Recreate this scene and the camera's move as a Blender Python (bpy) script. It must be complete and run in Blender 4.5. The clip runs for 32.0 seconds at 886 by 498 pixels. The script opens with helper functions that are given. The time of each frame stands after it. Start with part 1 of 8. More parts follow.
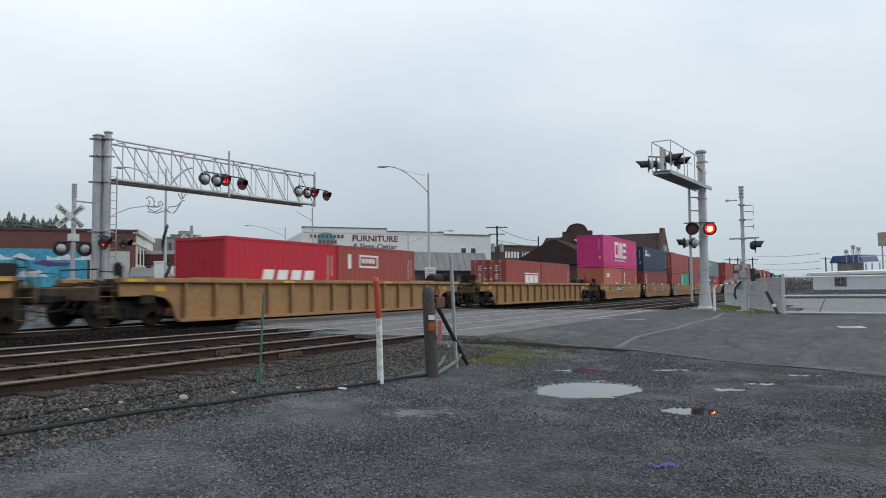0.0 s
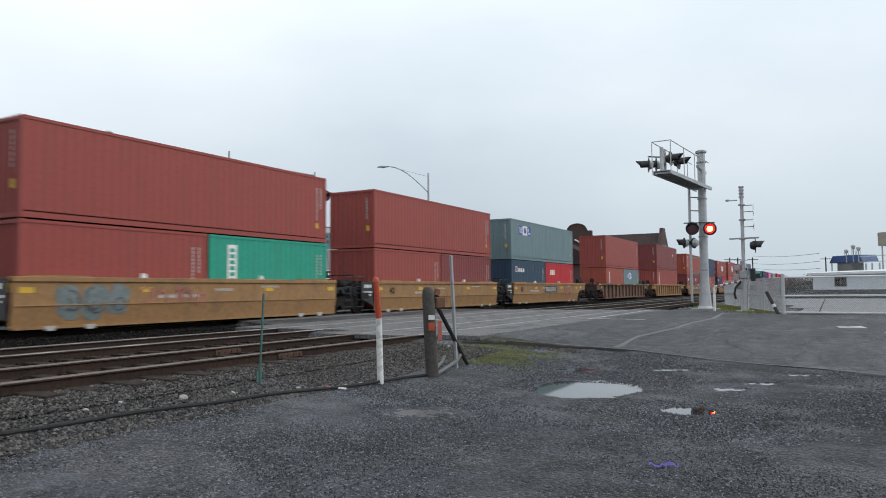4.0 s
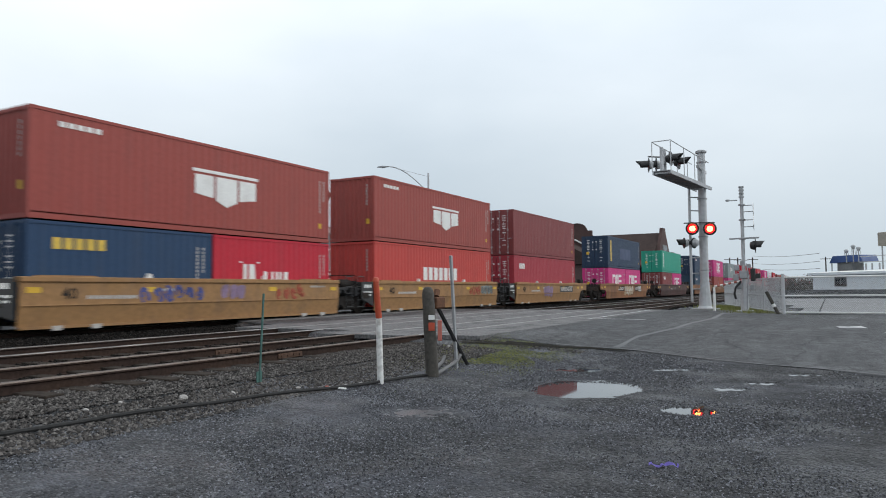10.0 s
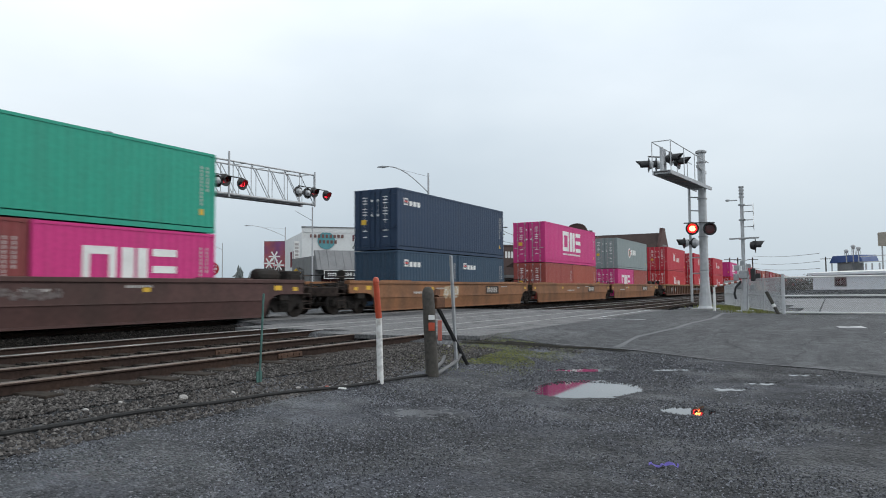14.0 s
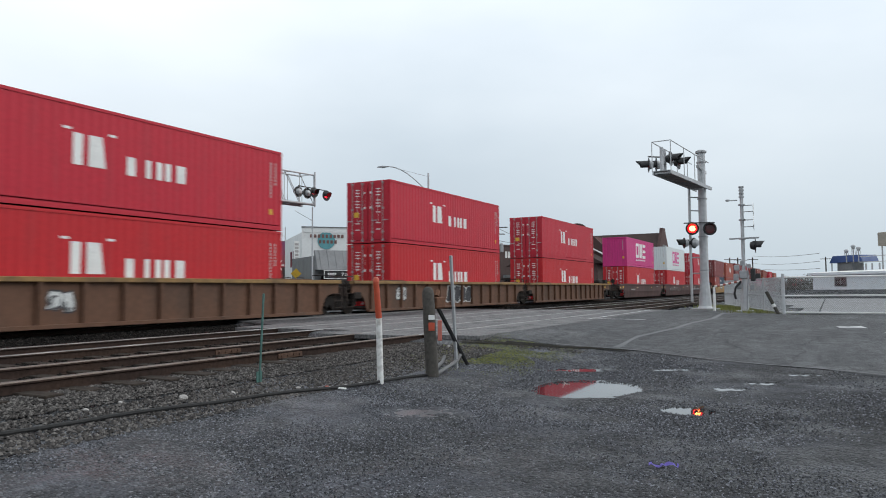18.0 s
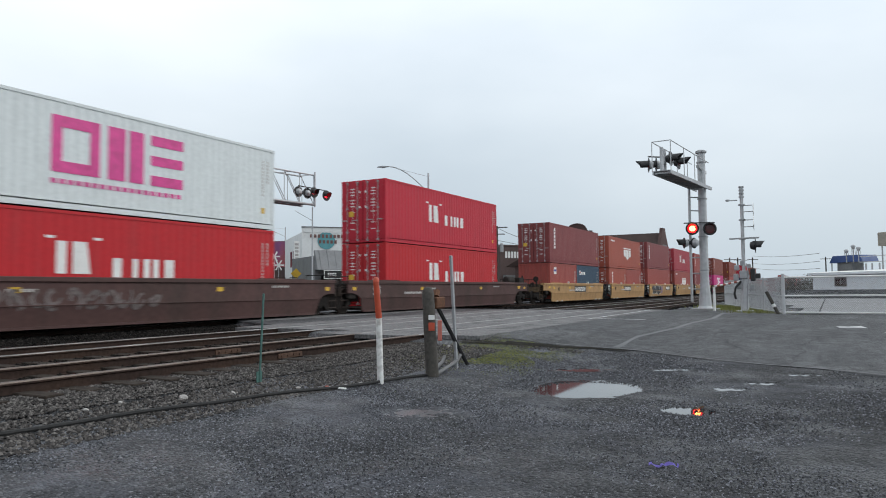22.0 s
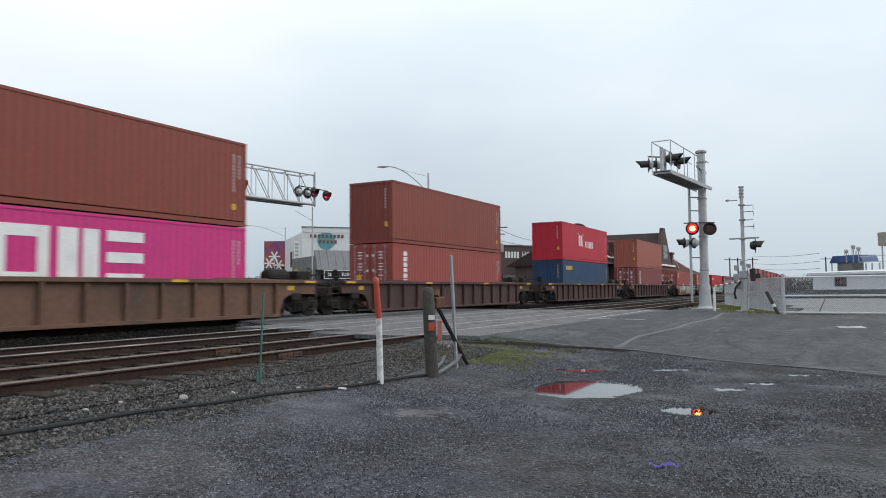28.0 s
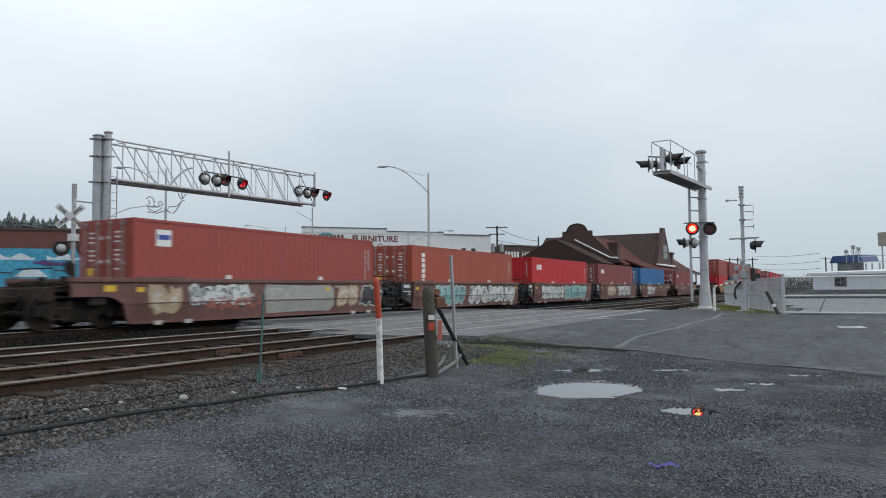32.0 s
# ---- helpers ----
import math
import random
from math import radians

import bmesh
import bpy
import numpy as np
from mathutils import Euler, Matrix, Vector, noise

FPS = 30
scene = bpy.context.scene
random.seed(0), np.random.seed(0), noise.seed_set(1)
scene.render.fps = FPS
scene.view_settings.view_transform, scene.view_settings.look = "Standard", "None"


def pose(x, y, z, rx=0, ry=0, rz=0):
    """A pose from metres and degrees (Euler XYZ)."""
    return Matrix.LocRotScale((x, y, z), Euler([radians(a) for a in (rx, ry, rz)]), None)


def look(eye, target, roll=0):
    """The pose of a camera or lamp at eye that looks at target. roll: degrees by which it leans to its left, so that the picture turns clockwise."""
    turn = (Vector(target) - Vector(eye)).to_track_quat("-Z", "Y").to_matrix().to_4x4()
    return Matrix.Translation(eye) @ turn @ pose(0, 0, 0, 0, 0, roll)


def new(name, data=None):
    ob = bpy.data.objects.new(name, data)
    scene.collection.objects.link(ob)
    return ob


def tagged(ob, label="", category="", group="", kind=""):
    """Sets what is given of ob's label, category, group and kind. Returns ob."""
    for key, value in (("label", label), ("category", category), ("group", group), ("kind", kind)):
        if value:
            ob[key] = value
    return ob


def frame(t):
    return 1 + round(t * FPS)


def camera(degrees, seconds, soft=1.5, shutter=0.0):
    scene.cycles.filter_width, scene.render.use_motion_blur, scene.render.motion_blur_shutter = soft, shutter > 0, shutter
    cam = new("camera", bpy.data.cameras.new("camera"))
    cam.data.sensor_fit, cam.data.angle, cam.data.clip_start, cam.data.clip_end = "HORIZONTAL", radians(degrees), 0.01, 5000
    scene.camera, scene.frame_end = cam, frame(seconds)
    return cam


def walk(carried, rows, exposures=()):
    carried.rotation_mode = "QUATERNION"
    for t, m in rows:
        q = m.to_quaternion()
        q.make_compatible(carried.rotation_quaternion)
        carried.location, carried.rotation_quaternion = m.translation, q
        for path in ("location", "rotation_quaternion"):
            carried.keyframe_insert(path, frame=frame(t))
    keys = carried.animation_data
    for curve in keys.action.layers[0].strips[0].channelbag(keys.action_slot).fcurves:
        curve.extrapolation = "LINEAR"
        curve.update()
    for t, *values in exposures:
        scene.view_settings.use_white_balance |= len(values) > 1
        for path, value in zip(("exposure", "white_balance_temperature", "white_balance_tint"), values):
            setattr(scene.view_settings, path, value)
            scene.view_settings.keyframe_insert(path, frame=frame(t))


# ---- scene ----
# World: x along the tracks (train comes from +x), y across them, z up; z = 0 is the top of the rails.
EYE = (0.0, 0.0, 0.963)
cam = camera(63.997, 32.0, soft=0.98, shutter=0.25)
CAM_POSE = look(EYE, (EYE[0] + 100 * math.sin(radians(61.412)) * math.cos(radians(3.304)),
                      EYE[1] + 100 * math.cos(radians(61.412)) * math.cos(radians(3.304)),
                      EYE[2] + 100 * math.sin(radians(3.304))), -0.509)
walk(cam, [(0, CAM_POSE), (32, CAM_POSE)], [(0, -0.12), (2.4, -0.05), (4.5, 0.0), (28.5, 0.02), (30, 0.01), (31, -0.03), (32, -0.11)])

# ---- light: a bright overcast sky and a weak, very soft sun ----
world = bpy.data.worlds.new("overcast_sky")
scene.world = world
world.use_nodes = True
wn, wl = world.node_tree.nodes, world.node_tree.links
wn.clear()
w_out = wn.new("ShaderNodeOutputWorld")
w_bg = wn.new("ShaderNodeBackground")
w_sky = wn.new("ShaderNodeTexSky")
w_sky.sky_type, w_sky.sun_disc = "NISHITA", False
w_sky.sun_elevation, w_sky.sun_rotation = radians(40), radians(147)
w_sky.air_density, w_sky.dust_density, w_sky.ozone_density = 1.0, 2.0, 1.0
w_hsv = wn.new("ShaderNodeHueSaturation")
w_hsv.inputs["Saturation"].default_value = 0.30
w_tc = wn.new("ShaderNodeTexCoord")
w_map = wn.new("ShaderNodeMapping")
w_map.inputs["Scale"].default_value = (1.0, 1.0, 2.6)
w_noise = wn.new("ShaderNodeTexNoise")
w_noise.inputs["Scale"].default_value, w_noise.inputs["Detail"].default_value = 1.7, 5.0
w_noise.inputs["Roughness"].default_value = 0.45
w_ramp = wn.new("ShaderNodeValToRGB")
w_ramp.color_ramp.elements[0].position, w_ramp.color_ramp.elements[0].color = 0.30, (6.3, 7.05, 7.8, 1)
w_ramp.color_ramp.elements[1].position, w_ramp.color_ramp.elements[1].color = 0.66, (8.1, 8.7, 9.3, 1)
w_mix = wn.new("ShaderNodeMix")
w_mix.data_type = "RGBA"
w_mix.inputs["Factor"].default_value = 0.9
wl.new(w_sky.outputs[0], w_hsv.inputs["Color"])
wl.new(w_tc.outputs["Generated"], w_map.inputs["Vector"])
wl.new(w_map.outputs[0], w_noise.inputs["Vector"])
wl.new(w_noise.outputs[0], w_ramp.inputs[0])
wl.new(w_hsv.outputs[0], w_mix.inputs[6])
wl.new(w_ramp.outputs[0], w_mix.inputs[7])
w_sep = wn.new("ShaderNodeSeparateXYZ")
w_grad = wn.new("ShaderNodeMapRange")
w_grad.interpolation_type = "SMOOTHSTEP"
w_grad.inputs["From Min"].default_value, w_grad.inputs["From Max"].default_value = 0.0, 0.42
w_grad.inputs["To Min"].default_value, w_grad.inputs["To Max"].default_value = 0.0, 1.0
w_scale = wn.new("ShaderNodeVectorMath")
w_scale.operation = "MULTIPLY"
w_tint = wn.new("ShaderNodeMix")
w_tint.data_type = "RGBA"
w_tint.inputs[6].default_value, w_tint.inputs[7].default_value = (0.745, 0.80, 0.825, 1), (1.37, 1.37, 1.36, 1)
wl.new(w_tc.outputs["Generated"], w_sep.inputs[0])
wl.new(w_sep.outputs["Z"], w_grad.inputs["Value"])
wl.new(w_mix.outputs[2], w_scale.inputs[0])
wl.new(w_grad.outputs[0], w_tint.inputs["Factor"])
wl.new(w_tint.outputs[2], w_scale.inputs[1])
wl.new(w_scale.outputs[0], w_bg.inputs["Color"])
w_bg.inputs["Strength"].default_value = 0.1
wl.new(w_bg.outputs[0], w_out.inputs["Surface"])

sun = new("sun", bpy.data.lights.new("sun", "SUN"))
sun.data.energy, sun.data.angle, sun.data.color = 1.2, radians(50), (1.0, 0.98, 0.95)
sun.matrix_world = look((26, -40, 40), (0, 0, 0))


# ---- materials ----
def mat(name, color, rough=0.6, metal=0.0, var=0.15, scale=6.0, bump=0.0, bump_scale=60.0, color2=None, dirt=None,
        dirt_scale=1.2, dirt_amount=0.5, emit=0.0, per_object=0.0, coords="Object", spec=0.5, rough_var=0.12, streak=1.0):
    """A node material: base colour with two scales of variation, stains of a second colour, and fine relief."""
    m = bpy.data.materials.new(name)
    m.use_nodes = True
    n, l = m.node_tree.nodes, m.node_tree.links
    b = n["Principled BSDF"]
    b.inputs["Metallic"].default_value = metal
    b.inputs["Specular IOR Level"].default_value = spec
    tc = n.new("ShaderNodeTexCoord")
    big = n.new("ShaderNodeTexNoise")
    big.inputs["Scale"].default_value, big.inputs["Detail"].default_value = dirt_scale, 6.0
    fine = n.new("ShaderNodeTexNoise")
    fine.inputs["Scale"].default_value, fine.inputs["Detail"].default_value = scale, 8.0
    drawn = n.new("ShaderNodeMapping")
    drawn.inputs["Scale"].default_value = (1.0, 1.0, streak)
    l.new(tc.outputs[coords], drawn.inputs["Vector"])
    l.new(drawn.outputs[0], big.inputs["Vector"])
    l.new(tc.outputs[coords], fine.inputs["Vector"])
    vr = n.new("ShaderNodeMapRange")
    vr.inputs["From Min"].default_value, vr.inputs["From Max"].default_value = 0.3, 0.7
    vr.inputs["To Min"].default_value, vr.inputs["To Max"].default_value = 1 - var, 1 + var
    l.new(fine.outputs[0], vr.inputs["Value"])
    base = n.new("ShaderNodeMix")
    base.data_type = "RGBA"
    base.inputs[6].default_value = (*color, 1)
    d = dirt or tuple(c * 0.6 for c in color)
    base.inputs[7].default_value = (*d, 1)
    st = n.new("ShaderNodeMapRange")
    st.inputs["From Min"].default_value, st.inputs["From Max"].default_value = 0.48, 0.75
    st.inputs["To Max"].default_value = dirt_amount
    l.new(big.outputs[0], st.inputs["Value"])
    l.new(st.outputs[0], base.inputs["Factor"])
    mul = n.new("ShaderNodeVectorMath")
    mul.operation = "SCALE"
    l.new(base.outputs[2], mul.inputs[0])
    if per_object:
        oi = n.new("ShaderNodeObjectInfo")
        pr = n.new("ShaderNodeMapRange")
        pr.inputs["To Min"].default_value, pr.inputs["To Max"].default_value = 1 - per_object, 1 + per_object
        l.new(oi.outputs["Random"], pr.inputs["Value"])
        mm = n.new("ShaderNodeMath")
        mm.operation = "MULTIPLY"
        l.new(vr.outputs[0], mm.inputs[0])
        l.new(pr.outputs[0], mm.inputs[1])
        l.new(mm.outputs[0], mul.inputs["Scale"])
    else:
        l.new(vr.outputs[0], mul.inputs["Scale"])
    l.new(mul.outputs[0], b.inputs["Base Color"])
    rr = n.new("ShaderNodeMapRange")
    rr.inputs["To Min"].default_value, rr.inputs["To Max"].default_value = max(0, rough - rough_var), min(1, rough + rough_var)
    l.new(big.outputs[0], rr.inputs["Value"])
    l.new(rr.outputs[0], b.inputs["Roughness"])
    if bump:
        bt = n.new("ShaderNodeTexNoise")
        bt.inputs["Scale"].default_value, bt.inputs["Detail"].default_value = bump_scale, 6.0
        l.new(tc.outputs[coords], bt.inputs["Vector"])
        bp = n.new("ShaderNodeBump")
        bp.inputs["Strength"].default_value, bp.inputs["Distance"].default_value = 1.0, bump
        l.new(bt.outputs[0], bp.inputs["Height"])
        l.new(bp.outputs[0], b.inputs["Normal"])
    if emit:
        b.inputs["Emission Color"].default_value = (*color, 1)
        b.inputs["Emission Strength"].default_value = emit
    return m


def paint(name, color, rough=0.5, fade=0.25, rust=0.25):
    return mat(name, color, rough, 0.0, 0.08, 9.0, 0.0006, 140.0, dirt=tuple(c * (1 - fade) + 0.02 for c in color),
               dirt_scale=2.4, dirt_amount=rust * 2.4, streak=0.16, spec=0.22)


M_STEEL = mat("weathered_galvanised_steel", (0.34, 0.35, 0.36), 0.5, 0.35, 0.12, 8, 0.0005, 90, dirt=(0.22, 0.21, 0.2))
M_SILVER = mat("aluminium_paint", (0.46, 0.47, 0.48), 0.5, 0.3, 0.1, 7, 0.0004, 90, dirt=(0.3, 0.3, 0.3))
M_BLACK = mat("black_paint", (0.02, 0.02, 0.021), 0.5, 0, 0.2, 10, 0.0005, 80)
M_GREASE = mat("sooty_cast_steel", (0.026, 0.023, 0.021), 0.8, 0.0, 0.3, 12, 0.002, 60, dirt=(0.04, 0.027, 0.02), spec=0.15)
M_RUST = mat("rusted_rail_steel", (0.034, 0.022, 0.018), 0.85, 0.0, 0.3, 20, 0.001, 120, dirt=(0.052, 0.032, 0.023), dirt_scale=0.8, dirt_amount=0.8, spec=0.15)
M_RAILTOP = mat("polished_rail_head", (0.115, 0.11, 0.105), 0.45, 0.9, 0.08, 20, dirt=(0.45, 0.42, 0.4))
M_CROSSRAIL = mat("rail_polished_by_traffic", (0.25, 0.245, 0.24), 0.5, 0.5, 0.1, 20, dirt=(0.25, 0.23, 0.22))
M_RAILDULL = mat("dull_rail_head", (0.14, 0.115, 0.10), 0.5, 0.6, 0.2, 20, dirt=(0.12, 0.08, 0.06))
M_TIE = mat("creosoted_timber", (0.032, 0.025, 0.02), 0.9, 0, 0.35, 14, 0.004, 30, dirt=(0.05, 0.04, 0.033), spec=0.15)
M_WHITE = mat("white_paint", (0.78, 0.78, 0.76), 0.5, 0, 0.06, 8, 0.0004, 80, dirt=(0.6, 0.58, 0.54))
M_LETTER = mat("white_marking_paint", (0.74, 0.74, 0.72), 0.55, 0, 0.1, 14, dirt=(0.5, 0.48, 0.46))
M_YELLOW = mat("yellow_marking", (0.66, 0.40, 0.03), 0.5, 0, 0.1, 12)
M_GREYLET = mat("faded_marking_paint", (0.42, 0.40, 0.38), 0.6, 0, 0.15, 14)


# ---- mesh helpers ----
def box(bm, x0, x1, y0, y1, z0, z1, bevel=0.0, m=None):
    c = [(x, y, z) for x in (x0, x1) for y in (y0, y1) for z in (z0, z1)]
    v = [bm.verts.new(p) for p in c]
    fs = [bm.faces.new([v[i] for i in q]) for q in
          ((0, 1, 3, 2), (4, 6, 7, 5), (0, 4, 5, 1), (2, 3, 7, 6), (0, 2, 6, 4), (1, 5, 7, 3))]
    if bevel:
        es = list({e for f in fs for e in f.edges})
        r = bmesh.ops.bevel(bm, geom=es, offset=bevel, segments=1, affect="EDGES")
        v = [x for x in {q for f in r["faces"] for q in f.verts} | {x for x in v if x.is_valid}]
    if m is not None:
        bmesh.ops.transform(bm, matrix=m, verts=v)
    return v


def tube(bm, pts, r, seg=8, r2=None, caps=True):
    """A round bar through the points, tapering from r to r2."""
    r2 = r if r2 is None else r2
    pts = [Vector(p) for p in pts]
    rings = []
    up = Vector((0, 0, 1))
    for i, p in enumerate(pts):
        d = (pts[min(i + 1, len(pts) - 1)] - pts[max(i - 1, 0)]).normalized()
        a = d.cross(up if abs(d.z) < 0.95 else Vector((1, 0, 0))).normalized()
        b = d.cross(a)
        rad = r + (r2 - r) * i / (len(pts) - 1)
        rings.append([bm.verts.new(p + rad * (a * math.cos(k * math.tau / seg) + b * math.sin(k * math.tau / seg))) for k in range(seg)])
    for s, t in zip(rings, rings[1:]):
        for k in range(seg):
            bm.faces.new((s[k], s[(k + 1) % seg], t[(k + 1) % seg], t[k]))
    if caps:
        bm.faces.new(rings[0][::-1])
        bm.faces.new(rings[-1])


def prism(bm, outline, y0, y1, axes="xz"):
    """An outline in two axes, pushed along the third from y0 to y1."""
    def at(p, d):
        return {"xz": (p[0], d, p[1]), "yz": (d, p[0], p[1]), "xy": (p[0], p[1], d)}[axes]
    a = [bm.verts.new(at(p, y0)) for p in outline]
    b = [bm.verts.new(at(p, y1)) for p in outline]
    bm.faces.new(a)
    bm.faces.new(b[::-1])
    for i in range(len(a)):
        j = (i + 1) % len(a)
        bm.faces.new((a[i], b[i], b[j], a[j]))


def lathe(bm, profile, m, seg=20):
    """A profile of (radius, height) turned about z, placed by m."""
    rings = [[bm.verts.new(m @ Vector((r * math.cos(k * math.tau / seg), r * math.sin(k * math.tau / seg), h))) for k in range(seg)]
             for r, h in profile]
    for s, t in zip(rings, rings[1:]):
        for k in range(seg):
            bm.faces.new((s[k], s[(k + 1) % seg], t[(k + 1) % seg], t[k]))
    bm.faces.new(rings[0][::-1])
    bm.faces.new(rings[-1])


def mesh_of(bm, material, name="mesh", smooth=False):
    bmesh.ops.recalc_face_normals(bm, faces=bm.faces[:])
    me = bpy.data.meshes.new(name)
    bm.to_mesh(me)
    bm.free()
    me.materials.append(material)
    if smooth:
        me.shade_smooth()
        me.set_sharp_from_angle(angle=radians(40))
    return me


def part(name, bm, material, parent=None, label="", smooth=False):
    """Links a bmesh (or a ready mesh) as one mesh object under a thing or a part."""
    me = bm if isinstance(bm, bpy.types.Mesh) else mesh_of(bm, material, name, smooth)
    ob = new(name, me)
    ob.parent = parent
    return tagged(ob, label)


def thing(name, m, label, category, group=""):
    ob = new(name)
    ob.empty_display_size = 0.2
    ob.matrix_world = m
    return tagged(ob, label, category, group)


def B(fn):
    """A bmesh filled by fn."""
    bm = bmesh.new()
    fn(bm)
    return bm


def smooth01(a):
    a = min(1, max(0, a))
    return a * a * (3 - 2 * a)


def ground_z(x, y):
    """The height of the ground: the lot lies below the rails, the road climbs to them."""
    road = max(smooth01((x - 8) / 13), 0)
    near = smooth01((y - 3.2) / 4.2)
    track = -0.45 + 0.27 * near
    z = track * (1 - road)
    return z * (1 - smooth01((y - 4.6) / 1.8) * smooth01((x - 13.2) / 1.6))


def rect(x0, x1, z0, z1):
    return [(x0, z0), (x1, z0), (x1, z1), (x0, z1)]


def disc(x, z, r, n=20):
    return [(x + r * math.cos(i * math.tau / n), z + r * math.sin(i * math.tau / n)) for i in range(n)]


def hollow(x0, x1, z0, z1, t):
    return [rect(x0, x0 + t, z0, z1), rect(x1 - t, x1, z0, z1), rect(x0 + t, x1 - t, z0, z0 + t), rect(x0 + t, x1 - t, z1 - t, z1)]


def strokes(x0, x1, z0, z1, n, fill=0.72):
    """A word as plain bars: one block a letter."""
    p = (x1 - x0) / n
    return [rect(x0 + i * p, x0 + (i + fill) * p, z0, z1) for i in range(n)]
# ---- ground, road and tracks ----
def grade(lo, hi, fine, coarse_to, step):
    """Coordinates that are dense between lo and hi and widen outwards."""
    c = list(np.arange(lo, hi, fine))
    d, x = fine, hi
    while x < coarse_to:
        c.append(x)
        d *= step
        x += d
    c.append(coarse_to)
    d, x = fine, lo
    while x > -coarse_to:
        d *= step
        x -= d
        c.insert(0, max(x, -coarse_to))
    return c


def paving_start(y):
    """Where the paving of the crossing begins, across the tracks."""
    line = [(8.6, 13.0), (10.6, 13.2), (12.3, 14.9), (15.8, 16.8), (18.5, 18.2), (23.0, 19.5), (30.0, 20.0)]
    for (ya, xa), (yb, xb) in zip(line, line[1:]):
        if y <= yb:
            return xa + (xb - xa) * max(0.0, (y - ya) / (yb - ya))
    return 20.0


def ground_material():
    m = bpy.data.materials.new("wet_gravel_and_old_asphalt")
    m.use_nodes = True
    n, l = m.node_tree.nodes, m.node_tree.links
    b = n["Principled BSDF"]
    b.inputs["Specular IOR Level"].default_value = 0.24
    tc = n.new("ShaderNodeTexCoord")

    def tex(kind, scale, detail=6.0, rough=0.6):
        t = n.new(kind)
        t.inputs["Scale"].default_value = scale
        if kind == "ShaderNodeTexNoise":
            t.inputs["Detail"].default_value, t.inputs["Roughness"].default_value = detail, rough
        l.new(tc.outputs["Object"], t.inputs["Vector"])
        return t

    def ramp(src, stops):
        r = n.new("ShaderNodeValToRGB")
        while len(r.color_ramp.elements) < len(stops):
            r.color_ramp.elements.new(0.5)
        for e, (p, c) in zip(r.color_ramp.elements, stops):
            e.position, e.color = p, (*c, 1)
        l.new(src, r.inputs[0])
        return r
    patches = tex("ShaderNodeTexNoise", 0.5, 7.0, 0.62)
    drift = tex("ShaderNodeTexNoise", 2.6, 5.0, 0.6)
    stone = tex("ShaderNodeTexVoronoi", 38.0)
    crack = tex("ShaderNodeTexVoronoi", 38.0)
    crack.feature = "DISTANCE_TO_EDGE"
    chips = tex("ShaderNodeTexVoronoi", 21.0)
    chips.inputs["Randomness"].default_value = 1.0
    grit = tex("ShaderNodeTexNoise", 120.0, 4.0, 0.65)
    col = ramp(stone.outputs["Color"], [(0.0, (0.012, 0.0125, 0.014)), (0.35, (0.034, 0.035, 0.038)), (0.75, (0.070, 0.072, 0.077)), (1.0, (0.150, 0.153, 0.162))])
    # shade between the stones is put into the colour: cell edges go dark
    gap_shade = ramp(crack.outputs["Distance"], [(0.0, (0.12, 0.12, 0.12)), (0.13, (1, 1, 1))])
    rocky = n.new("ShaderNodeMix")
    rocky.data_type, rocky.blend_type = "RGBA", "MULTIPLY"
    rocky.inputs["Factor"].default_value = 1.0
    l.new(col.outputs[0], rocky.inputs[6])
    l.new(gap_shade.outputs[0], rocky.inputs[7])
    silt = ramp(grit.outputs[0], [(0.28, (0.014, 0.0148, 0.018)), (0.5, (0.047, 0.0495, 0.058)), (0.72, (0.096, 0.100, 0.115))])
    # dark dots painted into the silt colour for shaded pits
    pit_shade = ramp(chips.outputs["Distance"], [(0.2, (0.09, 0.09, 0.09)), (0.29, (1, 1, 1))])
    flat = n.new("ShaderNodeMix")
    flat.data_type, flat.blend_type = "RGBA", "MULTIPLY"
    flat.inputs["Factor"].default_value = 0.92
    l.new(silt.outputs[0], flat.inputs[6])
    l.new(pit_shade.outputs[0], flat.inputs[7])
    both = n.new("ShaderNodeMath")
    both.operation = "MULTIPLY_ADD"
    both.inputs[1].default_value = 0.35
    l.new(drift.outputs[0], both.inputs[0])
    l.new(patches.outputs[0], both.inputs[2])
    sel = n.new("ShaderNodeMapRange")
    sel.inputs["From Min"].default_value, sel.inputs["From Max"].default_value = 0.68, 0.86
    l.new(both.outputs[0], sel.inputs["Value"])
    mix = n.new("ShaderNodeMix")
    mix.data_type = "RGBA"
    l.new(sel.outputs[0], mix.inputs["Factor"])
    l.new(rocky.outputs[2], mix.inputs[6])
    l.new(flat.outputs[2], mix.inputs[7])
    tone = n.new("ShaderNodeMapRange")
    tone.inputs["From Min"].default_value, tone.inputs["From Max"].default_value = 0.3, 0.7
    tone.inputs["To Min"].default_value, tone.inputs["To Max"].default_value = 0.85, 1.5
    l.new(drift.outputs[0], tone.inputs["Value"])
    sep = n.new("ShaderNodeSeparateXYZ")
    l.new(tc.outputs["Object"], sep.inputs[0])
    lot_tone = n.new("ShaderNodeMapRange")        # the lot's tone rises with y, darker at low y, paler at high y
    lot_tone.inputs["From Min"].default_value, lot_tone.inputs["From Max"].default_value = -0.8, 4.5
    lot_tone.inputs["To Min"].default_value, lot_tone.inputs["To Max"].default_value = 0.57, 1.28
    l.new(sep.outputs["Y"], lot_tone.inputs["Value"])
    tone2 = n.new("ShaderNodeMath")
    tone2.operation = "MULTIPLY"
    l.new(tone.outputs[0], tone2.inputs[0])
    l.new(lot_tone.outputs[0], tone2.inputs[1])
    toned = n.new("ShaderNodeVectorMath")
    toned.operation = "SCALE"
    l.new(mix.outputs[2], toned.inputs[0])
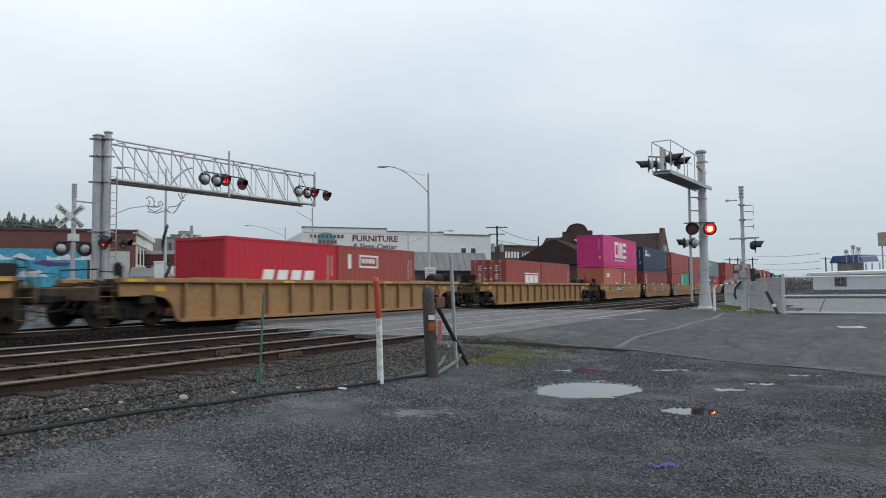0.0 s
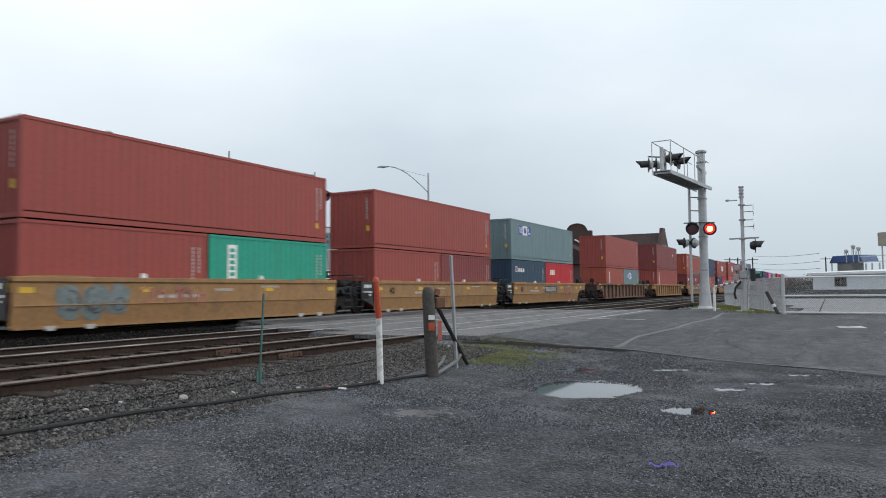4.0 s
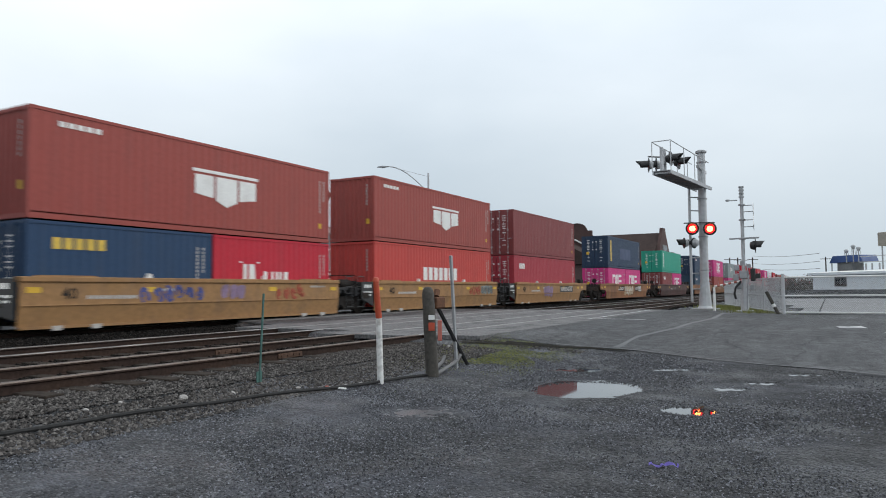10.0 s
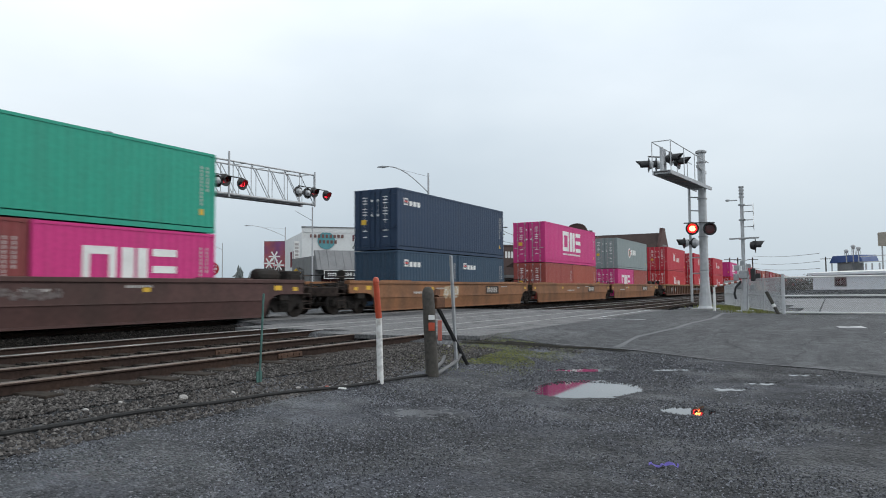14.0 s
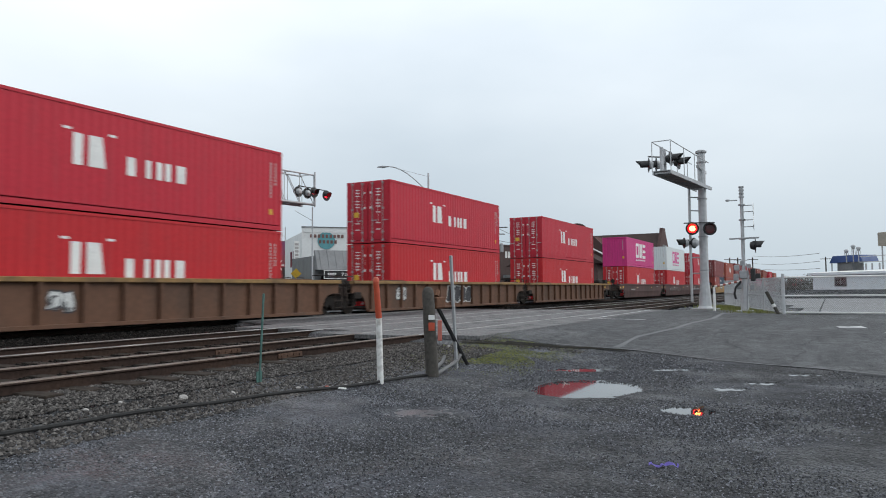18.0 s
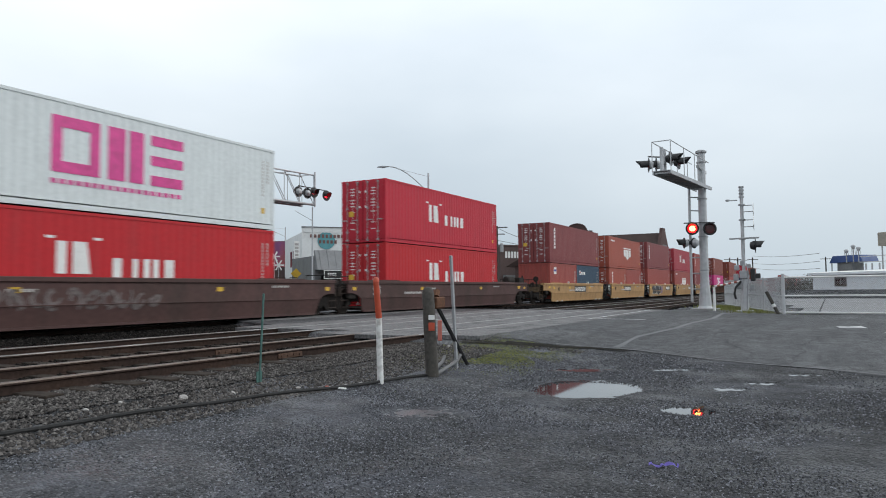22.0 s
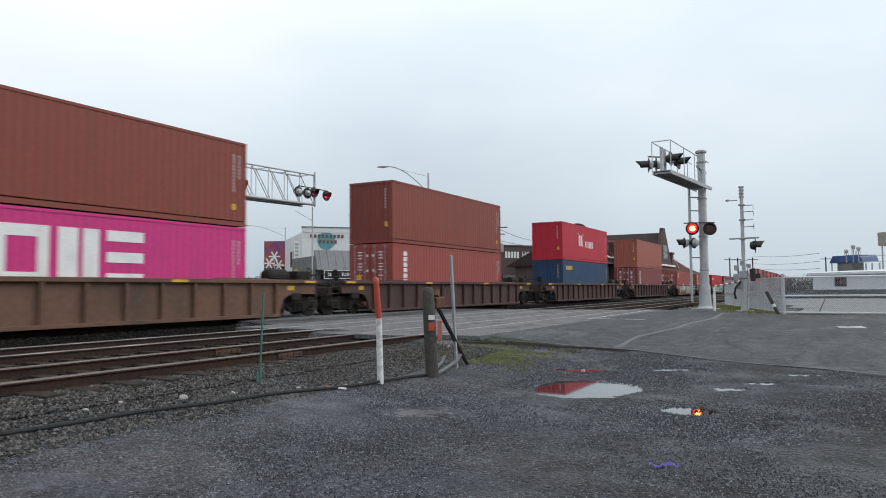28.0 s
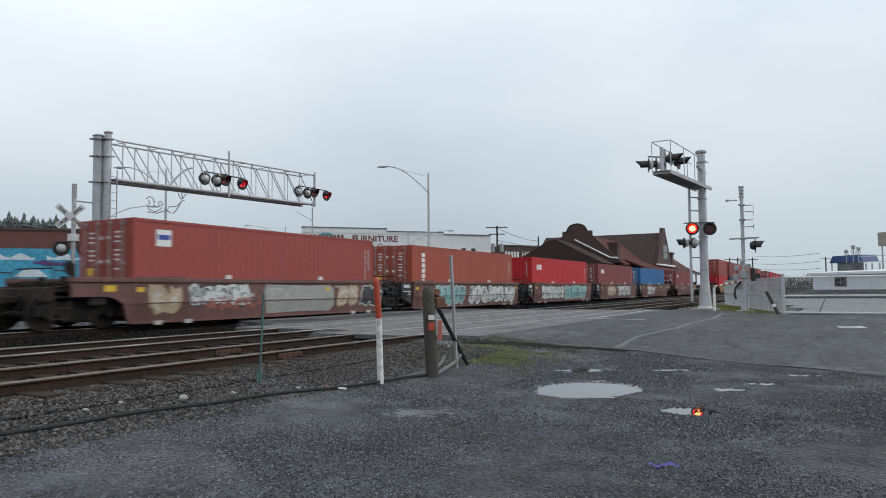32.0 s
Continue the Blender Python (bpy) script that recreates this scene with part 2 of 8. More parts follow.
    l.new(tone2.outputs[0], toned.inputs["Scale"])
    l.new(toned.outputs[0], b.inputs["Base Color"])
    rough = n.new("ShaderNodeMapRange")
    rough.inputs["From Min"].default_value, rough.inputs["From Max"].default_value = 0.44, 0.66
    rough.inputs["To Min"].default_value, rough.inputs["To Max"].default_value = 0.85, 0.42
    wet = tex("ShaderNodeTexNoise", 0.9, 5.0)
    l.new(wet.outputs[0], rough.inputs["Value"])
    l.new(rough.outputs[0], b.inputs["Roughness"])
    h = n.new("ShaderNodeMath")
    h.operation = "ADD"
    l.new(stone.outputs["Distance"], h.inputs[0])
    l.new(chips.outputs["Distance"], h.inputs[1])
    bump = n.new("ShaderNodeBump")
    bump.invert = True
    bump.inputs["Distance"].default_value = 0.02
    bump.inputs["Strength"].default_value = 0.9
    l.new(h.outputs[0], bump.inputs["Height"])
    l.new(bump.outputs[0], b.inputs["Normal"])
    return m


M_GROUND = ground_material()


def asphalt_material():
    """Old asphalt: pale worn lanes, dark damp blotches, hair cracks and coarse aggregate."""
    m = mat("worn_wet_asphalt", (0.056, 0.057, 0.060), 0.68, 0, 0.55, 70, 0.006, 140, dirt=(0.105, 0.106, 0.109), dirt_scale=0.45, dirt_amount=1.0, rough_var=0.15, spec=0.16)
    n, l = m.node_tree.nodes, m.node_tree.links
    b = n["Principled BSDF"]
    src = b.inputs["Base Color"].links[0].from_socket
    tc = n.new("ShaderNodeTexCoord")
    lanes = n.new("ShaderNodeMapping")
    lanes.inputs["Rotation"].default_value = (0, 0, radians(28))
    lanes.inputs["Scale"].default_value = (0.25, 1.5, 1.0)
    l.new(tc.outputs["Object"], lanes.inputs["Vector"])
    streaks = n.new("ShaderNodeTexNoise")
    streaks.inputs["Scale"].default_value, streaks.inputs["Detail"].default_value, streaks.inputs["Roughness"].default_value = 1.4, 9.0, 0.65
    l.new(lanes.outputs[0], streaks.inputs["Vector"])
    s = n.new("ShaderNodeMapRange")
    s.inputs["From Min"].default_value, s.inputs["From Max"].default_value = 0.32, 0.68
    s.inputs["To Min"].default_value, s.inputs["To Max"].default_value = 0.68, 1.28
    l.new(streaks.outputs[0], s.inputs["Value"])
    warp = n.new("ShaderNodeTexNoise")
    warp.inputs["Scale"].default_value, warp.inputs["Detail"].default_value = 1.2, 4.0
    l.new(tc.outputs["Object"], warp.inputs["Vector"])
    bent = n.new("ShaderNodeMix")
    bent.data_type = "RGBA"
    bent.inputs["Factor"].default_value = 0.35
    l.new(tc.outputs["Object"], bent.inputs[6])
    l.new(warp.outputs["Color"], bent.inputs[7])
    crack = n.new("ShaderNodeTexVoronoi")
    crack.feature = "DISTANCE_TO_EDGE"
    crack.inputs["Scale"].default_value = 0.55
    l.new(bent.outputs[2], crack.inputs["Vector"])
    c = n.new("ShaderNodeMapRange")
    c.inputs["From Min"].default_value, c.inputs["From Max"].default_value = 0.003, 0.012
    c.inputs["To Min"].default_value, c.inputs["To Max"].default_value = 0.62, 1.0
    l.new(crack.outputs["Distance"], c.inputs["Value"])
    blotch = n.new("ShaderNodeTexNoise")
    blotch.inputs["Scale"].default_value, blotch.inputs["Detail"].default_value, blotch.inputs["Roughness"].default_value = 4.0, 9.0, 0.8
    l.new(tc.outputs["Object"], blotch.inputs["Vector"])
    bl = n.new("ShaderNodeMapRange")
    bl.inputs["From Min"].default_value, bl.inputs["From Max"].default_value = 0.36, 0.64
    bl.inputs["To Min"].default_value, bl.inputs["To Max"].default_value = 0.52, 1.56
    l.new(blotch.outputs[0], bl.inputs["Value"])
    worn = n.new("ShaderNodeMath")
    worn.operation = "MULTIPLY"
    l.new(s.outputs[0], worn.inputs[0])
    l.new(bl.outputs[0], worn.inputs[1])
    k = n.new("ShaderNodeMath")
    k.operation = "MULTIPLY"
    l.new(worn.outputs[0], k.inputs[0])
    l.new(c.outputs[0], k.inputs[1])
    v = n.new("ShaderNodeVectorMath")
    v.operation = "SCALE"
    l.new(src, v.inputs[0])
    l.new(k.outputs[0], v.inputs["Scale"])
    l.new(v.outputs[0], b.inputs["Base Color"])
    return m


M_ASPHALT = asphalt_material()
M_PANEL = mat("grimy_crossing_concrete", (0.145, 0.143, 0.143), 0.8, 0, 0.5, 16, 0.003, 90, dirt=(0.055, 0.054, 0.054), dirt_scale=1.6, dirt_amount=1.0, spec=0.25)
M_CONCRETE = mat("old_concrete", (0.30, 0.30, 0.29), 0.75, 0, 0.14, 14, 0.002, 90, dirt=(0.2, 0.2, 0.19), dirt_scale=0.5)
M_MARK = mat("worn_road_paint", (0.5, 0.5, 0.5), 0.6, 0, 0.25, 20, dirt=(0.16, 0.16, 0.165), dirt_scale=2.0, dirt_amount=1.0)
M_WATER = mat("standing_water", (0.03, 0.032, 0.033), 0.03, 0, 0.02, 3, 0.0, rough_var=0.01, spec=0.6)


def build_ground():
    xs, ys = grade(1.5, 16, 0.11, 1900, 1.09), grade(-3, 10, 0.11, 1900, 1.09)
    xs = sorted([x for x in xs if not 6.3 < x < 12.4] + list(np.arange(6.32, 12.4, 0.036)))
    ys = sorted([y for y in ys if not -0.1 < y < 4.8] + list(np.arange(-0.08, 4.8, 0.036)))

    def height(x, y):
        z = ground_z(x, y)
        r = math.hypot(x, y)
        if r < 60:
            fade = 1 - smooth01((r - 20) / 40)
            z += (noise.noise((x * 0.5, y * 0.5, 0)) * 0.018 + noise.noise((x * 2.3, y * 2.3, 3)) * 0.008) * fade
            for px, py, rx, ry, silt in SHALLOWS:
                d = shallow_d(x, y, px, py, rx, ry)
                if d < 1.6:
                    lumps = 0.018 * noise.noise((x * 8, y * 8, 5)) + 0.012 * noise.noise((x * 20, y * 20, 8))
                    low = ground_z(px, py) - 0.010 + 0.016 * smooth01(d) + lumps
                    f_low = 1 - smooth01((d - 0.95) / 0.6)
                    z = z * (1 - f_low) + low * f_low
            for px, py, rx, ry in PUDDLES:
                d = math.hypot((x - px) / rx, (y - py) / ry)
                if d < 2.2:
                    lumps = 0.011 * noise.noise((x * 7, y * 7, 5)) + 0.007 * noise.noise((x * 19, y * 19, 8))
                    rim = smooth01((d - 0.55) / 0.9)
                    low = puddle_level(px, py) - 0.022 + 0.034 * rim + lumps * rim
                    f_low = 1 - smooth01((d - 1.35) / 0.6)
                    z = z * (1 - f_low) + low * f_low
        if 6.6 < y < 23 and (x < max(13.0, paving_start(y)) or x > 31.5):
            z = min(z, -0.17)
        else:
            z -= (0.03 * smooth01((x - 13) / 2) if y > 6 else 0.05 * smooth01((x - 14.4) / 0.8)) if y < 24 and x < 40 else 0
        return z
    verts = [(x, y, height(x, y)) for y in ys for x in xs]
    w = len(xs)
    faces = [(j * w + i, j * w + i + 1, (j + 1) * w + i + 1, (j + 1) * w + i) for j in range(len(ys) - 1) for i in range(w - 1)]
    me = bpy.data.meshes.new("ground")
    me.from_pydata(verts, [], faces)
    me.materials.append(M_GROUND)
    me.shade_smooth()
    tagged(new("ground", me), "wet dark gravel lot with worn asphalt patches", "ground", kind="structure")


def puddle_level(px, py):
    return ground_z(px, py) - 0.006


# centre and half-sizes of the puddles
PUDDLES = [(9.77, 3.05, 0.86, 0.66), (8.57, 1.49, 0.24, 0.29)]
# shallow films of water among the stones: centre, half-length across the view, half-depth, damp silt or clear water
SHALLOWS = [(11.36, 3.62, 0.60, 0.24, 0), (11.84, 2.25, 0.46, 0.15, 0), (10.28, 1.30, 0.34, 0.17, 0), (10.93, 0.88, 0.30, 0.15, 0), (11.90, 0.37, 0.34, 0.12, 0), (6.95, 4.15, 0.46, 0.34, 1)]


def shallow_d(x, y, px, py, rx, ry):
    u, v = (x - px) * 0.478 - (y - py) * 0.878, (x - px) * 0.878 + (y - py) * 0.478
    return math.hypot(u / rx, v / ry)


def build_puddles():
    for px, py, rx, ry, silt in SHALLOWS:
        bm = bmesh.new()
        bm.faces.new([bm.verts.new((px + 0.478 * rx * u + 0.878 * ry * v, py - 0.878 * rx * u + 0.478 * ry * v, ground_z(px, py) + (0.001 if silt else 0.003))) for u, v in ((math.cos(i * math.tau / 40), math.sin(i * math.tau / 40)) for i in range(40))])
        tagged(part("damp_patch" if silt else "water", bm, M_DAMP if silt else M_WATER), "damp silt lying among the gravel" if silt else "thin film of rain water among the stones", "wet patch" if silt else "puddle", kind="structure")
    for k, (px, py, rx, ry) in enumerate(PUDDLES):
        bm = bmesh.new()
        z = puddle_level(px, py)
        n = 110
        ring = []
        for i in range(n):
            a = i * math.tau / n
            r = 1.5 + 0.16 * noise.noise((math.cos(a) * 1.5 + k * 7, math.sin(a) * 1.5, 1)) + 0.13 * noise.noise((math.cos(a) * 6, math.sin(a) * 6, k)) + 0.09 * noise.noise((math.cos(a) * 19, math.sin(a) * 19, k))
            u, v = rx * r * math.cos(a), ry * r * math.sin(a)
            ring.append(bm.verts.new((px + u, py + v, z)))
        bm.faces.new(ring)
        tagged(part("water", bm, M_WATER), "shallow puddle of still water mirroring the sky", "puddle", kind="structure")


M_DAMP = mat("damp_fine_silt", (0.06, 0.062, 0.066), 0.34, 0, 0.3, 40, 0.004, 60, dirt=(0.04, 0.041, 0.043), dirt_scale=5.0, dirt_amount=1.0, spec=0.5, rough_var=0.14)


def build_road():
    """The road: the crossing over the tracks and the near apron, with a ragged edge to the lot."""
    edge = [(15.3, 8.6), (14.2, 7.1), (13.9, 6.0), (13.9, 5.0), (14.0, 4.1), (13.9, 3.3), (13.1, 2.0), (12.7, 1.0), (12.5, 0.2), (12.1, -0.7), (11.6, -3.0), (11.0, -8.0), (10.6, -20.0)]

    def edge_x(y):
        for (xa, ya), (xb, yb) in zip(edge, edge[1:]):
            if yb <= y <= ya:
                return xa + (xb - xa) * (ya - y) / (ya - yb)
        return 15.3
    ys = list(np.arange(-20, -3, 0.8)) + list(np.arange(-3, 9, 0.12)) + list(np.arange(9, 26.1, 0.6))
    verts, faces = [], []
    nx = 60
    for y in ys:
        x0 = edge_x(y) if y < 7.1 else max(13.2, paving_start(y))
        x0 += 0.12 * noise.noise((y * 0.9, 0, 0)) + 0.05 * noise.noise((y * 4, 0, 5))
        x1 = 31.6 + (y - 4.8) * 0.1 if y > 4.0 else (31.6 + (4.0 - y) * 2.5 if y > 1.3 else 26.6 + (1.3 - y) * 0.6)
        for i in range(nx):
            f = (i / (nx - 1)) ** 1.6
            x = x0 + (x1 - x0) * f
            z = ground_z(x, y) + 0.012 + (-0.06 if i == 0 else 0.0)
            verts.append((x, y, z - 0.024 * smooth01((y - 5.8) / 0.8) * (y < 22)))
    for j in range(len(ys) - 1):
        for i in range(nx - 1):
            faces.append((j * nx + i, j * nx + i + 1, (j + 1) * nx + i + 1, (j + 1) * nx + i))
    me = bpy.data.meshes.new("road")
    me.from_pydata(verts, [], faces)
    me.materials.append(M_ASPHALT)
    me.shade_smooth()
    tagged(new("road", me), "worn wet asphalt road climbing to a level crossing", "road", kind="structure")


def build_beds():
    for x0, x1 in ((-30, 19.0), (31.6, 300)):
        xs = list(np.arange(x0, min(x1, 64), 0.25)) + ([x1] if x1 > 64 else [])
        ys = [6.9, 7.25] + list(np.arange(7.5, 21, 0.25)) + [21.2, 22.6]
        V = [(x, y, -0.158 + 0.03 * noise.noise((x * 1.7, y * 1.7, 0)) + 0.02 * noise.noise((x * 6, y * 6, 2)) - (0.12 if y in (6.9, 22.6) or x0 < 0 and x > paving_start(y) + 0.3 else 0)) for y in ys for x in xs]
        w = len(xs)
        F = [(j * w + i, j * w + i + 1, (j + 1) * w + i + 1, (j + 1) * w + i) for j in range(len(ys) - 1) for i in range(w - 1)]
        me = bpy.data.meshes.new("ballast_bed")
        me.from_pydata(V, [], F)
        me.materials.append(M_BED)
        me.shade_smooth()
        tagged(new("ballast_bed", me), "dark oily ballast bed under the tracks", "ballast", kind="structure")


M_BED = mat("oily_ballast", (0.011, 0.010, 0.0095), 0.8, 0, 0.6, 45, 0.02, 40, dirt=(0.02, 0.017, 0.015), dirt_scale=3.0, dirt_amount=0.8, spec=0.05)
M_RUSTPLATE = mat("orange_rust", (0.085, 0.045, 0.028), 0.85, 0.1, 0.35, 25, 0.002, 60, dirt=(0.06, 0.035, 0.025), dirt_scale=6.0)
TRACKS = [8.70, 12.17, 18.775]


def rail_profile(s=1.0):
    return [(-0.07, -0.175), (0.07, -0.175), (0.07, -0.162), (0.014, -0.145), (0.010, -0.05), (0.035, -0.038), (0.035, -0.016), (-0.035, -0.016), (-0.035, -0.038), (-0.010, -0.05), (-0.014, -0.145), (-0.07, -0.162)]


def build_tracks():
    tie = mesh_of(B(lambda bm: box(bm, -0.115, 0.115, -1.36, 1.36, -0.34, -0.165, 0.012)), M_TIE, "tie")
    for k, y in enumerate(TRACKS):
        t = thing("railway_track", pose(0, y, 0), "rusty steel railway track on timber ties in ballast" if k == 0 else "steel railway track on timber ties in ballast", "railway track", "railway tracks")
        tagged(t, kind="structure")
        for s in (-1, 1):
            r = part("rail", B(lambda bm: prism(bm, [(p + s * 0.7535, z) for p, z in rail_profile()], -400, 900, "yz")), M_RUST, t)
            top = [(s * 0.7535 + p, z) for p, z in ((-0.036, -0.02), (-0.03, -0.006), (-0.015, 0.0), (0.015, 0.0), (0.03, -0.006), (0.036, -0.02))]
            for xa, xb, m_top in ((-400, 13.4, M_RAILDULL if k == 0 else M_RAILTOP), (13.4, 32, M_CROSSRAIL), (32, 900, M_RAILDULL if k == 0 else M_RAILTOP)):
                part("rail_head", B(lambda bm: prism(bm, top, xa, xb, "yz")), m_top, t, "worn running surface")
        x = -12.0
        while x < 60:
            if not (13.3, 14.7, 18.3)[k] < x < 32.0:
                o = part("tie", tie, M_TIE, t)
                o.location = (x, random.uniform(-0.08, 0.08), random.uniform(-0.012, 0.0) + (0.04 if k < 2 else 0.0))
                o.rotation_euler.z = random.uniform(-0.02, 0.02)
            x += 0.54
    # joint bars on the nearest track
    for x, y in ((9.2, 7.9465), (9.3, 9.4535)):
        j = thing("joint_bar", pose(x, y, 0), "rusty bolted joint bar on a rail", "joint bar", "joint bars of the track")
        part("bar", B(lambda bm: box(bm, -0.3, 0.3, -0.034, -0.012, -0.135, -0.05, 0.006)), M_RUSTPLATE, j)
        for b in range(4):
            part("bolt", B(lambda bm: tube(bm, [(-0.22 + b * 0.147, -0.034, -0.09), (-0.22 + b * 0.147, -0.055, -0.09)], 0.018, 6)), M_RUSTPLATE, j)
    # crossing panels between and beside the rails
    for k, y in enumerate(TRACKS):
        for y0, y1 in ((-1.7 if k == 1 else -2.2, -0.84), (-0.66, 0.66), (0.84, 1.7 if k == 0 else 2.2)):
            for i in range((7, 6, 5)[k]):
                x0 = (13.0, 14.4, 18.0)[k] + (0.5 if y0 < -1 and k == 0 else 0.0) + i * 2.75
                p = part("crossing_panel", B(lambda bm: box(bm, x0 + 0.01, x0 + 2.73, y + y0, y + y1, -0.1, -0.004, 0.006)), M_PANEL)
                tagged(p, "flat crossing panel between the rails", "crossing panel", "panels of the level crossing", "structure")


# ---- buildings and street furniture ----
M_BRICK = mat("old_red_brick", (0.155, 0.066, 0.055), 0.85, 0, 0.2, 12, 0.004, 40, dirt=(0.1, 0.05, 0.04))
M_DBRICK = mat("dark_brick", (0.09, 0.06, 0.055), 0.85, 0, 0.2, 12, 0.004, 40)
M_SHINGLE = mat("dark_roof_shingles", (0.052, 0.036, 0.033), 0.9, 0, 0.3, 10, 0.006, 30, dirt=(0.032, 0.026, 0.024), spec=0.15)
M_REDSHINGLE = mat("red_roof_tiles", (0.085, 0.029, 0.025), 0.9, 0, 0.35, 10, 0.006, 30, spec=0.15)
M_STUCCO = mat("white_stucco", (0.70, 0.71, 0.70), 0.8, 0, 0.05, 6, 0.001, 50, dirt=(0.55, 0.55, 0.53))
M_GREYWALL = mat("grey_painted_wall", (0.16, 0.165, 0.165), 0.8, 0, 0.1, 6, 0.001, 50)
M_GLASS = mat("dark_window_glass", (0.02, 0.022, 0.025), 0.06, 0, 0.05, 3, spec=0.8)
M_BLUEROOF = mat("blue_metal_roof", (0.03, 0.07, 0.2), 0.5, 0, 0.1, 8)
M_GALV = mat("galvanised_wire", (0.45, 0.46, 0.47), 0.55, 0.15, 0.1, 20)
M_REDLENS = mat("unlit_red_lens", (0.12, 0.012, 0.012), 0.2, 0, 0.1, 20)
M_LIT = mat("lit_red_lens", (1.0, 0.008, 0.012), 0.3, 0, 0.0, 5, emit=2.6)
M_LITCORE = mat("lit_lamp_core", (1.0, 0.38, 0.09), 0.3, 0, 0.0, 5, emit=9.0)


def block(name, p1, p2, deep, z1, material, label, category, z0=-0.2):
    """A plain building between two front corners."""
    d = Vector((p2[0] - p1[0], p2[1] - p1[1], 0))
    w = d.length
    m = Matrix.Translation((p1[0], p1[1], 0)) @ Matrix.Rotation(math.atan2(d.y, d.x), 4, "Z")
    t = thing(name, m, label, category)
    part("wall", B(lambda bm: box(bm, 0, w, 0, deep, z0, z1)), material, t)
    return t, w
def text_mesh(words, size, material, deep=0.006, bold=0.0, shear=0.0):
    """Lettering in the built-in font, upright in x-z, centred, facing -y."""
    c = bpy.data.curves.new("lettering", "FONT")
    c.body, c.size, c.align_x, c.align_y = words, size, "CENTER", "CENTER"
    c.extrude, c.offset, c.shear, c.resolution_u = deep, bold, shear, 2
    ob = bpy.data.objects.new("lettering", c)
    scene.collection.objects.link(ob)
    bpy.context.view_layer.update()
    me = bpy.data.meshes.new_from_object(ob.evaluated_get(bpy.context.evaluated_depsgraph_get()))
    bpy.data.objects.remove(ob)
    bpy.data.curves.remove(c)
    me.transform(Matrix.Rotation(radians(90), 4, "X"))
    me.materials.clear()
    me.materials.append(material)
    return me


def add_text(parent, words, size, material, x, y, z, bold=0.0, shear=0.0, stretch=1.0):
    o = part("lettering", text_mesh(words, size, material, bold=bold, shear=shear), material, parent)
    o.location, o.scale = (x, y, z), (stretch, 1, 1)
    return o


def window(parent, x, z, w, h, y=0.0, frame_m=None, bars=1):
    """A window in a front wall at y: frame, sill and panes."""
    f = part("window", B(lambda bm: [box(bm, *q) for q in ((x - w / 2, x + w / 2, y - 0.05, y + 0.05, z, z + 0.07), (x - w / 2, x + w / 2, y - 0.05, y + 0.05, z + h - 0.07, z + h),
                                     (x - w / 2, x - w / 2 + 0.07, y - 0.05, y + 0.05, z + 0.07, z + h - 0.07), (x + w / 2 - 0.07, x + w / 2, y - 0.05, y + 0.05, z + 0.07, z + h - 0.07))]), frame_m or M_WHITE, parent)
    p = (w - 0.14) / bars
    for i in range(bars):
        x0 = x - w / 2 + 0.07 + i * p
        part("pane", B(lambda bm: box(bm, x0 + 0.02, x0 + p - 0.02, y - 0.025, y + 0.0, z + 0.07, z + h - 0.07)), M_GLASS, f)


SHUTTERS = []      # (part, place, first second lit) of the discs added to blink the flashing lamps
M_HEADBACK = mat("aluminium_lamp_back", (0.42, 0.43, 0.44), 0.4, 0.25, 0.08, 9)


def face_pose(x, y, z, fx, fy):
    """A pose whose local -y looks along (fx, fy)."""
    return Matrix.Translation((x, y, z)) @ Matrix.Rotation(math.atan2(fy, fx) + math.pi / 2, 4, "Z")


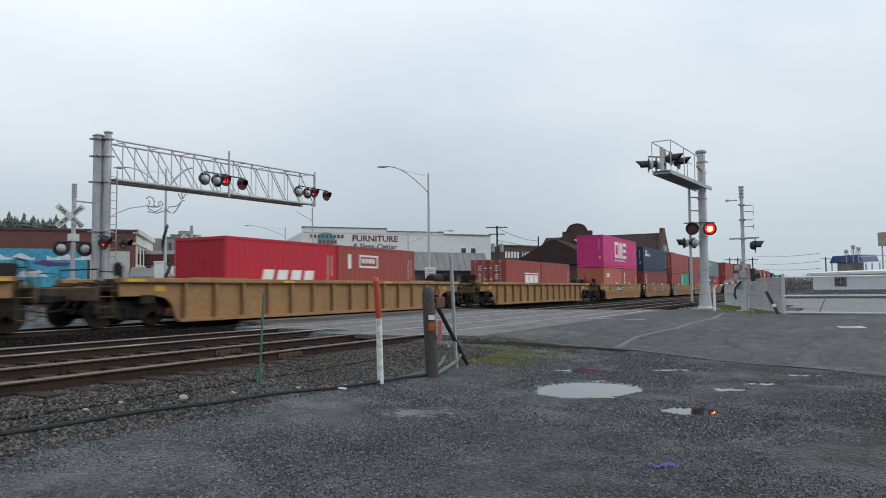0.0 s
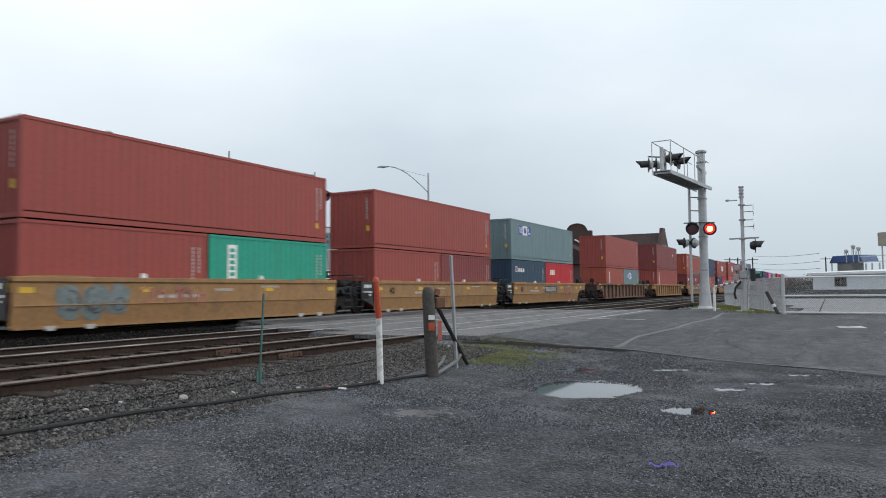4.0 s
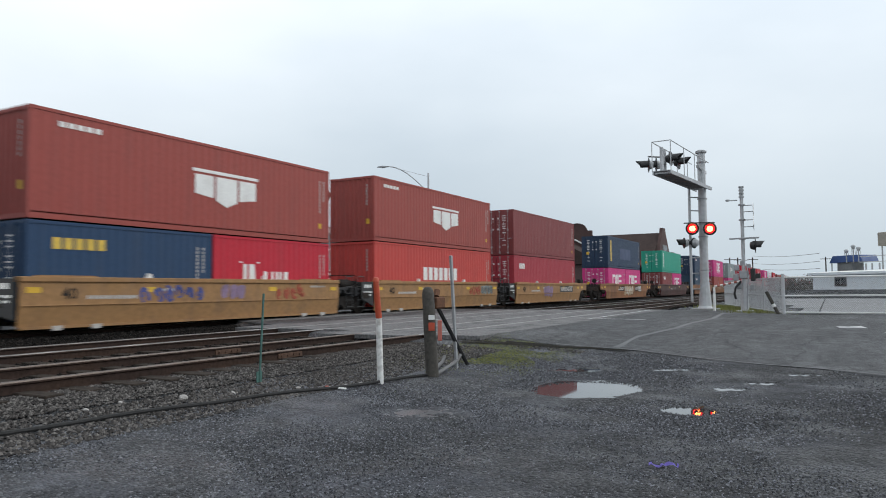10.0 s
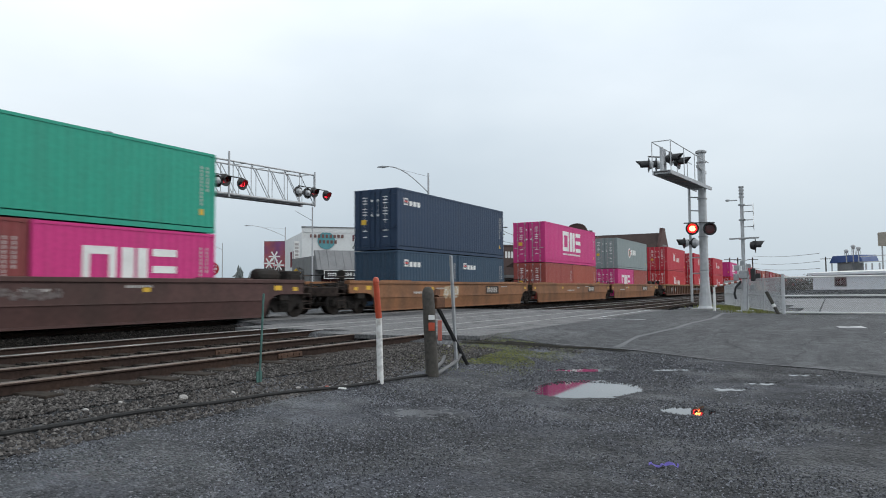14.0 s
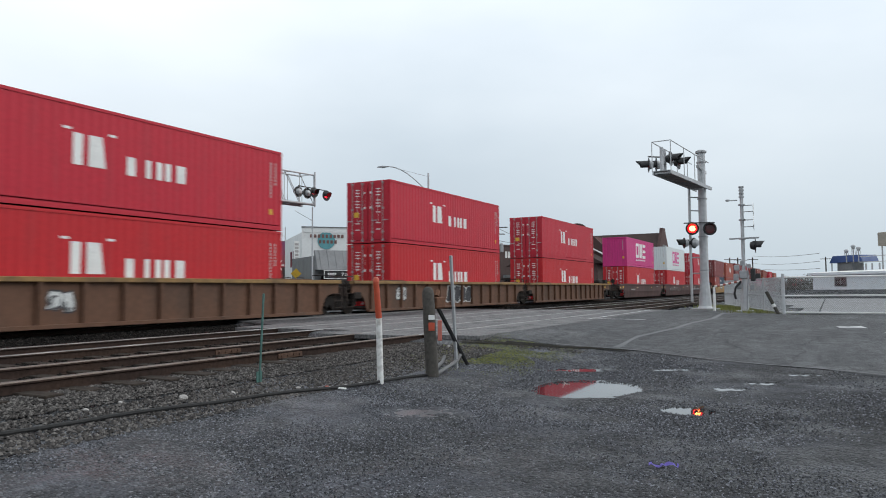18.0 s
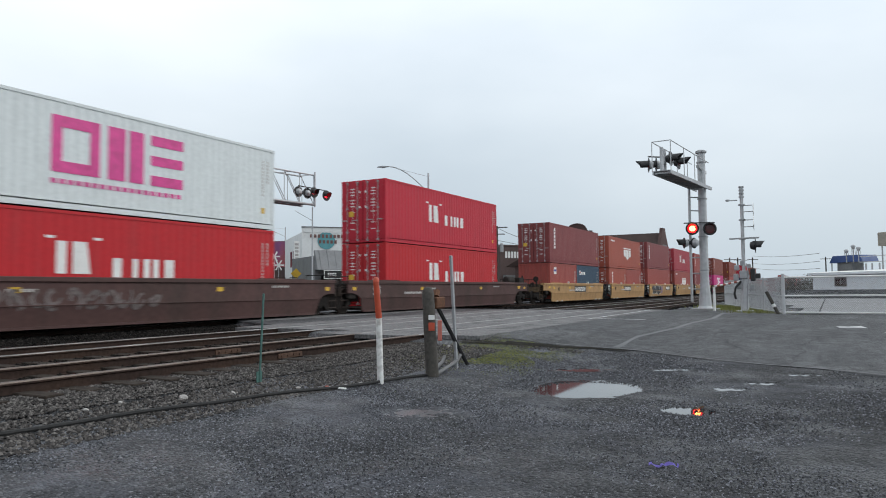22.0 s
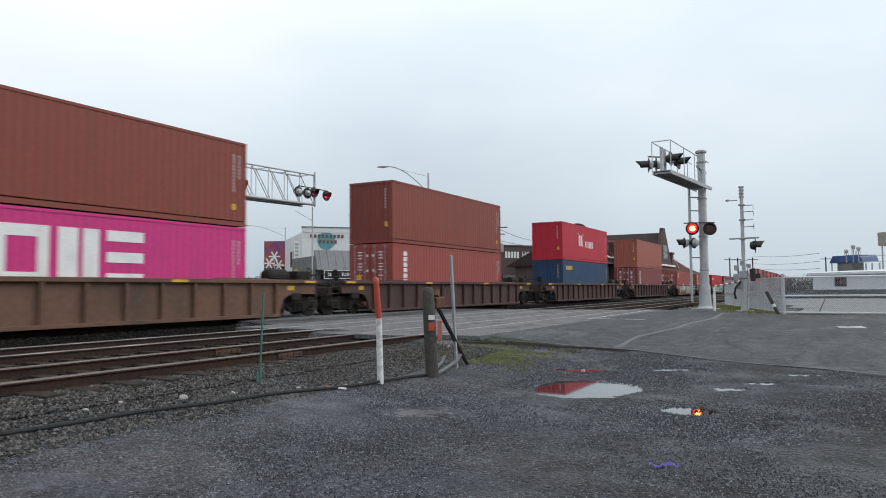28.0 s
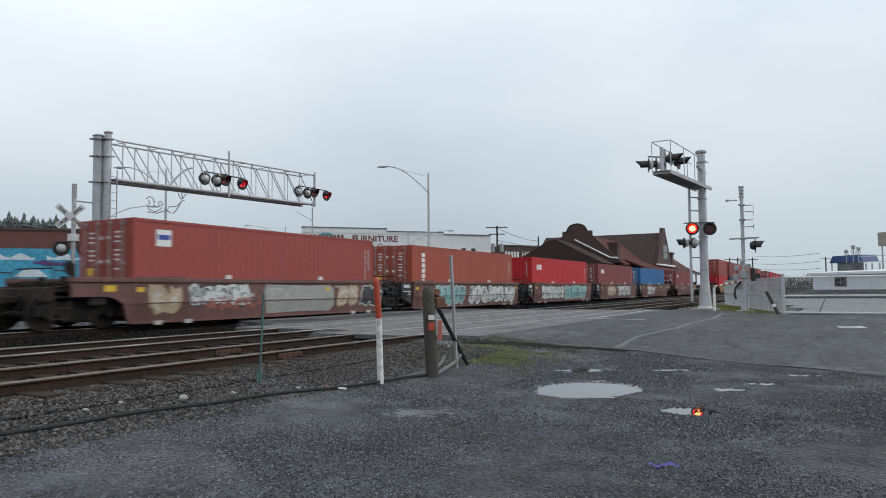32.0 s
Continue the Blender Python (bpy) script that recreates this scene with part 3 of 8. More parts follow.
def lamp_head(parent, m, lit=None, bright=False, back=M_BLACK, r=0.30, deep=0.34):
    """A flashing-light unit looking along its -y: disc, housing, hood, lens; lit: the second at which it first comes on."""
    rx = Matrix.Rotation(radians(90), 4, "X")
    h = part("lamp_head", B(lambda bm: lathe(bm, [(r, 0.0), (r, 0.012), (r * 0.6, 0.012), (r * 0.6, 0.0)], rx, 28)), M_BLACK, parent, "black round background disc")
    h.matrix_local = m
    part("housing", B(lambda bm: lathe(bm, [(0.06, -0.2), (0.13, -0.17), (0.175, -0.08), (0.18, -0.003), (0.05, -0.003)], rx, 20)), back, h, smooth=True)

    def hood(bm):
        n, inner, outer = 14, (0.21 if bright else 0.165), (0.22 if bright else 0.175)
        a0, a1 = radians(-25), radians(205)
        pts = []
        for i in range(n + 1):
            a = a0 + (a1 - a0) * i / n
            d = deep * (0.62 + 0.38 * max(0, math.sin(a)))
            pts.append([bm.verts.new((q * math.cos(a), yy, q * math.sin(a))) for q, yy in ((inner, -0.012), (outer, -0.012), (outer, -d), (inner, -d))])
        for s, t in zip(pts, pts[1:]):
            for i in range(4):
                bm.faces.new((s[i], s[(i + 1) % 4], t[(i + 1) % 4], t[i]))
        bm.faces.new(pts[0])
        bm.faces.new(pts[-1][::-1])
    part("hood", B(hood), M_BLACK, h)
    if lit is None:
        part("lens", B(lambda bm: lathe(bm, [(0.153, 0.013), (0.12, 0.03), (0.02, 0.04)], rx, 20)), M_REDLENS, h, "dark red glass lens")
    else:
        part("lens", B(lambda bm: lathe(bm, [(0.2 if bright else 0.153, 0.012), (0.2 if bright else 0.153, 0.016), (0.02, 0.017)], rx, 24)), M_LIT if bright else M_LITFAR, h, "glowing red lens")
        if bright:
            part("bulb", B(lambda bm: lathe(bm, [(0.125, 0.017), (0.105, 0.022), (0.02, 0.024)], rx, 20)), M_LITCORE, h, "glowing lamp core")
        # added disc: the lens glows steadily and this swings across to darken it
        s = part("shutter", B(lambda bm: lathe(bm, [(0.205 if bright else 0.16, -0.002), (0.2 if bright else 0.158, 0.002), (0.02, 0.003)], rx, 20)), M_REDLENS, h, "added dark red disc that hides the lit lens")
        SHUTTERS.append((s, (0, -0.034, 0), lit))
    return h


M_LITFAR = mat("lit_red_lens_far", (1.0, 0.03, 0.05), 0.3, 0, 0.0, 5, emit=2.2)
ON_A, ON_B, CYCLE, GLOW = 0.1187, -0.37495, 0.9873, 0.50


def flash_rows(place, start):
    """Added shutter open for GLOW seconds of each CYCLE; it swings within one frame."""
    rows = [(0.0, pose(*place, 0, 0, 88 if start <= 0 < start + GLOW else 0))]
    one, t = 1 / FPS, start
    while t < 32:
        first, last = round(t * FPS) * one, round((t + GLOW) * FPS) * one
        for at, turn in ((first - one, 0), (first, 88), (last, 88), (last + one, 0)):
            if one < at < 32 - one:
                rows.append((at, pose(*place, 0, 0, turn)))
        t += CYCLE
    return rows + [(32.0, rows[-1][1])]


def collar(bm, r, z, h=0.05, grow=0.03):
    lathe(bm, [(r, z), (r + grow, z), (r + grow, z + h), (r, z + h)], Matrix.Identity(4), 16)


def ladder(parent, x, y, z0, z1, w=0.36):
    for s in (-1, 1):
        part("ladder_rail", B(lambda bm: tube(bm, [(x + s * w / 2, y, z0), (x + s * w / 2, y, z1)], 0.022, 6)), M_STEEL, parent)
    z = z0 + 0.2
    rung = mesh_of(B(lambda bm: tube(bm, [(-w / 2, 0, 0), (w / 2, 0, 0)], 0.014, 5)), M_STEEL, "rung")
    while z < z1:
        part("rung", rung, M_STEEL, parent).location = (x, y, z)
        z += 0.32


def build_far_cantilever():
    t = thing("cantilever_signal", pose(18.35, 25.6, 0), "grey steel cantilever signal bridge over the street with red flashers", "railway signal")
    for x, y, r, top in ((-0.06, 0.19, 0.2, 7.28), (0.10, -0.17, 0.14, 7.4)):
        c = part("column", B(lambda bm: tube(bm, [(x, y, 0), (x, y, top)], r, 20)), M_SILVER, t, smooth=True)
        for z in (1.2, 3.4, 5.4, 6.45, 7.15):
            part("collar", B(lambda bm: box(bm, x - r - 0.06, x + r + 0.06, y - r - 0.05, y + r + 0.05, z, z + 0.05)), M_STEEL, c)
        part("cap", B(lambda bm: lathe(bm, [(r + 0.02, top), (r + 0.04, top + 0.04), (r * 0.7, top + 0.1), (0.05, top + 0.1)], Matrix.Translation((x, y, 0)), 16)), M_STEEL, c)
        part("base_plate", B(lambda bm: box(bm, x - 0.4, x + 0.4, y - 0.4, y + 0.4, -0.02, 0.05)), M_STEEL, c)
    L = 12.8
    ya, yb, zl, zh = -0.42, 0.42, 5.52, 7.12

    def top_z(x):
        return zh + 0.32 * x / L

    def low_z(x):
        return zl + 0.26 * x / L
    for y in (ya, yb):
        part("upper_chord", B(lambda bm: tube(bm, [(0.3, y, top_z(0.3)), (L, y, top_z(L))], 0.045, 8)), M_SILVER, t)
        part("lower_chord", B(lambda bm: tube(bm, [(0.3, y, low_z(0.3)), (L, y, low_z(L))], 0.07, 8)), M_STEEL, t)
        n = 10
        for i in range(n + 1):
            x = 0.6 + i * (L - 0.6) / n
            part("vertical", B(lambda bm: tube(bm, [(x, y, low_z(x)), (x, y, top_z(x))], 0.022, 6)), M_SILVER, t)
            if i < n:
                x2 = x + (L - 0.6) / n
                part("diagonal", B(lambda bm: tube(bm, [(x, y, top_z(x)), (x2, y, low_z(x2))], 0.022, 6)), M_SILVER, t)
    for i in range(8):
        x = 0.8 + i * (L - 1) / 7
        part("cross_tie", B(lambda bm: tube(bm, [(x, ya, top_z(x)), (x, yb, top_z(x))], 0.02, 6)), M_SILVER, t)
    part("walkway", B(lambda bm: [box(bm, 0.3 + i * 0.65, 0.9 + i * 0.65, ya + 0.08, yb - 0.08, low_z(i * 0.65) + 0.03, low_z(i * 0.65) + 0.06) for i in range(19)]), M_STEEL, t)
    ladder(t, 0.135, -0.5, 0.3, 5.9, 0.31)
    for x, z0, z1 in ((6.35, 5.5, 7.7), (L, 5.65, 7.6)):
        part("lamp_post", B(lambda bm: tube(bm, [(x, ya - 0.08, z0), (x, ya - 0.08, z1)], 0.05, 10)), M_SILVER, t)
    for x, z in ((5.92, 6.25), (12.5, 6.42)):
        part("lamp_arm", B(lambda bm: tube(bm, [(x - 1.1, ya - 0.1, z + 0.25), (x + 1.3, ya - 0.1, z + 0.25)], 0.03, 6)), M_BLACK, t)
        lamp_head(t, face_pose(x + 0.05, ya - 0.22, z, -0.15, -1), ON_B)
        lamp_head(t, face_pose(x + 1.15, ya - 0.22, z - 0.05, -0.15, -1), ON_A)
        for dx in (-1.0, -0.25):
            lamp_head(t, face_pose(x + dx, ya + 0.0, z - 0.06, 0.15, 1), None, back=M_HEADBACK)
    for x, on in ((-0.325, ON_B), (0.61, ON_A)):
        lamp_head(t, face_pose(x, -0.6, 2.95, 0.4, -1), on)
    part("lamp_arm", B(lambda bm: tube(bm, [(-0.45, -0.42, 3.2), (0.75, -0.42, 3.2)], 0.035, 6)), M_BLACK, t)


M_BLADE = mat("weathered_sign_white", (0.56, 0.57, 0.57), 0.5, 0, 0.08, 8, dirt=(0.42, 0.42, 0.42))


def crossbuck(parent, x, y, z, blade=1.22, words=True, m_face=None):
    for k, a in enumerate((42, -42)):
        b = part("crossbuck_blade", B(lambda bm: box(bm, -blade / 2, blade / 2, -0.012 - k * 0.03, 0.002 - k * 0.03, -0.115, 0.115)), m_face or M_BLADE, parent, "white crossing-sign blade")
        b.matrix_local = Matrix.Translation((x, y, z)) @ Matrix.Rotation(radians(a), 4, "Y")
        if words:
            for word, xx in zip(("RAIL", "ROAD") if k == 0 else ("CROS", "SING"), (-0.34, 0.34)):
                add_text(b, word, 0.17, M_BLACK, xx, -0.016 - k * 0.03, 0.0, bold=0.004)


def build_crossing_masts():
    # mast with a lettered crossbuck beyond the tracks
    m = face_pose(17.55, 26.2, 0, -0.45, -0.9)
    t = thing("crossing_sign_mast", m, "aluminium crossing mast with a white lettered crossbuck", "railway signal")
    part("pole", B(lambda bm: tube(bm, [(0, 0, 0), (0, 0, 5.3)], 0.085, 14)), M_SILVER, t, smooth=True)
    part("top_band", B(lambda bm: [collar(bm, 0.085, 4.75 + 0.12 * i, 0.05, 0.015) for i in range(5)]), M_STEEL, t)
    part("cross_bar", B(lambda bm: tube(bm, [(0, 0, 4.62), (1.0, 0.05, 4.56)], 0.03, 6)), M_STEEL, t)
    crossbuck(t, -0.15, -0.12, 3.98, 1.24)
    part("junction_box", B(lambda bm: box(bm, -0.2, 0.2, -0.12, 0.12, 3.0, 3.3, 0.02)), M_BLADE, t)
    for x in (-0.42, 0.42):
        lamp_head(t, face_pose(x, 0.02, 2.72, 0.0, 1), None, back=M_HEADBACK)
    part("lamp_arm", B(lambda bm: tube(bm, [(-0.5, 0, 2.98), (0.5, 0, 2.98)], 0.03, 6)), M_BLACK, t)
    part("gate_box", B(lambda bm: box(bm, -0.2, 0.25, -0.2, 0.2, 0.9, 1.55, 0.03)), M_STEEL, t)
    part("base", B(lambda bm: (tube(bm, [(0, 0, 0), (0, 0, 0.5)], 0.2, 10, 0.1), box(bm, -0.25, 0.25, -0.25, 0.25, -0.02, 0.04))), M_STEEL, t)
    # mast further along the street, seen from behind
    t = thing("crossing_sign_mast", face_pose(24.75, 27.65, 0, -0.6, -0.8), "silver crossing mast with a white lettered crossbuck and red lamps", "railway signal")
    part("pole", B(lambda bm: tube(bm, [(0, 0, 0), (0, 0, 4.25)], 0.075, 12)), M_SILVER, t, smooth=True)
    crossbuck(t, 0.0, -0.11, 3.35, 1.2, words=True, m_face=M_WHITE)
    part("lamp_arm", B(lambda bm: tube(bm, [(-0.5, 0, 2.55), (0.5, 0, 2.55)], 0.03, 6)), M_BLACK, t)
    lamp_head(t, face_pose(-0.36, -0.1, 2.34, 0.35, -1), ON_B)
    lamp_head(t, face_pose(0.36, -0.1, 2.34, 0.35, -1), ON_A)
    part("base", B(lambda bm: tube(bm, [(0, 0, 0), (0, 0, 0.5)], 0.18, 10, 0.09)), M_STEEL, t)
    # round road sign
    t = thing("road_sign", face_pose(27.4, 29.05, 0, -0.7, -0.75), "round red no-entry road sign with a white rim", "road sign")
    part("post", B(lambda bm: tube(bm, [(0, 0.05, 0), (0, 0.05, 2.6)], 0.035, 8)), M_STEEL, t)
    part("rim", B(lambda bm: lathe(bm, [(0.40, 0), (0.40, 0.006), (0.02, 0.006)], Matrix.Translation((0, -0.004, 2.2)) @ Matrix.Rotation(radians(90), 4, "X"), 28)), M_WHITE, t, "white rim")
    part("disc", B(lambda bm: lathe(bm, [(0.36, 0), (0.36, 0.008), (0.02, 0.008)], Matrix.Translation((0, -0.012, 2.2)) @ Matrix.Rotation(radians(90), 4, "X"), 28)), M_SIGNRED, t, "red disc")
    part("bar", B(lambda bm: box(bm, -0.28, 0.28, -0.028, -0.02, 2.14, 2.26)), M_WHITE, t)
    add_text(t, "DO NOT", 0.14, M_WHITE, 0, -0.024, 2.36, bold=0.004)
    add_text(t, "ENTER", 0.14, M_WHITE, 0, -0.024, 2.04, bold=0.004)


M_SIGNRED = mat("sign_red", (0.5, 0.03, 0.03), 0.45, 0, 0.05, 9)
M_GATERED = mat("faded_gate_red", (0.42, 0.12, 0.09), 0.5, 0, 0.1, 9)
M_MOSS = mat("roadside_grass", (0.185, 0.198, 0.050), 0.9, 0, 0.4, 9, dirt=(0.085, 0.08, 0.045), dirt_scale=1.5, dirt_amount=1.0)
M_CREOSOTE = mat("weathered_dark_post", (0.055, 0.05, 0.043), 0.85, 0, 0.3, 20, 0.003, 50, dirt=(0.045, 0.045, 0.04))
M_ORANGE = mat("orange_red_paint", (0.45, 0.07, 0.03), 0.5, 0, 0.15, 9, dirt=(0.32, 0.07, 0.03))


def build_near_cantilever():
    t = thing("cantilever_signal", pose(33.3, 4.9, 0), "grey steel cantilever mast with walkway and red flashers", "railway signal")
    part("column", B(lambda bm: tube(bm, [(0, 0, 0.9), (0, 0, 7.0)], 0.19, 24, 0.17)), M_SILVER, t, smooth=True)
    part("column_foot", B(lambda bm: tube(bm, [(0, 0, 0.0), (0, 0, 0.15), (0, 0, 1.25)], 0.37, 10, 0.19)), M_SILVER, t)
    part("base_plate", B(lambda bm: box(bm, -0.55, 0.55, -0.55, 0.55, -0.05, 0.05)), M_CONCRETE, t)
    part("cap", B(lambda bm: lathe(bm, [(0.2, 6.98), (0.24, 7.0), (0.24, 7.08), (0.15, 7.13), (0.03, 7.13)], Matrix.Identity(4), 20)), M_STEEL, t)
    for z in (1.7, 3.2, 3.75, 4.9, 6.55):
        part("collar", B(lambda bm: collar(bm, 0.175, z, 0.06, 0.035)), M_STEEL, t)
    # walkway arm towards the road
    ax, ay = -5.6, 0.62
    d = Vector((ax, ay, 0))
    ln = d.length
    a = part("arm", B(lambda bm: [box(bm, -0.3, ln, s * 0.33 - 0.03, s * 0.33 + 0.03, 5.32, 5.46) for s in (-1, 1)]), M_STEEL, t, "walkway arm")
    a.rotation_euler.z = math.atan2(ay, ax)
    n = 12
    for i in range(n):
        x = 0.1 + i * (ln - 0.2) / (n - 1)
        part("cross_tie", B(lambda bm: box(bm, x - 0.03, x + 0.03, -0.3, 0.3, 5.34, 5.41)), M_STEEL, a)
    part("grating", B(lambda bm: box(bm, 0.3, ln, -0.29, 0.29, 5.44, 5.465)), M_STEEL, a)
    for s in (-1, 1):
        part("hand_rail", B(lambda bm: tube(bm, [(0.2, s * 0.36, 6.5), (ln, s * 0.36, 6.6)], 0.019, 6)), M_SILVER, a)
        for x in (0.9, 2.4, 3.9, ln):
            part("rail_post", B(lambda bm: tube(bm, [(x, s * 0.36, 5.45), (x, s * 0.36, 6.55)], 0.018, 6)), M_SILVER, a)
    part("hand_rail", B(lambda bm: tube(bm, [(ln, -0.36, 6.6), (ln, 0.36, 6.6)], 0.019, 6)), M_SILVER, a)
    part("lamp_arm", B(lambda bm: box(bm, -1.0, 1.1, -0.06, 0.06, 6.2, 6.32)), M_STEEL, t)
    for x in (-4.9, -4.3):
        part("lamp_post", B(lambda bm: tube(bm, [(x, 0.75, 5.45), (x, 0.75, 6.5)], 0.07, 8)), M_SILVER, t)
    part("lamp_arm", B(lambda bm: tube(bm, [(-4.75, 1.3, 6.2), (-3.4, 0.2, 6.25)], 0.03, 6)), M_BLACK, t)
    for x, y in ((-4.75, 1.28), (-4.6, 1.02)):
        lamp_head(t, face_pose(x, y, 5.86, -0.35, 1), None, back=M_HEADBACK, deep=0.5)
    for x, y in ((-4.4, 0.5), (-3.4, 0.38)):
        lamp_head(t, face_pose(x, y, 6.1, -0.1, -1), None, deep=0.5)
    # main pair, looking along the road
    part("lamp_arm", B(lambda bm: tube(bm, [(-0.45, 0.75, 3.84), (-0.05, -0.5, 3.84)], 0.03, 6)), M_BLACK, t)
    lamp_head(t, face_pose(-0.62, 0.36, 3.57, -1, -0.14), ON_A, True, r=0.285)
    lamp_head(t, face_pose(-0.55, -0.36, 3.53, -1, -0.14), ON_B, True, r=0.285)
    for x, y, fx, fy in ((-0.45, 0.75, -0.5, 1), (-0.3, 0.35, 0.4, 1)):
        lamp_head(t, face_pose(x, y, 2.95, fx, fy), None, back=M_HEADBACK, r=0.24)
    part("ladder_rail", B(lambda bm: tube(bm, [(-0.35, 0.5, 0.35), (-0.35, 0.5, 5.4)], 0.058, 10)), M_SILVER, t)
    for z in (0.9, 1.6, 2.3, 3.0, 3.7, 4.4, 5.0):
        part("bracket", B(lambda bm: tube(bm, [(-0.35, 0.5, z), (0, 0.15, z)], 0.03, 6)), M_STEEL, t)
    # white stub post beside it
    s = thing("marker_post", pose(30.6, 4.15, 0), "short white painted steel marker post", "post")
    part("post", B(lambda bm: tube(bm, [(0, 0, 0), (0, 0, 0.98)], 0.048, 10)), M_WHITE, s)


def build_gate_mast():
    t = thing("crossing_gate", pose(30.3, 2.98, 0), "silver crossing gate mast with mechanism and striped arm", "railway signal")
    part("pole", B(lambda bm: tube(bm, [(0, 0, 0), (0, 0, 4.95)], 0.068, 16)), M_SILVER, t, smooth=True)
    part("top_band", B(lambda bm: [collar(bm, 0.08, 4.52 + 0.13 * i, 0.06, 0.02) for i in range(4)]), M_STEEL, t)
    part("base", B(lambda bm: (tube(bm, [(0, 0, 0.0), (0, 0, 0.85)], 0.16, 8, 0.11), box(bm, -0.3, 0.3, -0.3, 0.3, -0.02, 0.05))), M_SILVER, t)
    for z in (1.35, 2.85, 3.6, 4.2):
        part("collar", B(lambda bm: collar(bm, 0.085, z, 0.06, 0.04)), M_STEEL, t)
    part("lamp_arm", B(lambda bm: tube(bm, [(0.1, 0.5, 2.9), (-0.1, -0.6, 2.9)], 0.035, 6)), M_STEEL, t)
    lamp_head(t, face_pose(-0.05, -0.45, 2.6, 0.15, -1), None)
    part("top_lamp", B(lambda bm: (tube(bm, [(-0.05, 0.15, 4.42), (-0.1, 0.42, 4.42)], 0.025, 6), lathe(bm, [(0.02, 4.38), (0.09, 4.4), (0.09, 4.45), (0.02, 4.48)], Matrix.Translation((-0.12, 0.5, 0)), 10))), M_HEADBACK, t)
    # crossbuck seen from the edge
    for k, a in enumerate((48, -48)):
        b = part("crossbuck_blade", B(lambda bm: box(bm, -0.6, 0.6, -0.01, 0.01, -0.11, 0.11)), M_WHITE, t, "white crossing-sign blade")
        b.matrix_local = Matrix.Translation((-0.02, -0.42, 3.75)) @ Matrix.Rotation(radians(4), 4, "Z") @ Matrix.Rotation(radians(a), 4, "Y")
    for z in (3.35, 3.62, 3.95, 4.2):
        part("bracket", B(lambda bm: tube(bm, [(0, 0, z), (-0.02, -0.42, z)], 0.018, 5)), M_STEEL, t)
    part("mechanism_box", B(lambda bm: box(bm, -0.14, 0.14, -0.16, 0.16, 1.3, 1.62, 0.03)), M_STEEL, t)
    part("mechanism_box", B(lambda bm: box(bm, -0.12, 0.12, 0.2, 0.38, 1.22, 1.5, 0.03)), M_STEEL, t)
    part("counterweight", B(lambda bm: (box(bm, -0.1, 0.1, -0.42, -0.24, 1.2, 1.7, 0.03), box(bm, -0.06, 0.06, -0.6, -0.4, 1.3, 1.5, 0.02))), M_BLACK, t)
    part("cable", B(lambda bm: tube(bm, [(-0.15, 0.1, 1.2), (-0.2, 0.3, 0.95), (-0.18, 0.35, 0.7), (-0.15, 0.3, 0.5)], 0.045, 6)), M_BLACK, t)
    p, q = Vector((-0.1, 0.15, 1.2)), Vector((-0.1, 1.1, 1.0))
    for i in range(9):
        a, b = p.lerp(q, i / 9), p.lerp(q, (i + 1) / 9)
        part("gate_stripe", B(lambda bm: tube(bm, [a, b], 0.04, 4)), M_GATERED if i % 2 else M_WHITE, t)
    for y, z, s in ((0.26, 1.72, 0.09), (-0.2, 1.78, 0.07), (0.05, 1.9, 0.08), (-0.3, 0.95, 0.08), (0.18, 1.0, 0.1)):
        part("fitting", B(lambda bm: box(bm, -s, s, y - s, y + s, z - s, z + s * 1.4, 0.02)), M_STEEL, t)
    part("conduit", B(lambda bm: tube(bm, [(-0.14, -0.1, 0.1), (-0.16, -0.12, 0.9), (-0.14, -0.2, 1.4), (-0.1, -0.1, 1.9)], 0.02, 6)), M_STEEL, t)


def wire_panel(bm, p, q, z0, z1, pitch=0.062):
    """Chain-link between two posts, as thin crossed wires."""
    p, q = Vector(p), Vector(q)
    ln = (q - p).length
    d = (q - p) / ln
    h = z1 - z0
    side = Vector((-d.y, d.x, 0)) * 0.0032
    up = Vector((0, 0, 0.0032))
    x = -h
    while x < ln:
        for s in (1, -1):
            a0, a1 = max(x, 0), min(x + h, ln)
            if a1 - a0 > 0.02:
                za, zb = (z0 + a0 - x, z0 + a1 - x) if s > 0 else (z1 - (a0 - x), z1 - (a1 - x))
                A, C = p + d * a0 + Vector((0, 0, za)), p + d * a1 + Vector((0, 0, zb))
                for off in (up, side):
                    bm.faces.new([bm.verts.new(k) for k in (A - off, A + off, C + off, C - off)])
        x += pitch


M_FENCE = mat("galvanised_fence", (0.5, 0.51, 0.52), 0.55, 0.1, 0.1, 20)


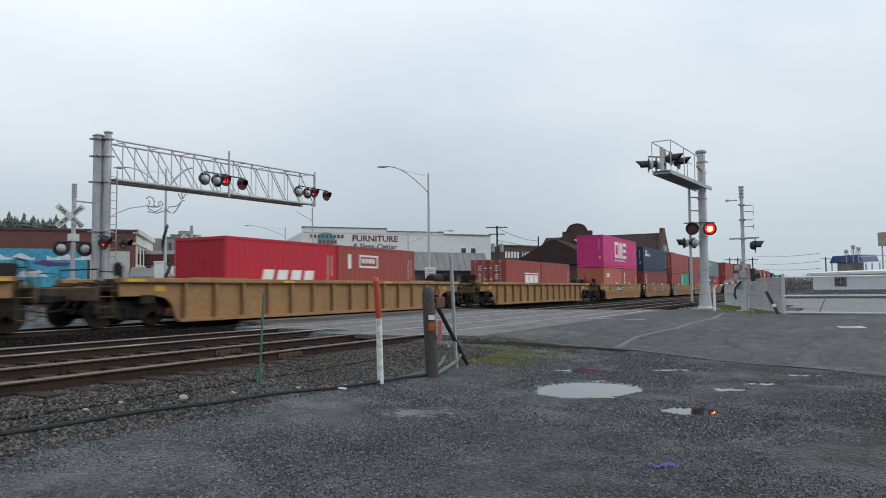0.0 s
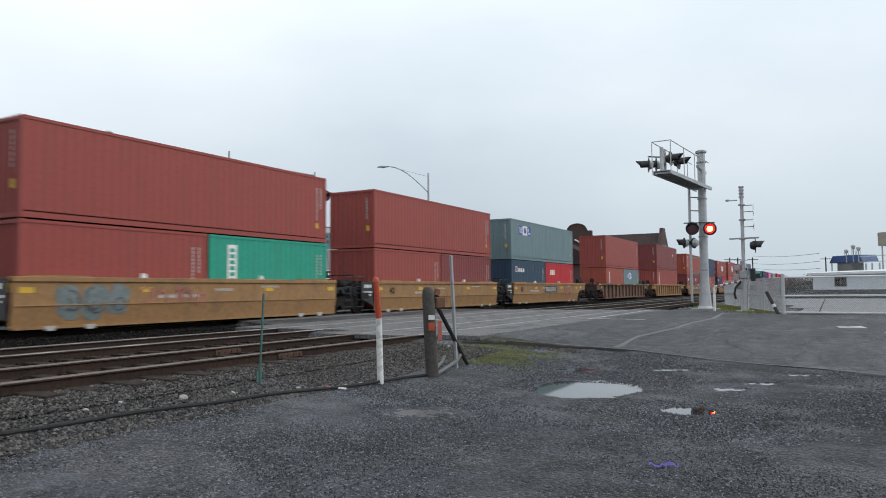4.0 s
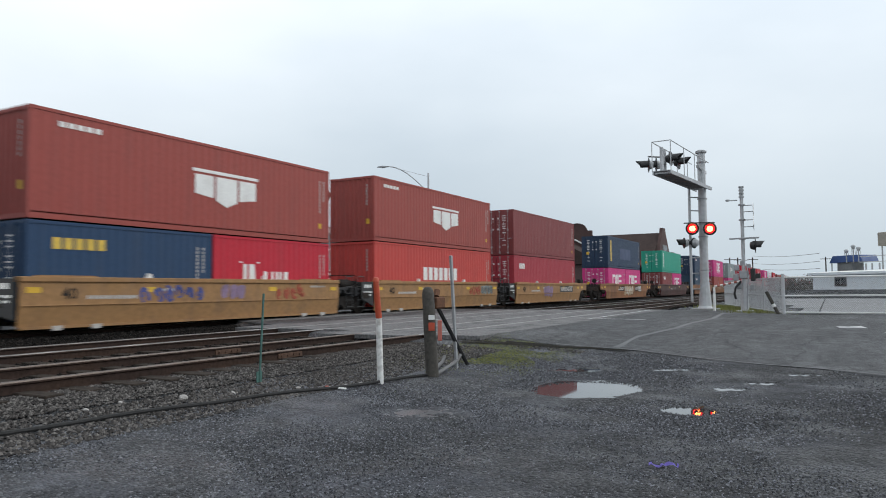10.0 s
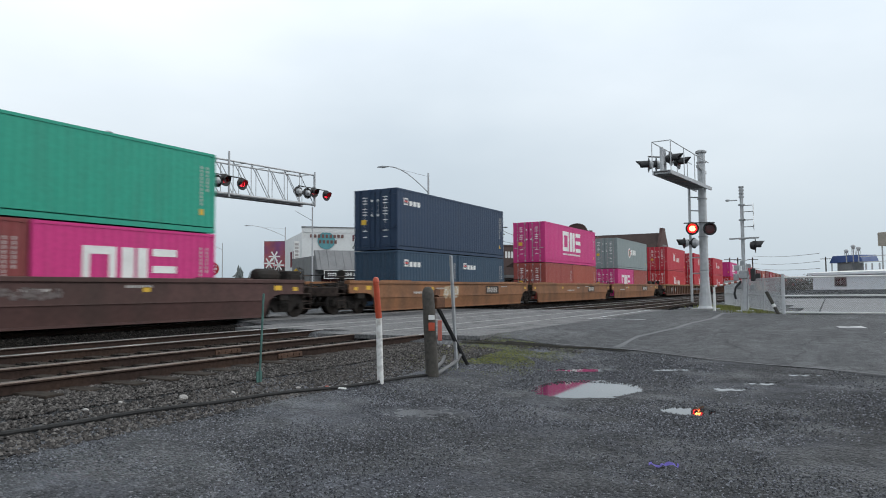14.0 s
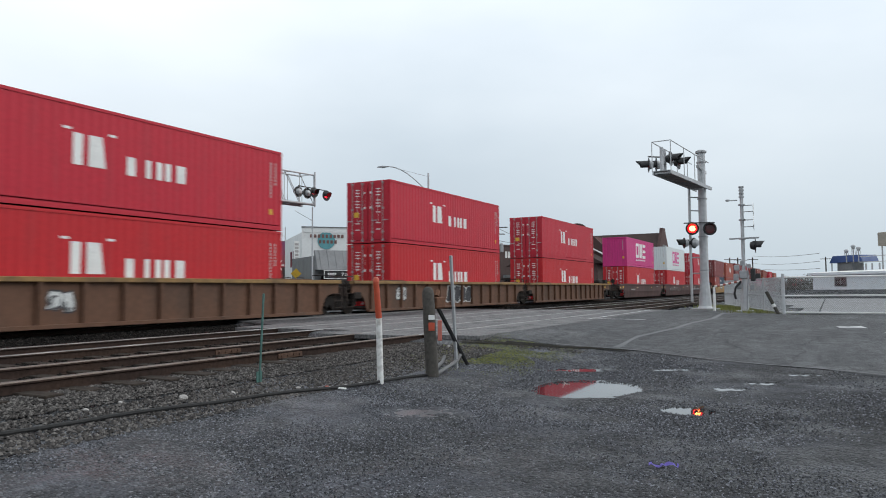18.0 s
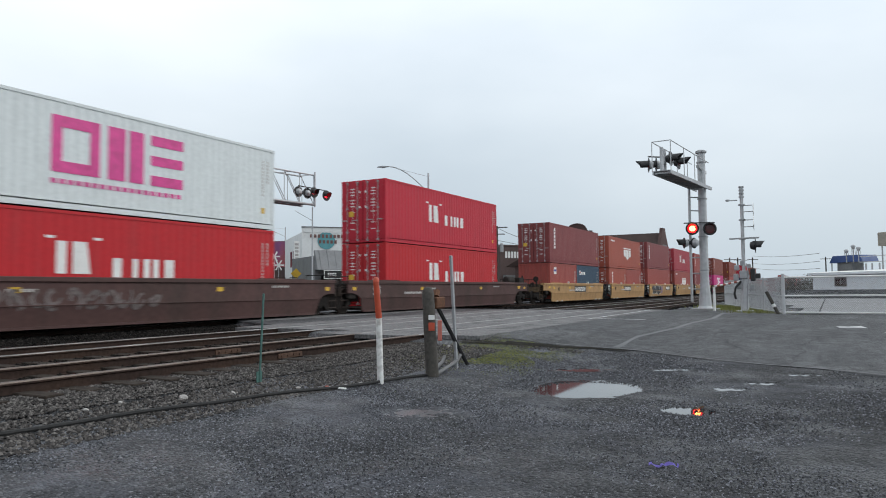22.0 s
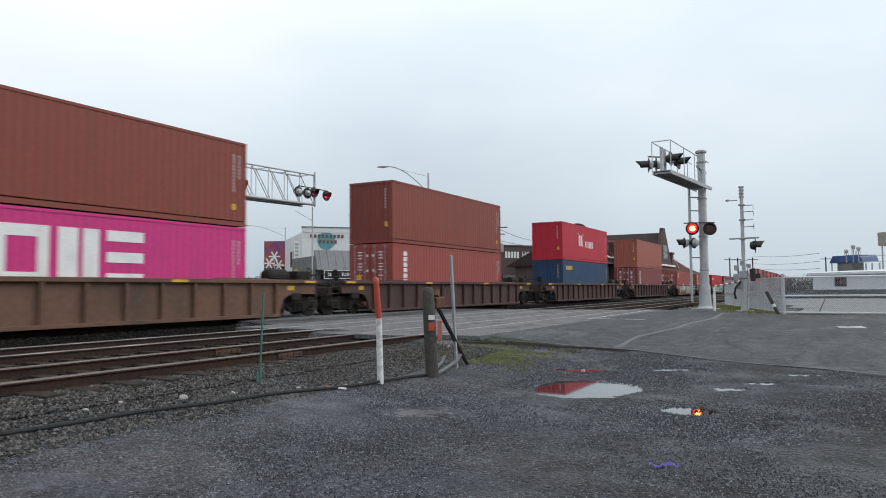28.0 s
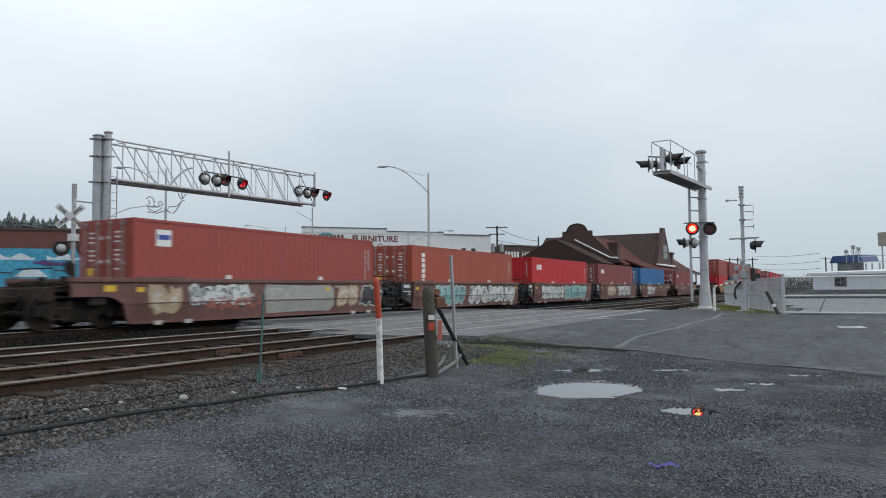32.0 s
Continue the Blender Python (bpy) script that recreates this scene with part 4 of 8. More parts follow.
def build_fence():
    runs = [((27.45, 1.45), (40.5, 4.95), 4), ((27.45, 1.45), (26.6, -14.0), 5), ((40.5, 4.95), (58.0, 6.0), 6)]
    for (x0, y0), (x1, y1), n in runs:
        t = thing("chain_link_fence", pose(0, 0, 0), "galvanised chain-link fence with tubular posts and rails", "fence", "fence panels of the yard")
        for i in range(n + 1):
            x, y = x0 + (x1 - x0) * i / n, y0 + (y1 - y0) * i / n
            r = 0.055 if i == 0 else 0.03
            if i or x1 > 27.5 and x0 < 30:
                part("post", B(lambda bm: (tube(bm, [(x, y, -0.05), (x, y, 1.42 if i == 0 else 1.34)], r, 10),)), M_FENCE, t)
            if i < n:
                xn, yn = x0 + (x1 - x0) * (i + 1) / n, y0 + (y1 - y0) * (i + 1) / n
                for z in (1.3, 0.66, 0.08):
                    part("rail", B(lambda bm: tube(bm, [(x, y, z), (xn, yn, z)], 0.034 if x1 < 27 else 0.016, 6)), M_WHITE if x1 < 27 else M_FENCE, t)
                tagged(part("mesh", B(lambda bm: wire_panel(bm, (x, y, 0), (xn, yn, 0), 0.06, 1.31)), M_FENCE, t), kind="stuff")
    t = thing("leaning_post", pose(27.5, 1.6, 0, 0, 0, 0), "dark weathered timber post leaning over beside the fence", "post")
    part("post", B(lambda bm: tube(bm, [(0, 0, -0.05), (0.1, 0.40, 0.80)], 0.06, 8)), M_CREOSOTE, t)
    part("band", B(lambda bm: tube(bm, [(0.036, 0.146, 0.26), (0.048, 0.193, 0.36)], 0.066, 8)), M_WHITE, t)


def build_near_posts():
    # red and white marker post
    x, y = 8.15, 5.43
    t = thing("marker_post", pose(x, y, ground_z(x, y) - 0.02), "round marker post, white below and orange-red above, peeling", "post")
    part("lower_post", B(lambda bm: tube(bm, [(0, 0, 0), (-0.035, 0, 0.91)], 0.045, 14, 0.042)), M_PEEL, t, "peeling white paint", smooth=True)
    part("upper_post", B(lambda bm: tube(bm, [(-0.035, 0, 0.91), (-0.10, 0, 1.40)], 0.044, 14, 0.04)), M_ORANGE, t, "faded orange-red paint", smooth=True)
    part("cap", B(lambda bm: lathe(bm, [(0.044, 0), (0.045, 0.03), (0.03, 0.065), (0.01, 0.075)], Matrix.Translation((-0.10, 0, 1.395)), 12)), M_ORANGE, t, smooth=True)
    # dark timber bollard
    x, y = 9.2, 5.21
    t = thing("timber_bollard", pose(x, y, ground_z(x, y) - 0.02), "dark weathered timber bollard with rounded top and reflectors", "bollard")
    part("post", B(lambda bm: (lathe(bm, [(0.098, 0), (0.095, 0.6), (0.09, 1.24), (0.078, 1.30), (0.05, 1.34), (0.01, 1.35)], Matrix.Rotation(radians(-3), 4, "X"), 14))), M_CREOSOTE, t, smooth=True)
    for xx, z, h, m in ((-0.05, 0.86, 0.07, M_WHITE), (-0.05, 0.70, 0.12, M_ORANGE)):
        o = part("reflector", B(lambda bm: box(bm, -0.045, 0.045, -0.008, 0.004, 0, h, 0.003)), m, t, "small reflective plate")
        o.matrix_local = Matrix.Translation((-0.085, -0.04, z)) @ Matrix.Rotation(radians(-66), 4, "Z")
    o = part("reflector", B(lambda bm: (box(bm, -0.032, 0.032, -0.012, 0.006, 0, 0.30, 0.006),)), M_GATERED, t, "red reflective paddle")
    o.matrix_local = Matrix.Translation((0.02, -0.118, 0.55)) @ Matrix.Rotation(radians(-50), 4, "Z")
    # rusty strut and bracket behind it
    t = thing("steel_strut", pose(9.45, 5.25, 0), "black steel strut with a rusty bracket leaning to the ground", "strut")
    gz = ground_z(10.64, 5.35)
    part("strut", B(lambda bm: tube(bm, [(0, 0, 0.70), (1.2, 0.1, gz - 0.02)], 0.035, 6)), M_BLACK, t)
    part("bracket", B(lambda bm: (box(bm, -0.12, 0.16, -0.05, 0.05, 0.68, 0.86, 0.02), tube(bm, [(-0.05, 0, 0.86), (0.02, 0.02, 0.95)], 0.05, 8))), M_RUSTY, t, "rusted bracket")
    # grey stake
    x, y = 10.15, 5.3
    t = thing("steel_stake", pose(x, y, ground_z(x, y) - 0.02), "thin grey weathered steel stake standing askew", "stake")
    part("stake", B(lambda bm: box(bm, -0.028, 0.028, -0.02, 0.02, 0, 1.83, 0.006, Matrix.Rotation(radians(-5.2), 4, "Y"))), M_STEEL, t)
    # green stake
    x, y = 6.95, 6.5
    t = thing("fence_stake", pose(x, y, ground_z(x, y) - 0.05), "slim green painted steel fence stake", "stake")
    part("stake", B(lambda bm: (box(bm, -0.013, 0.013, -0.010, 0.010, 0, 1.2, 0.003, Matrix.Rotation(radians(3.5), 4, "Y")),)), M_GREENSTAKE, t)
    part("spade", B(lambda bm: box(bm, -0.05, 0.05, -0.004, 0.004, 0.06, 0.2, 0.0)), M_GREENSTAKE, t)
    # hose lying along the ballast edge
    pts = [(2.2, 6.45), (3.52, 6.17), (4.21, 6.06), (5.12, 6.0), (6.15, 5.82), (7.02, 5.63), (8.26, 5.40), (8.99, 5.28), (9.3, 5.22)]
    t = thing("ground_cable", pose(0, 0, 0), "black rubber cable lying along the edge of the ballast", "cable")
    fine = []
    for (xa, ya), (xb, yb) in zip(pts, pts[1:]):
        for k in range(6):
            f = k / 6
            xx, yy = xa + (xb - xa) * f, ya + (yb - ya) * f + 0.03 * math.sin((xa + (xb - xa) * f) * 3.1)
            fine.append((xx, yy, ground_z(xx, yy) + 0.03))
    part("cable", B(lambda bm: tube(bm, fine, 0.021, 7)), M_CABLE, t, smooth=True)
    for off, ln in ((0.0, 1.0), (0.12, 0.7)):
        t = thing("conduit_pipe", pose(9.25, 5.15 + off, 0), "grey plastic conduit bending out of the gravel", "pipe")
        g = ground_z(9.5, 5.2)
        part("pipe", B(lambda bm: tube(bm, [(-0.1, 0, g + 0.02), (0.25 * ln, 0.05, g + 0.06), (0.6 * ln, 0.1, g + 0.10), (0.9 * ln, 0.14, g + 0.15), (1.05 * ln, 0.16, g + 0.22)], 0.028, 8)), M_GREYPIPE, t, smooth=True)
    # scraps
    x, y = 7.35, 5.55
    t = thing("plastic_scrap", pose(x, y, ground_z(x, y) + 0.01, 0, 8, -50), "torn white and red plastic strip on the ballast", "litter")
    part("strip", B(lambda bm: box(bm, -0.11, 0.11, -0.02, 0.02, 0.0, 0.022, 0.006)), M_WHITE, t)
    part("end", B(lambda bm: box(bm, -0.16, -0.11, -0.02, 0.02, 0.004, 0.024, 0.006)), M_GATERED, t, "red end")
    for k in range(6):
        x, y = 8.66 + 0.03 * k, 1.42 - 0.025 * (k % 3)
        t = thing("dead_leaf", pose(x, y, ground_z(x, y) + 0.012, 12 * k, 20 - 9 * k, 55 * k), "small brown dead leaf lying in a puddle", "leaf", "dead leaves by the puddle")
        part("leaf", B(lambda bm: prism(bm, [(-0.03, 0.0), (-0.01, 0.014), (0.015, 0.012), (0.034, 0.0), (0.012, -0.013), (-0.014, -0.012)], -0.001, 0.001, "xy")), M_DEADLEAF, t)
    t = thing("plastic_ribbon", pose(5.79, 1.2, ground_z(5.8, 1.2) + 0.012, 0, 0, -60), "crumpled violet plastic ribbon lying on the gravel", "litter")

    def ribbon(bm):
        rng = random.Random(3)
        prev = None
        for i in range(22):
            x = -0.12 + i * 0.0115
            yy, zz, w = 0.035 * math.sin(i * 0.62) + rng.uniform(-0.008, 0.008), 0.012 + 0.010 * math.sin(i * 0.9), 0.012 + 0.02 * abs(math.sin(i * 0.35))
            a, b = bm.verts.new((x, yy - w, zz)), bm.verts.new((x + 0.006, yy + w, zz + rng.uniform(0, 0.012)))
            if prev:
                bm.faces.new((prev[0], a, b, prev[1]))
            prev = (a, b)
        bmesh.ops.solidify(bm, geom=bm.faces[:], thickness=0.002)
    part("ribbon", B(ribbon), M_VIOLET, t)
    rng = random.Random(8)
    for x, y, s in ((4.55, 6.55, 0.05), (5.0, 6.62, 0.05), (5.6, 6.35, 0.075), (6.2, 6.2, 0.045), (5.75, 7.1, 0.05), (7.6, 5.6, 0.05), (7.85, 5.55, 0.055), (12.3, 6.6, 0.05), (7.0, 5.9, 0.045)):
        s *= 0.72
        t = thing("pale_stone", pose(x, y, ground_z(x, y) + s * 0.3, rng.uniform(0, 40), 0, rng.uniform(0, 180)), "pale stone lying on dark ballast", "stone", "pale stones on the ballast")

        def stone(bm):
            bmesh.ops.create_icosphere(bm, subdivisions=2, radius=s)
            for v in bm.verts:
                v.co *= 1 + 0.35 * noise.noise(v.co * 18 + Vector((x, y, 0)))
                v.co.z *= 0.6
        part("stone", B(stone), M_PALESTONE, t)


M_DEADLEAF = mat("dead_leaf_brown", (0.10, 0.055, 0.03), 0.7, 0, 0.3, 40)
M_CABLE = mat("dusty_rubber", (0.03, 0.03, 0.03), 0.8, 0, 0.2, 20, spec=0.2)
M_PEEL = mat("peeling_white_paint", (0.68, 0.68, 0.66), 0.6, 0, 0.08, 12, 0.001, 60, dirt=(0.24, 0.22, 0.2), dirt_scale=9.0, dirt_amount=0.9)
M_RUSTY = mat("rusted_steel", (0.115, 0.05, 0.025), 0.85, 0.1, 0.3, 20, 0.002, 60)
M_GREENSTAKE = mat("green_stake_paint", (0.045, 0.115, 0.1), 0.6, 0, 0.15, 14)
M_GREYPIPE = mat("grey_plastic", (0.11, 0.11, 0.11), 0.5, 0, 0.1, 9)
M_VIOLET = mat("violet_plastic", (0.17, 0.12, 0.55), 0.4, 0, 0.1, 20)
M_PALESTONE = mat("pale_stone", (0.30, 0.285, 0.27), 0.8, 0, 0.15, 30, 0.001, 90)


def scatter_stones(name, label, areas, seed, colours, rough=0.85, gloss=0.15):
    """Loose stones, one joined mesh of many small jittered lumps."""
    rng = np.random.default_rng(seed)
    m = bpy.data.materials.new(name + "_stone")
    m.use_nodes = True
    n, l = m.node_tree.nodes, m.node_tree.links
    g = n.new("ShaderNodeNewGeometry")
    r = n.new("ShaderNodeValToRGB")
    for i, (p, c) in enumerate(colours):
        e = r.color_ramp.elements[i] if i < 2 else r.color_ramp.elements.new(p)
        e.position, e.color = p, (*c, 1)
    l.new(g.outputs["Random Per Island"], r.inputs[0])
    l.new(r.outputs[0], n["Principled BSDF"].inputs["Base Color"])
    n["Principled BSDF"].inputs["Roughness"].default_value = rough
    n["Principled BSDF"].inputs["Specular IOR Level"].default_value = gloss
    octa = np.array([(1, 0, 0), (-1, 0, 0), (0, 1, 0), (0, -1, 0), (0, 0, 1), (0, 0, -1)], float)
    tris = np.array([(0, 2, 4), (2, 1, 4), (1, 3, 4), (3, 0, 4), (2, 0, 5), (1, 2, 5), (3, 1, 5), (0, 3, 5)])
    V, F = [], []
    for x0, x1, y0, y1, count, s0, s1, keep in areas:
        for _ in range(count):
            x, y = rng.uniform(x0, x1), rng.uniform(y0, y1)
            if not keep(x, y):
                continue
            s = rng.uniform(s0, s1)
            a = rng.uniform(0, math.tau)
            z = max(ground_z(x, y), -10)
            if 6.6 < y < 23 and (x < max(13.0, paving_start(y)) or x > 31.5):
                z = max(min(z, -0.17), -0.30) + 0.02
            p = octa * rng.uniform(0.6, 1.2, (6, 1)) * s
            p[:, 2] *= 0.7
            q = np.empty_like(p)
            q[:, 0] = p[:, 0] * math.cos(a) - p[:, 1] * math.sin(a) + x
            q[:, 1] = p[:, 0] * math.sin(a) + p[:, 1] * math.cos(a) + y
            q[:, 2] = p[:, 2] + z + s * 0.25
            F.append(tris + 6 * len(V))
            V.append(q)
    me = bpy.data.meshes.new(name)
    me.from_pydata(np.concatenate(V).tolist(), [], np.concatenate(F).tolist())
    me.materials.append(m)
    tagged(new(name, me), label, "gravel", kind="stuff")


def build_gravel():
    rails = [y + s * 0.7535 for y in TRACKS for s in (-1, 1)]

    def off_rail(x, y):
        return all(abs(y - r) > 0.1 for r in rails)

    def bank(x, y):
        return off_rail(x, y) and x < paving_start(y) - 0.25 - 0.1 * (y < 7.9)

    def verge(x, y):
        return abs(x - 13.42 - 0.1 * noise.noise((y * 2, 0, 1))) < 0.3 - 0.05 * abs(y - 5.6)

    def lot(x, y):
        n = noise.noise((x * 0.55, y * 0.55, 2.0))
        wet = any(math.hypot((x - px) / rx, (y - py) / ry) < random.uniform(0.98, 1.12) for px, py, rx, ry in PUDDLES) or any(shallow_d(x, y, px, py, rx, ry) < random.uniform(0.75, 1.2) for px, py, rx, ry, _ in SHALLOWS)
        return not wet and n + 0.35 * noise.noise((x * 2, y * 2, 7)) + 0.10 * (y - 2.5) - 0.02 * (x - 6) > random.uniform(-1.15, 0.35) and x < 13.6 - 0.25 * max(0, 3 - y)
    scatter_stones("ballast", "dark grey crushed-stone ballast beside and between the rails",
                   [(2.3, 14.2, 5.55, 7.9, 34000, 0.010, 0.029, bank), (12.9, 14.0, 4.2, 6.9, 1500, 0.010, 0.026, verge)],
                   5, [(0.0, (0.018, 0.0165, 0.0155)), (1.0, (0.16, 0.149, 0.140)), (0.7, (0.080, 0.073, 0.069))])
    scatter_stones("oily_ballast", "black oil-soaked ballast between the rails of the far tracks",
                   [(4, 18.3, 7.95, 18.0, 20000, 0.02, 0.042, bank), (31.9, 62, 6.2, 22, 6000, 0.04, 0.08, off_rail)],
                   7, [(0.0, (0.006, 0.006, 0.006)), (1.0, (0.034, 0.030, 0.027)), (0.65, (0.013, 0.012, 0.011))], 0.95, 0.03)
    scatter_stones("gravel", "fine loose grey gravel strewn over the lot",
                   [(2.0, 7.5, -2.5, 6.0, 95000, 0.004, 0.012, lot), (7, 13.6, -3.5, 6.0, 80000, 0.005, 0.016, lot)],
                   6, [(0.0, (0.010, 0.0107, 0.0131)), (1.0, (0.235, 0.242, 0.27)), (0.6, (0.066, 0.069, 0.081))], 0.62, 0.3)
    rng = np.random.default_rng(9)
    V, F = [], []
    for _ in range(40000):
        x, y = 12.1 + rng.normal(0, 1.15), 5.45 + rng.normal(0, 0.6)
        if x > 14.5 or y > 6.9 or y < 4.2 or noise.noise((x * 1.3, y * 1.3, 4)) < -0.2:
            continue
        h, a = rng.uniform(0.004, 0.02), rng.uniform(0, math.tau)
        z = ground_z(x, y)
        w = rng.uniform(0.003, 0.008)
        k = len(V)
        V += [(x - w * math.cos(a), y - w * math.sin(a), z - 0.005), (x + w * math.cos(a), y + w * math.sin(a), z - 0.005), (x + rng.uniform(-0.03, 0.03), y + rng.uniform(-0.03, 0.03), z + h)]
        F.append((k, k + 1, k + 2))
    for _ in range(2500):
        x, y = rng.uniform(28, 40), 0
        y = 2.2 + (x - 28) * 0.27 + rng.normal(0, 0.5)
        h, a, w = rng.uniform(0.04, 0.12), rng.uniform(0, math.tau), rng.uniform(0.01, 0.03)
        k = len(V)
        V += [(x - w * math.cos(a), y - w * math.sin(a), -0.03), (x + w * math.cos(a), y + w * math.sin(a), -0.03), (x + rng.uniform(-0.05, 0.05), y + rng.uniform(-0.05, 0.05), h)]
        F.append((k, k + 1, k + 2))
    me = bpy.data.meshes.new("grass")
    me.from_pydata(V, [], F)
    me.materials.append(M_MOSS)
    tagged(new("grass", me), "short yellow-green grass growing at the road's edge", "grass", kind="stuff")


# ---- the town ----
M_MURALBLUE = mat("mural_blue", (0.05, 0.30, 0.46), 0.7, 0, 0.2, 3, dirt=(0.1, 0.42, 0.55), dirt_scale=0.5, dirt_amount=0.8)
M_MURALWHITE = mat("mural_white", (0.6, 0.68, 0.72), 0.7, 0, 0.12, 3)
M_MURALGREEN = mat("mural_green", (0.16, 0.28, 0.2), 0.7, 0, 0.2, 2)
M_MURALDARK = mat("mural_dark", (0.10, 0.05, 0.16), 0.7, 0, 0.2, 2)
M_MURALTEAL = mat("mural_teal", (0.04, 0.22, 0.22), 0.7, 0, 0.2, 2)
M_CREAM = mat("cream_siding", (0.5, 0.5, 0.47), 0.8, 0, 0.06, 5)
M_TAN = mat("tan_stucco", (0.28, 0.26, 0.22), 0.85, 0, 0.08, 5)
# grey lightened to put distance haze into the far building's wall colour
M_CONCRETEWALL = mat("hazy_grey_concrete_wall", (0.29, 0.295, 0.295), 0.85, 0, 0.1, 5)
M_LETTERRED = mat("dark_red_lettering", (0.15, 0.035, 0.04), 0.6, 0, 0.08, 6)
M_SIGNBROWN = mat("brown_sign_paint", (0.16, 0.08, 0.07), 0.6, 0, 0.08, 6)
M_TEALSIGN = mat("teal_sign_paint", (0.1, 0.3, 0.33), 0.6, 0, 0.08, 6)
M_AWNING = mat("grey_metal_awning", (0.19, 0.195, 0.2), 0.6, 0.1, 0.1, 6)
M_SUNSET = mat("sunset_mural", (0.35, 0.09, 0.10), 0.7, 0, 0.2, 0.6, dirt=(0.12, 0.05, 0.22), dirt_scale=0.35, dirt_amount=1.0)
# needle colour lightened and greyed; distance haze is put into it
M_TREE = mat("haze_tinted_needles", (0.115, 0.13, 0.125), 0.9, 0, 0.3, 3)
M_HILL = mat("wooded_hillside", (0.08, 0.095, 0.08), 0.95, 0, 0.25, 0.3)
M_BARE = mat("bare_branches", (0.13, 0.12, 0.105), 0.9, 0, 0.2, 3)


def build_town():
    # furniture store
    t, w = block("furniture_store", (62.4, 52.1), (79.9, 36.8), 14, 7.6, M_STUCCO, "white stucco furniture store with painted lettering on its wall", "building")
    for x0, x1, dz in ((0, 9.9, 0.42), (9.9, 17.0, 0.12), (17.0, w, -0.12)):
        part("parapet", B(lambda bm: box(bm, x0, x1, -0.06, 0.3, 7.6, 7.75 + dz)), M_STUCCO, t)
        part("coping", B(lambda bm: box(bm, x0 - 0.02, x1 + 0.02, -0.14, 0.36, 7.75 + dz, 7.85 + dz)), M_GREYWALL, t)
    add_text(t, "FURNITURE", 0.98, M_LETTERRED, 8.5, -0.03, 6.98, bold=0.02, stretch=1.08)
    add_text(t, "& Sleep Center", 0.86, M_BLACK, 8.4, -0.03, 6.1, bold=0.008, shear=0.35)
    part("globe_sign", B(lambda bm: lathe(bm, [(1.0, 0), (1.0, 0.03), (0.02, 0.03)], Matrix.Translation((2.75, -0.03, 6.7)) @ Matrix.Rotation(radians(90), 4, "X"), 28)), M_TEALSIGN, t, "round teal emblem")
    for z, x0, x1, n in ((6.95, 0.9, 4.9, 9), (6.3, 1.9, 4.1, 5)):
        part("name_bars", B(lambda bm: [prism(bm, o, -0.085, -0.065) for o in strokes(x0, x1, z + 0.06, z + 0.44, n, 0.62)]), M_SIGNBROWN, t, "brown sign bars")
    for x in (19.6, 20.9):
        window(t, x, 4.4, 0.75, 1.7, 0.0)
    for y in (2.5, 5.0, 7.5):
        part("side_window", B(lambda bm: box(bm, -0.04, 0.02, y, y + 1.3, 3.9, 5.8)), M_GLASS, t)
    part("blade_sign", B(lambda bm: box(bm, -0.9, -0.3, -0.1, 0.1, 3.9, 6.6)), M_WHITE, t)
    part("blade_bars", B(lambda bm: [box(bm, -0.8, -0.4, -0.13, -0.09, 4.1 + i * 0.4, 4.35 + i * 0.4) for i in range(6)]), M_GREYLET, t)
    # low shop with sloping awning and sign
    t, w = block("shop_building", (54.5, 43.9), (70.5, 33.2), 8, 4.4, M_GREYWALL, "low grey shop row with a sloping metal awning roof", "building")
    part("awning", B(lambda bm: prism(bm, [(-0.9, 3.0), (0.0, 3.05), (0.4, 4.9), (0.0, 4.95)], 0.0, w, "yz")), M_AWNING, t)
    for i in range(24):
        x = 0.4 + i * (w - 0.8) / 23
        part("seam", B(lambda bm: prism(bm, [(-0.93, 3.0), (-0.9, 2.98), (0.03, 4.95), (-0.03, 4.97)], x - 0.03, x + 0.03, "yz")), M_AWNING, t)
    s = part("sign_board", B(lambda bm: box(bm, 0.6, 6.4, -1.1, -0.95, 2.15, 2.95)), M_BLACK, t, "black sign board")
    part("sign_rim", B(lambda bm: [box(bm, *q) for q in ((0.55, 6.45, -1.12, -1.1, 2.9, 2.97), (0.55, 6.45, -1.12, -1.1, 2.13, 2.2), (0.55, 0.62, -1.12, -1.1, 2.2, 2.9), (6.38, 6.45, -1.12, -1.1, 2.2, 2.9))]), M_WHITE, s)
    add_text(s, "SUSHI & TERIYAKI", 0.42, M_WHITE, 4.0, -1.11, 2.55, bold=0.01)
    part("name_bars", B(lambda bm: [prism(bm, o, -1.115, -1.1) for o in strokes(0.95, 1.85, 2.4, 2.7, 5)]), M_WHITE, s)
    for i in range(7):
        window(t, 1.6 + i * 2.6, 0.7, 2.1, 1.9, -0.02, M_GREYWALL, 2)
    part("door", B(lambda bm: box(bm, 10.2, 11.2, -0.06, 0.0, 0, 2.1)), M_BLACK, t)
    # mural building
    t, w = block("mural_building", (25.9, 58.2), (37.4, 48.0), 12, 5.75, M_BRICK, "long brick building with a painted blue sea mural", "building")
    part("coping", B(lambda bm: box(bm, -0.1, w + 0.1, -0.1, 0.3, 5.75, 5.92)), M_DBRICK, t)
    def splayed(bm):
        """The side wall swings outwards along the cross street."""
        for v in bm.verts:
            v.co.x += v.co.y * 0.062

    def side_of(*boxes):
        def make(bm):
            for q in boxes:
                box(bm, *q)
            splayed(bm)
        return B(make)
    part("side_wall", side_of((w - 0.2, w + 0.06, 0.1, 11.5, 0, 5.6)), M_CREAM, t, "cream painted side wall")
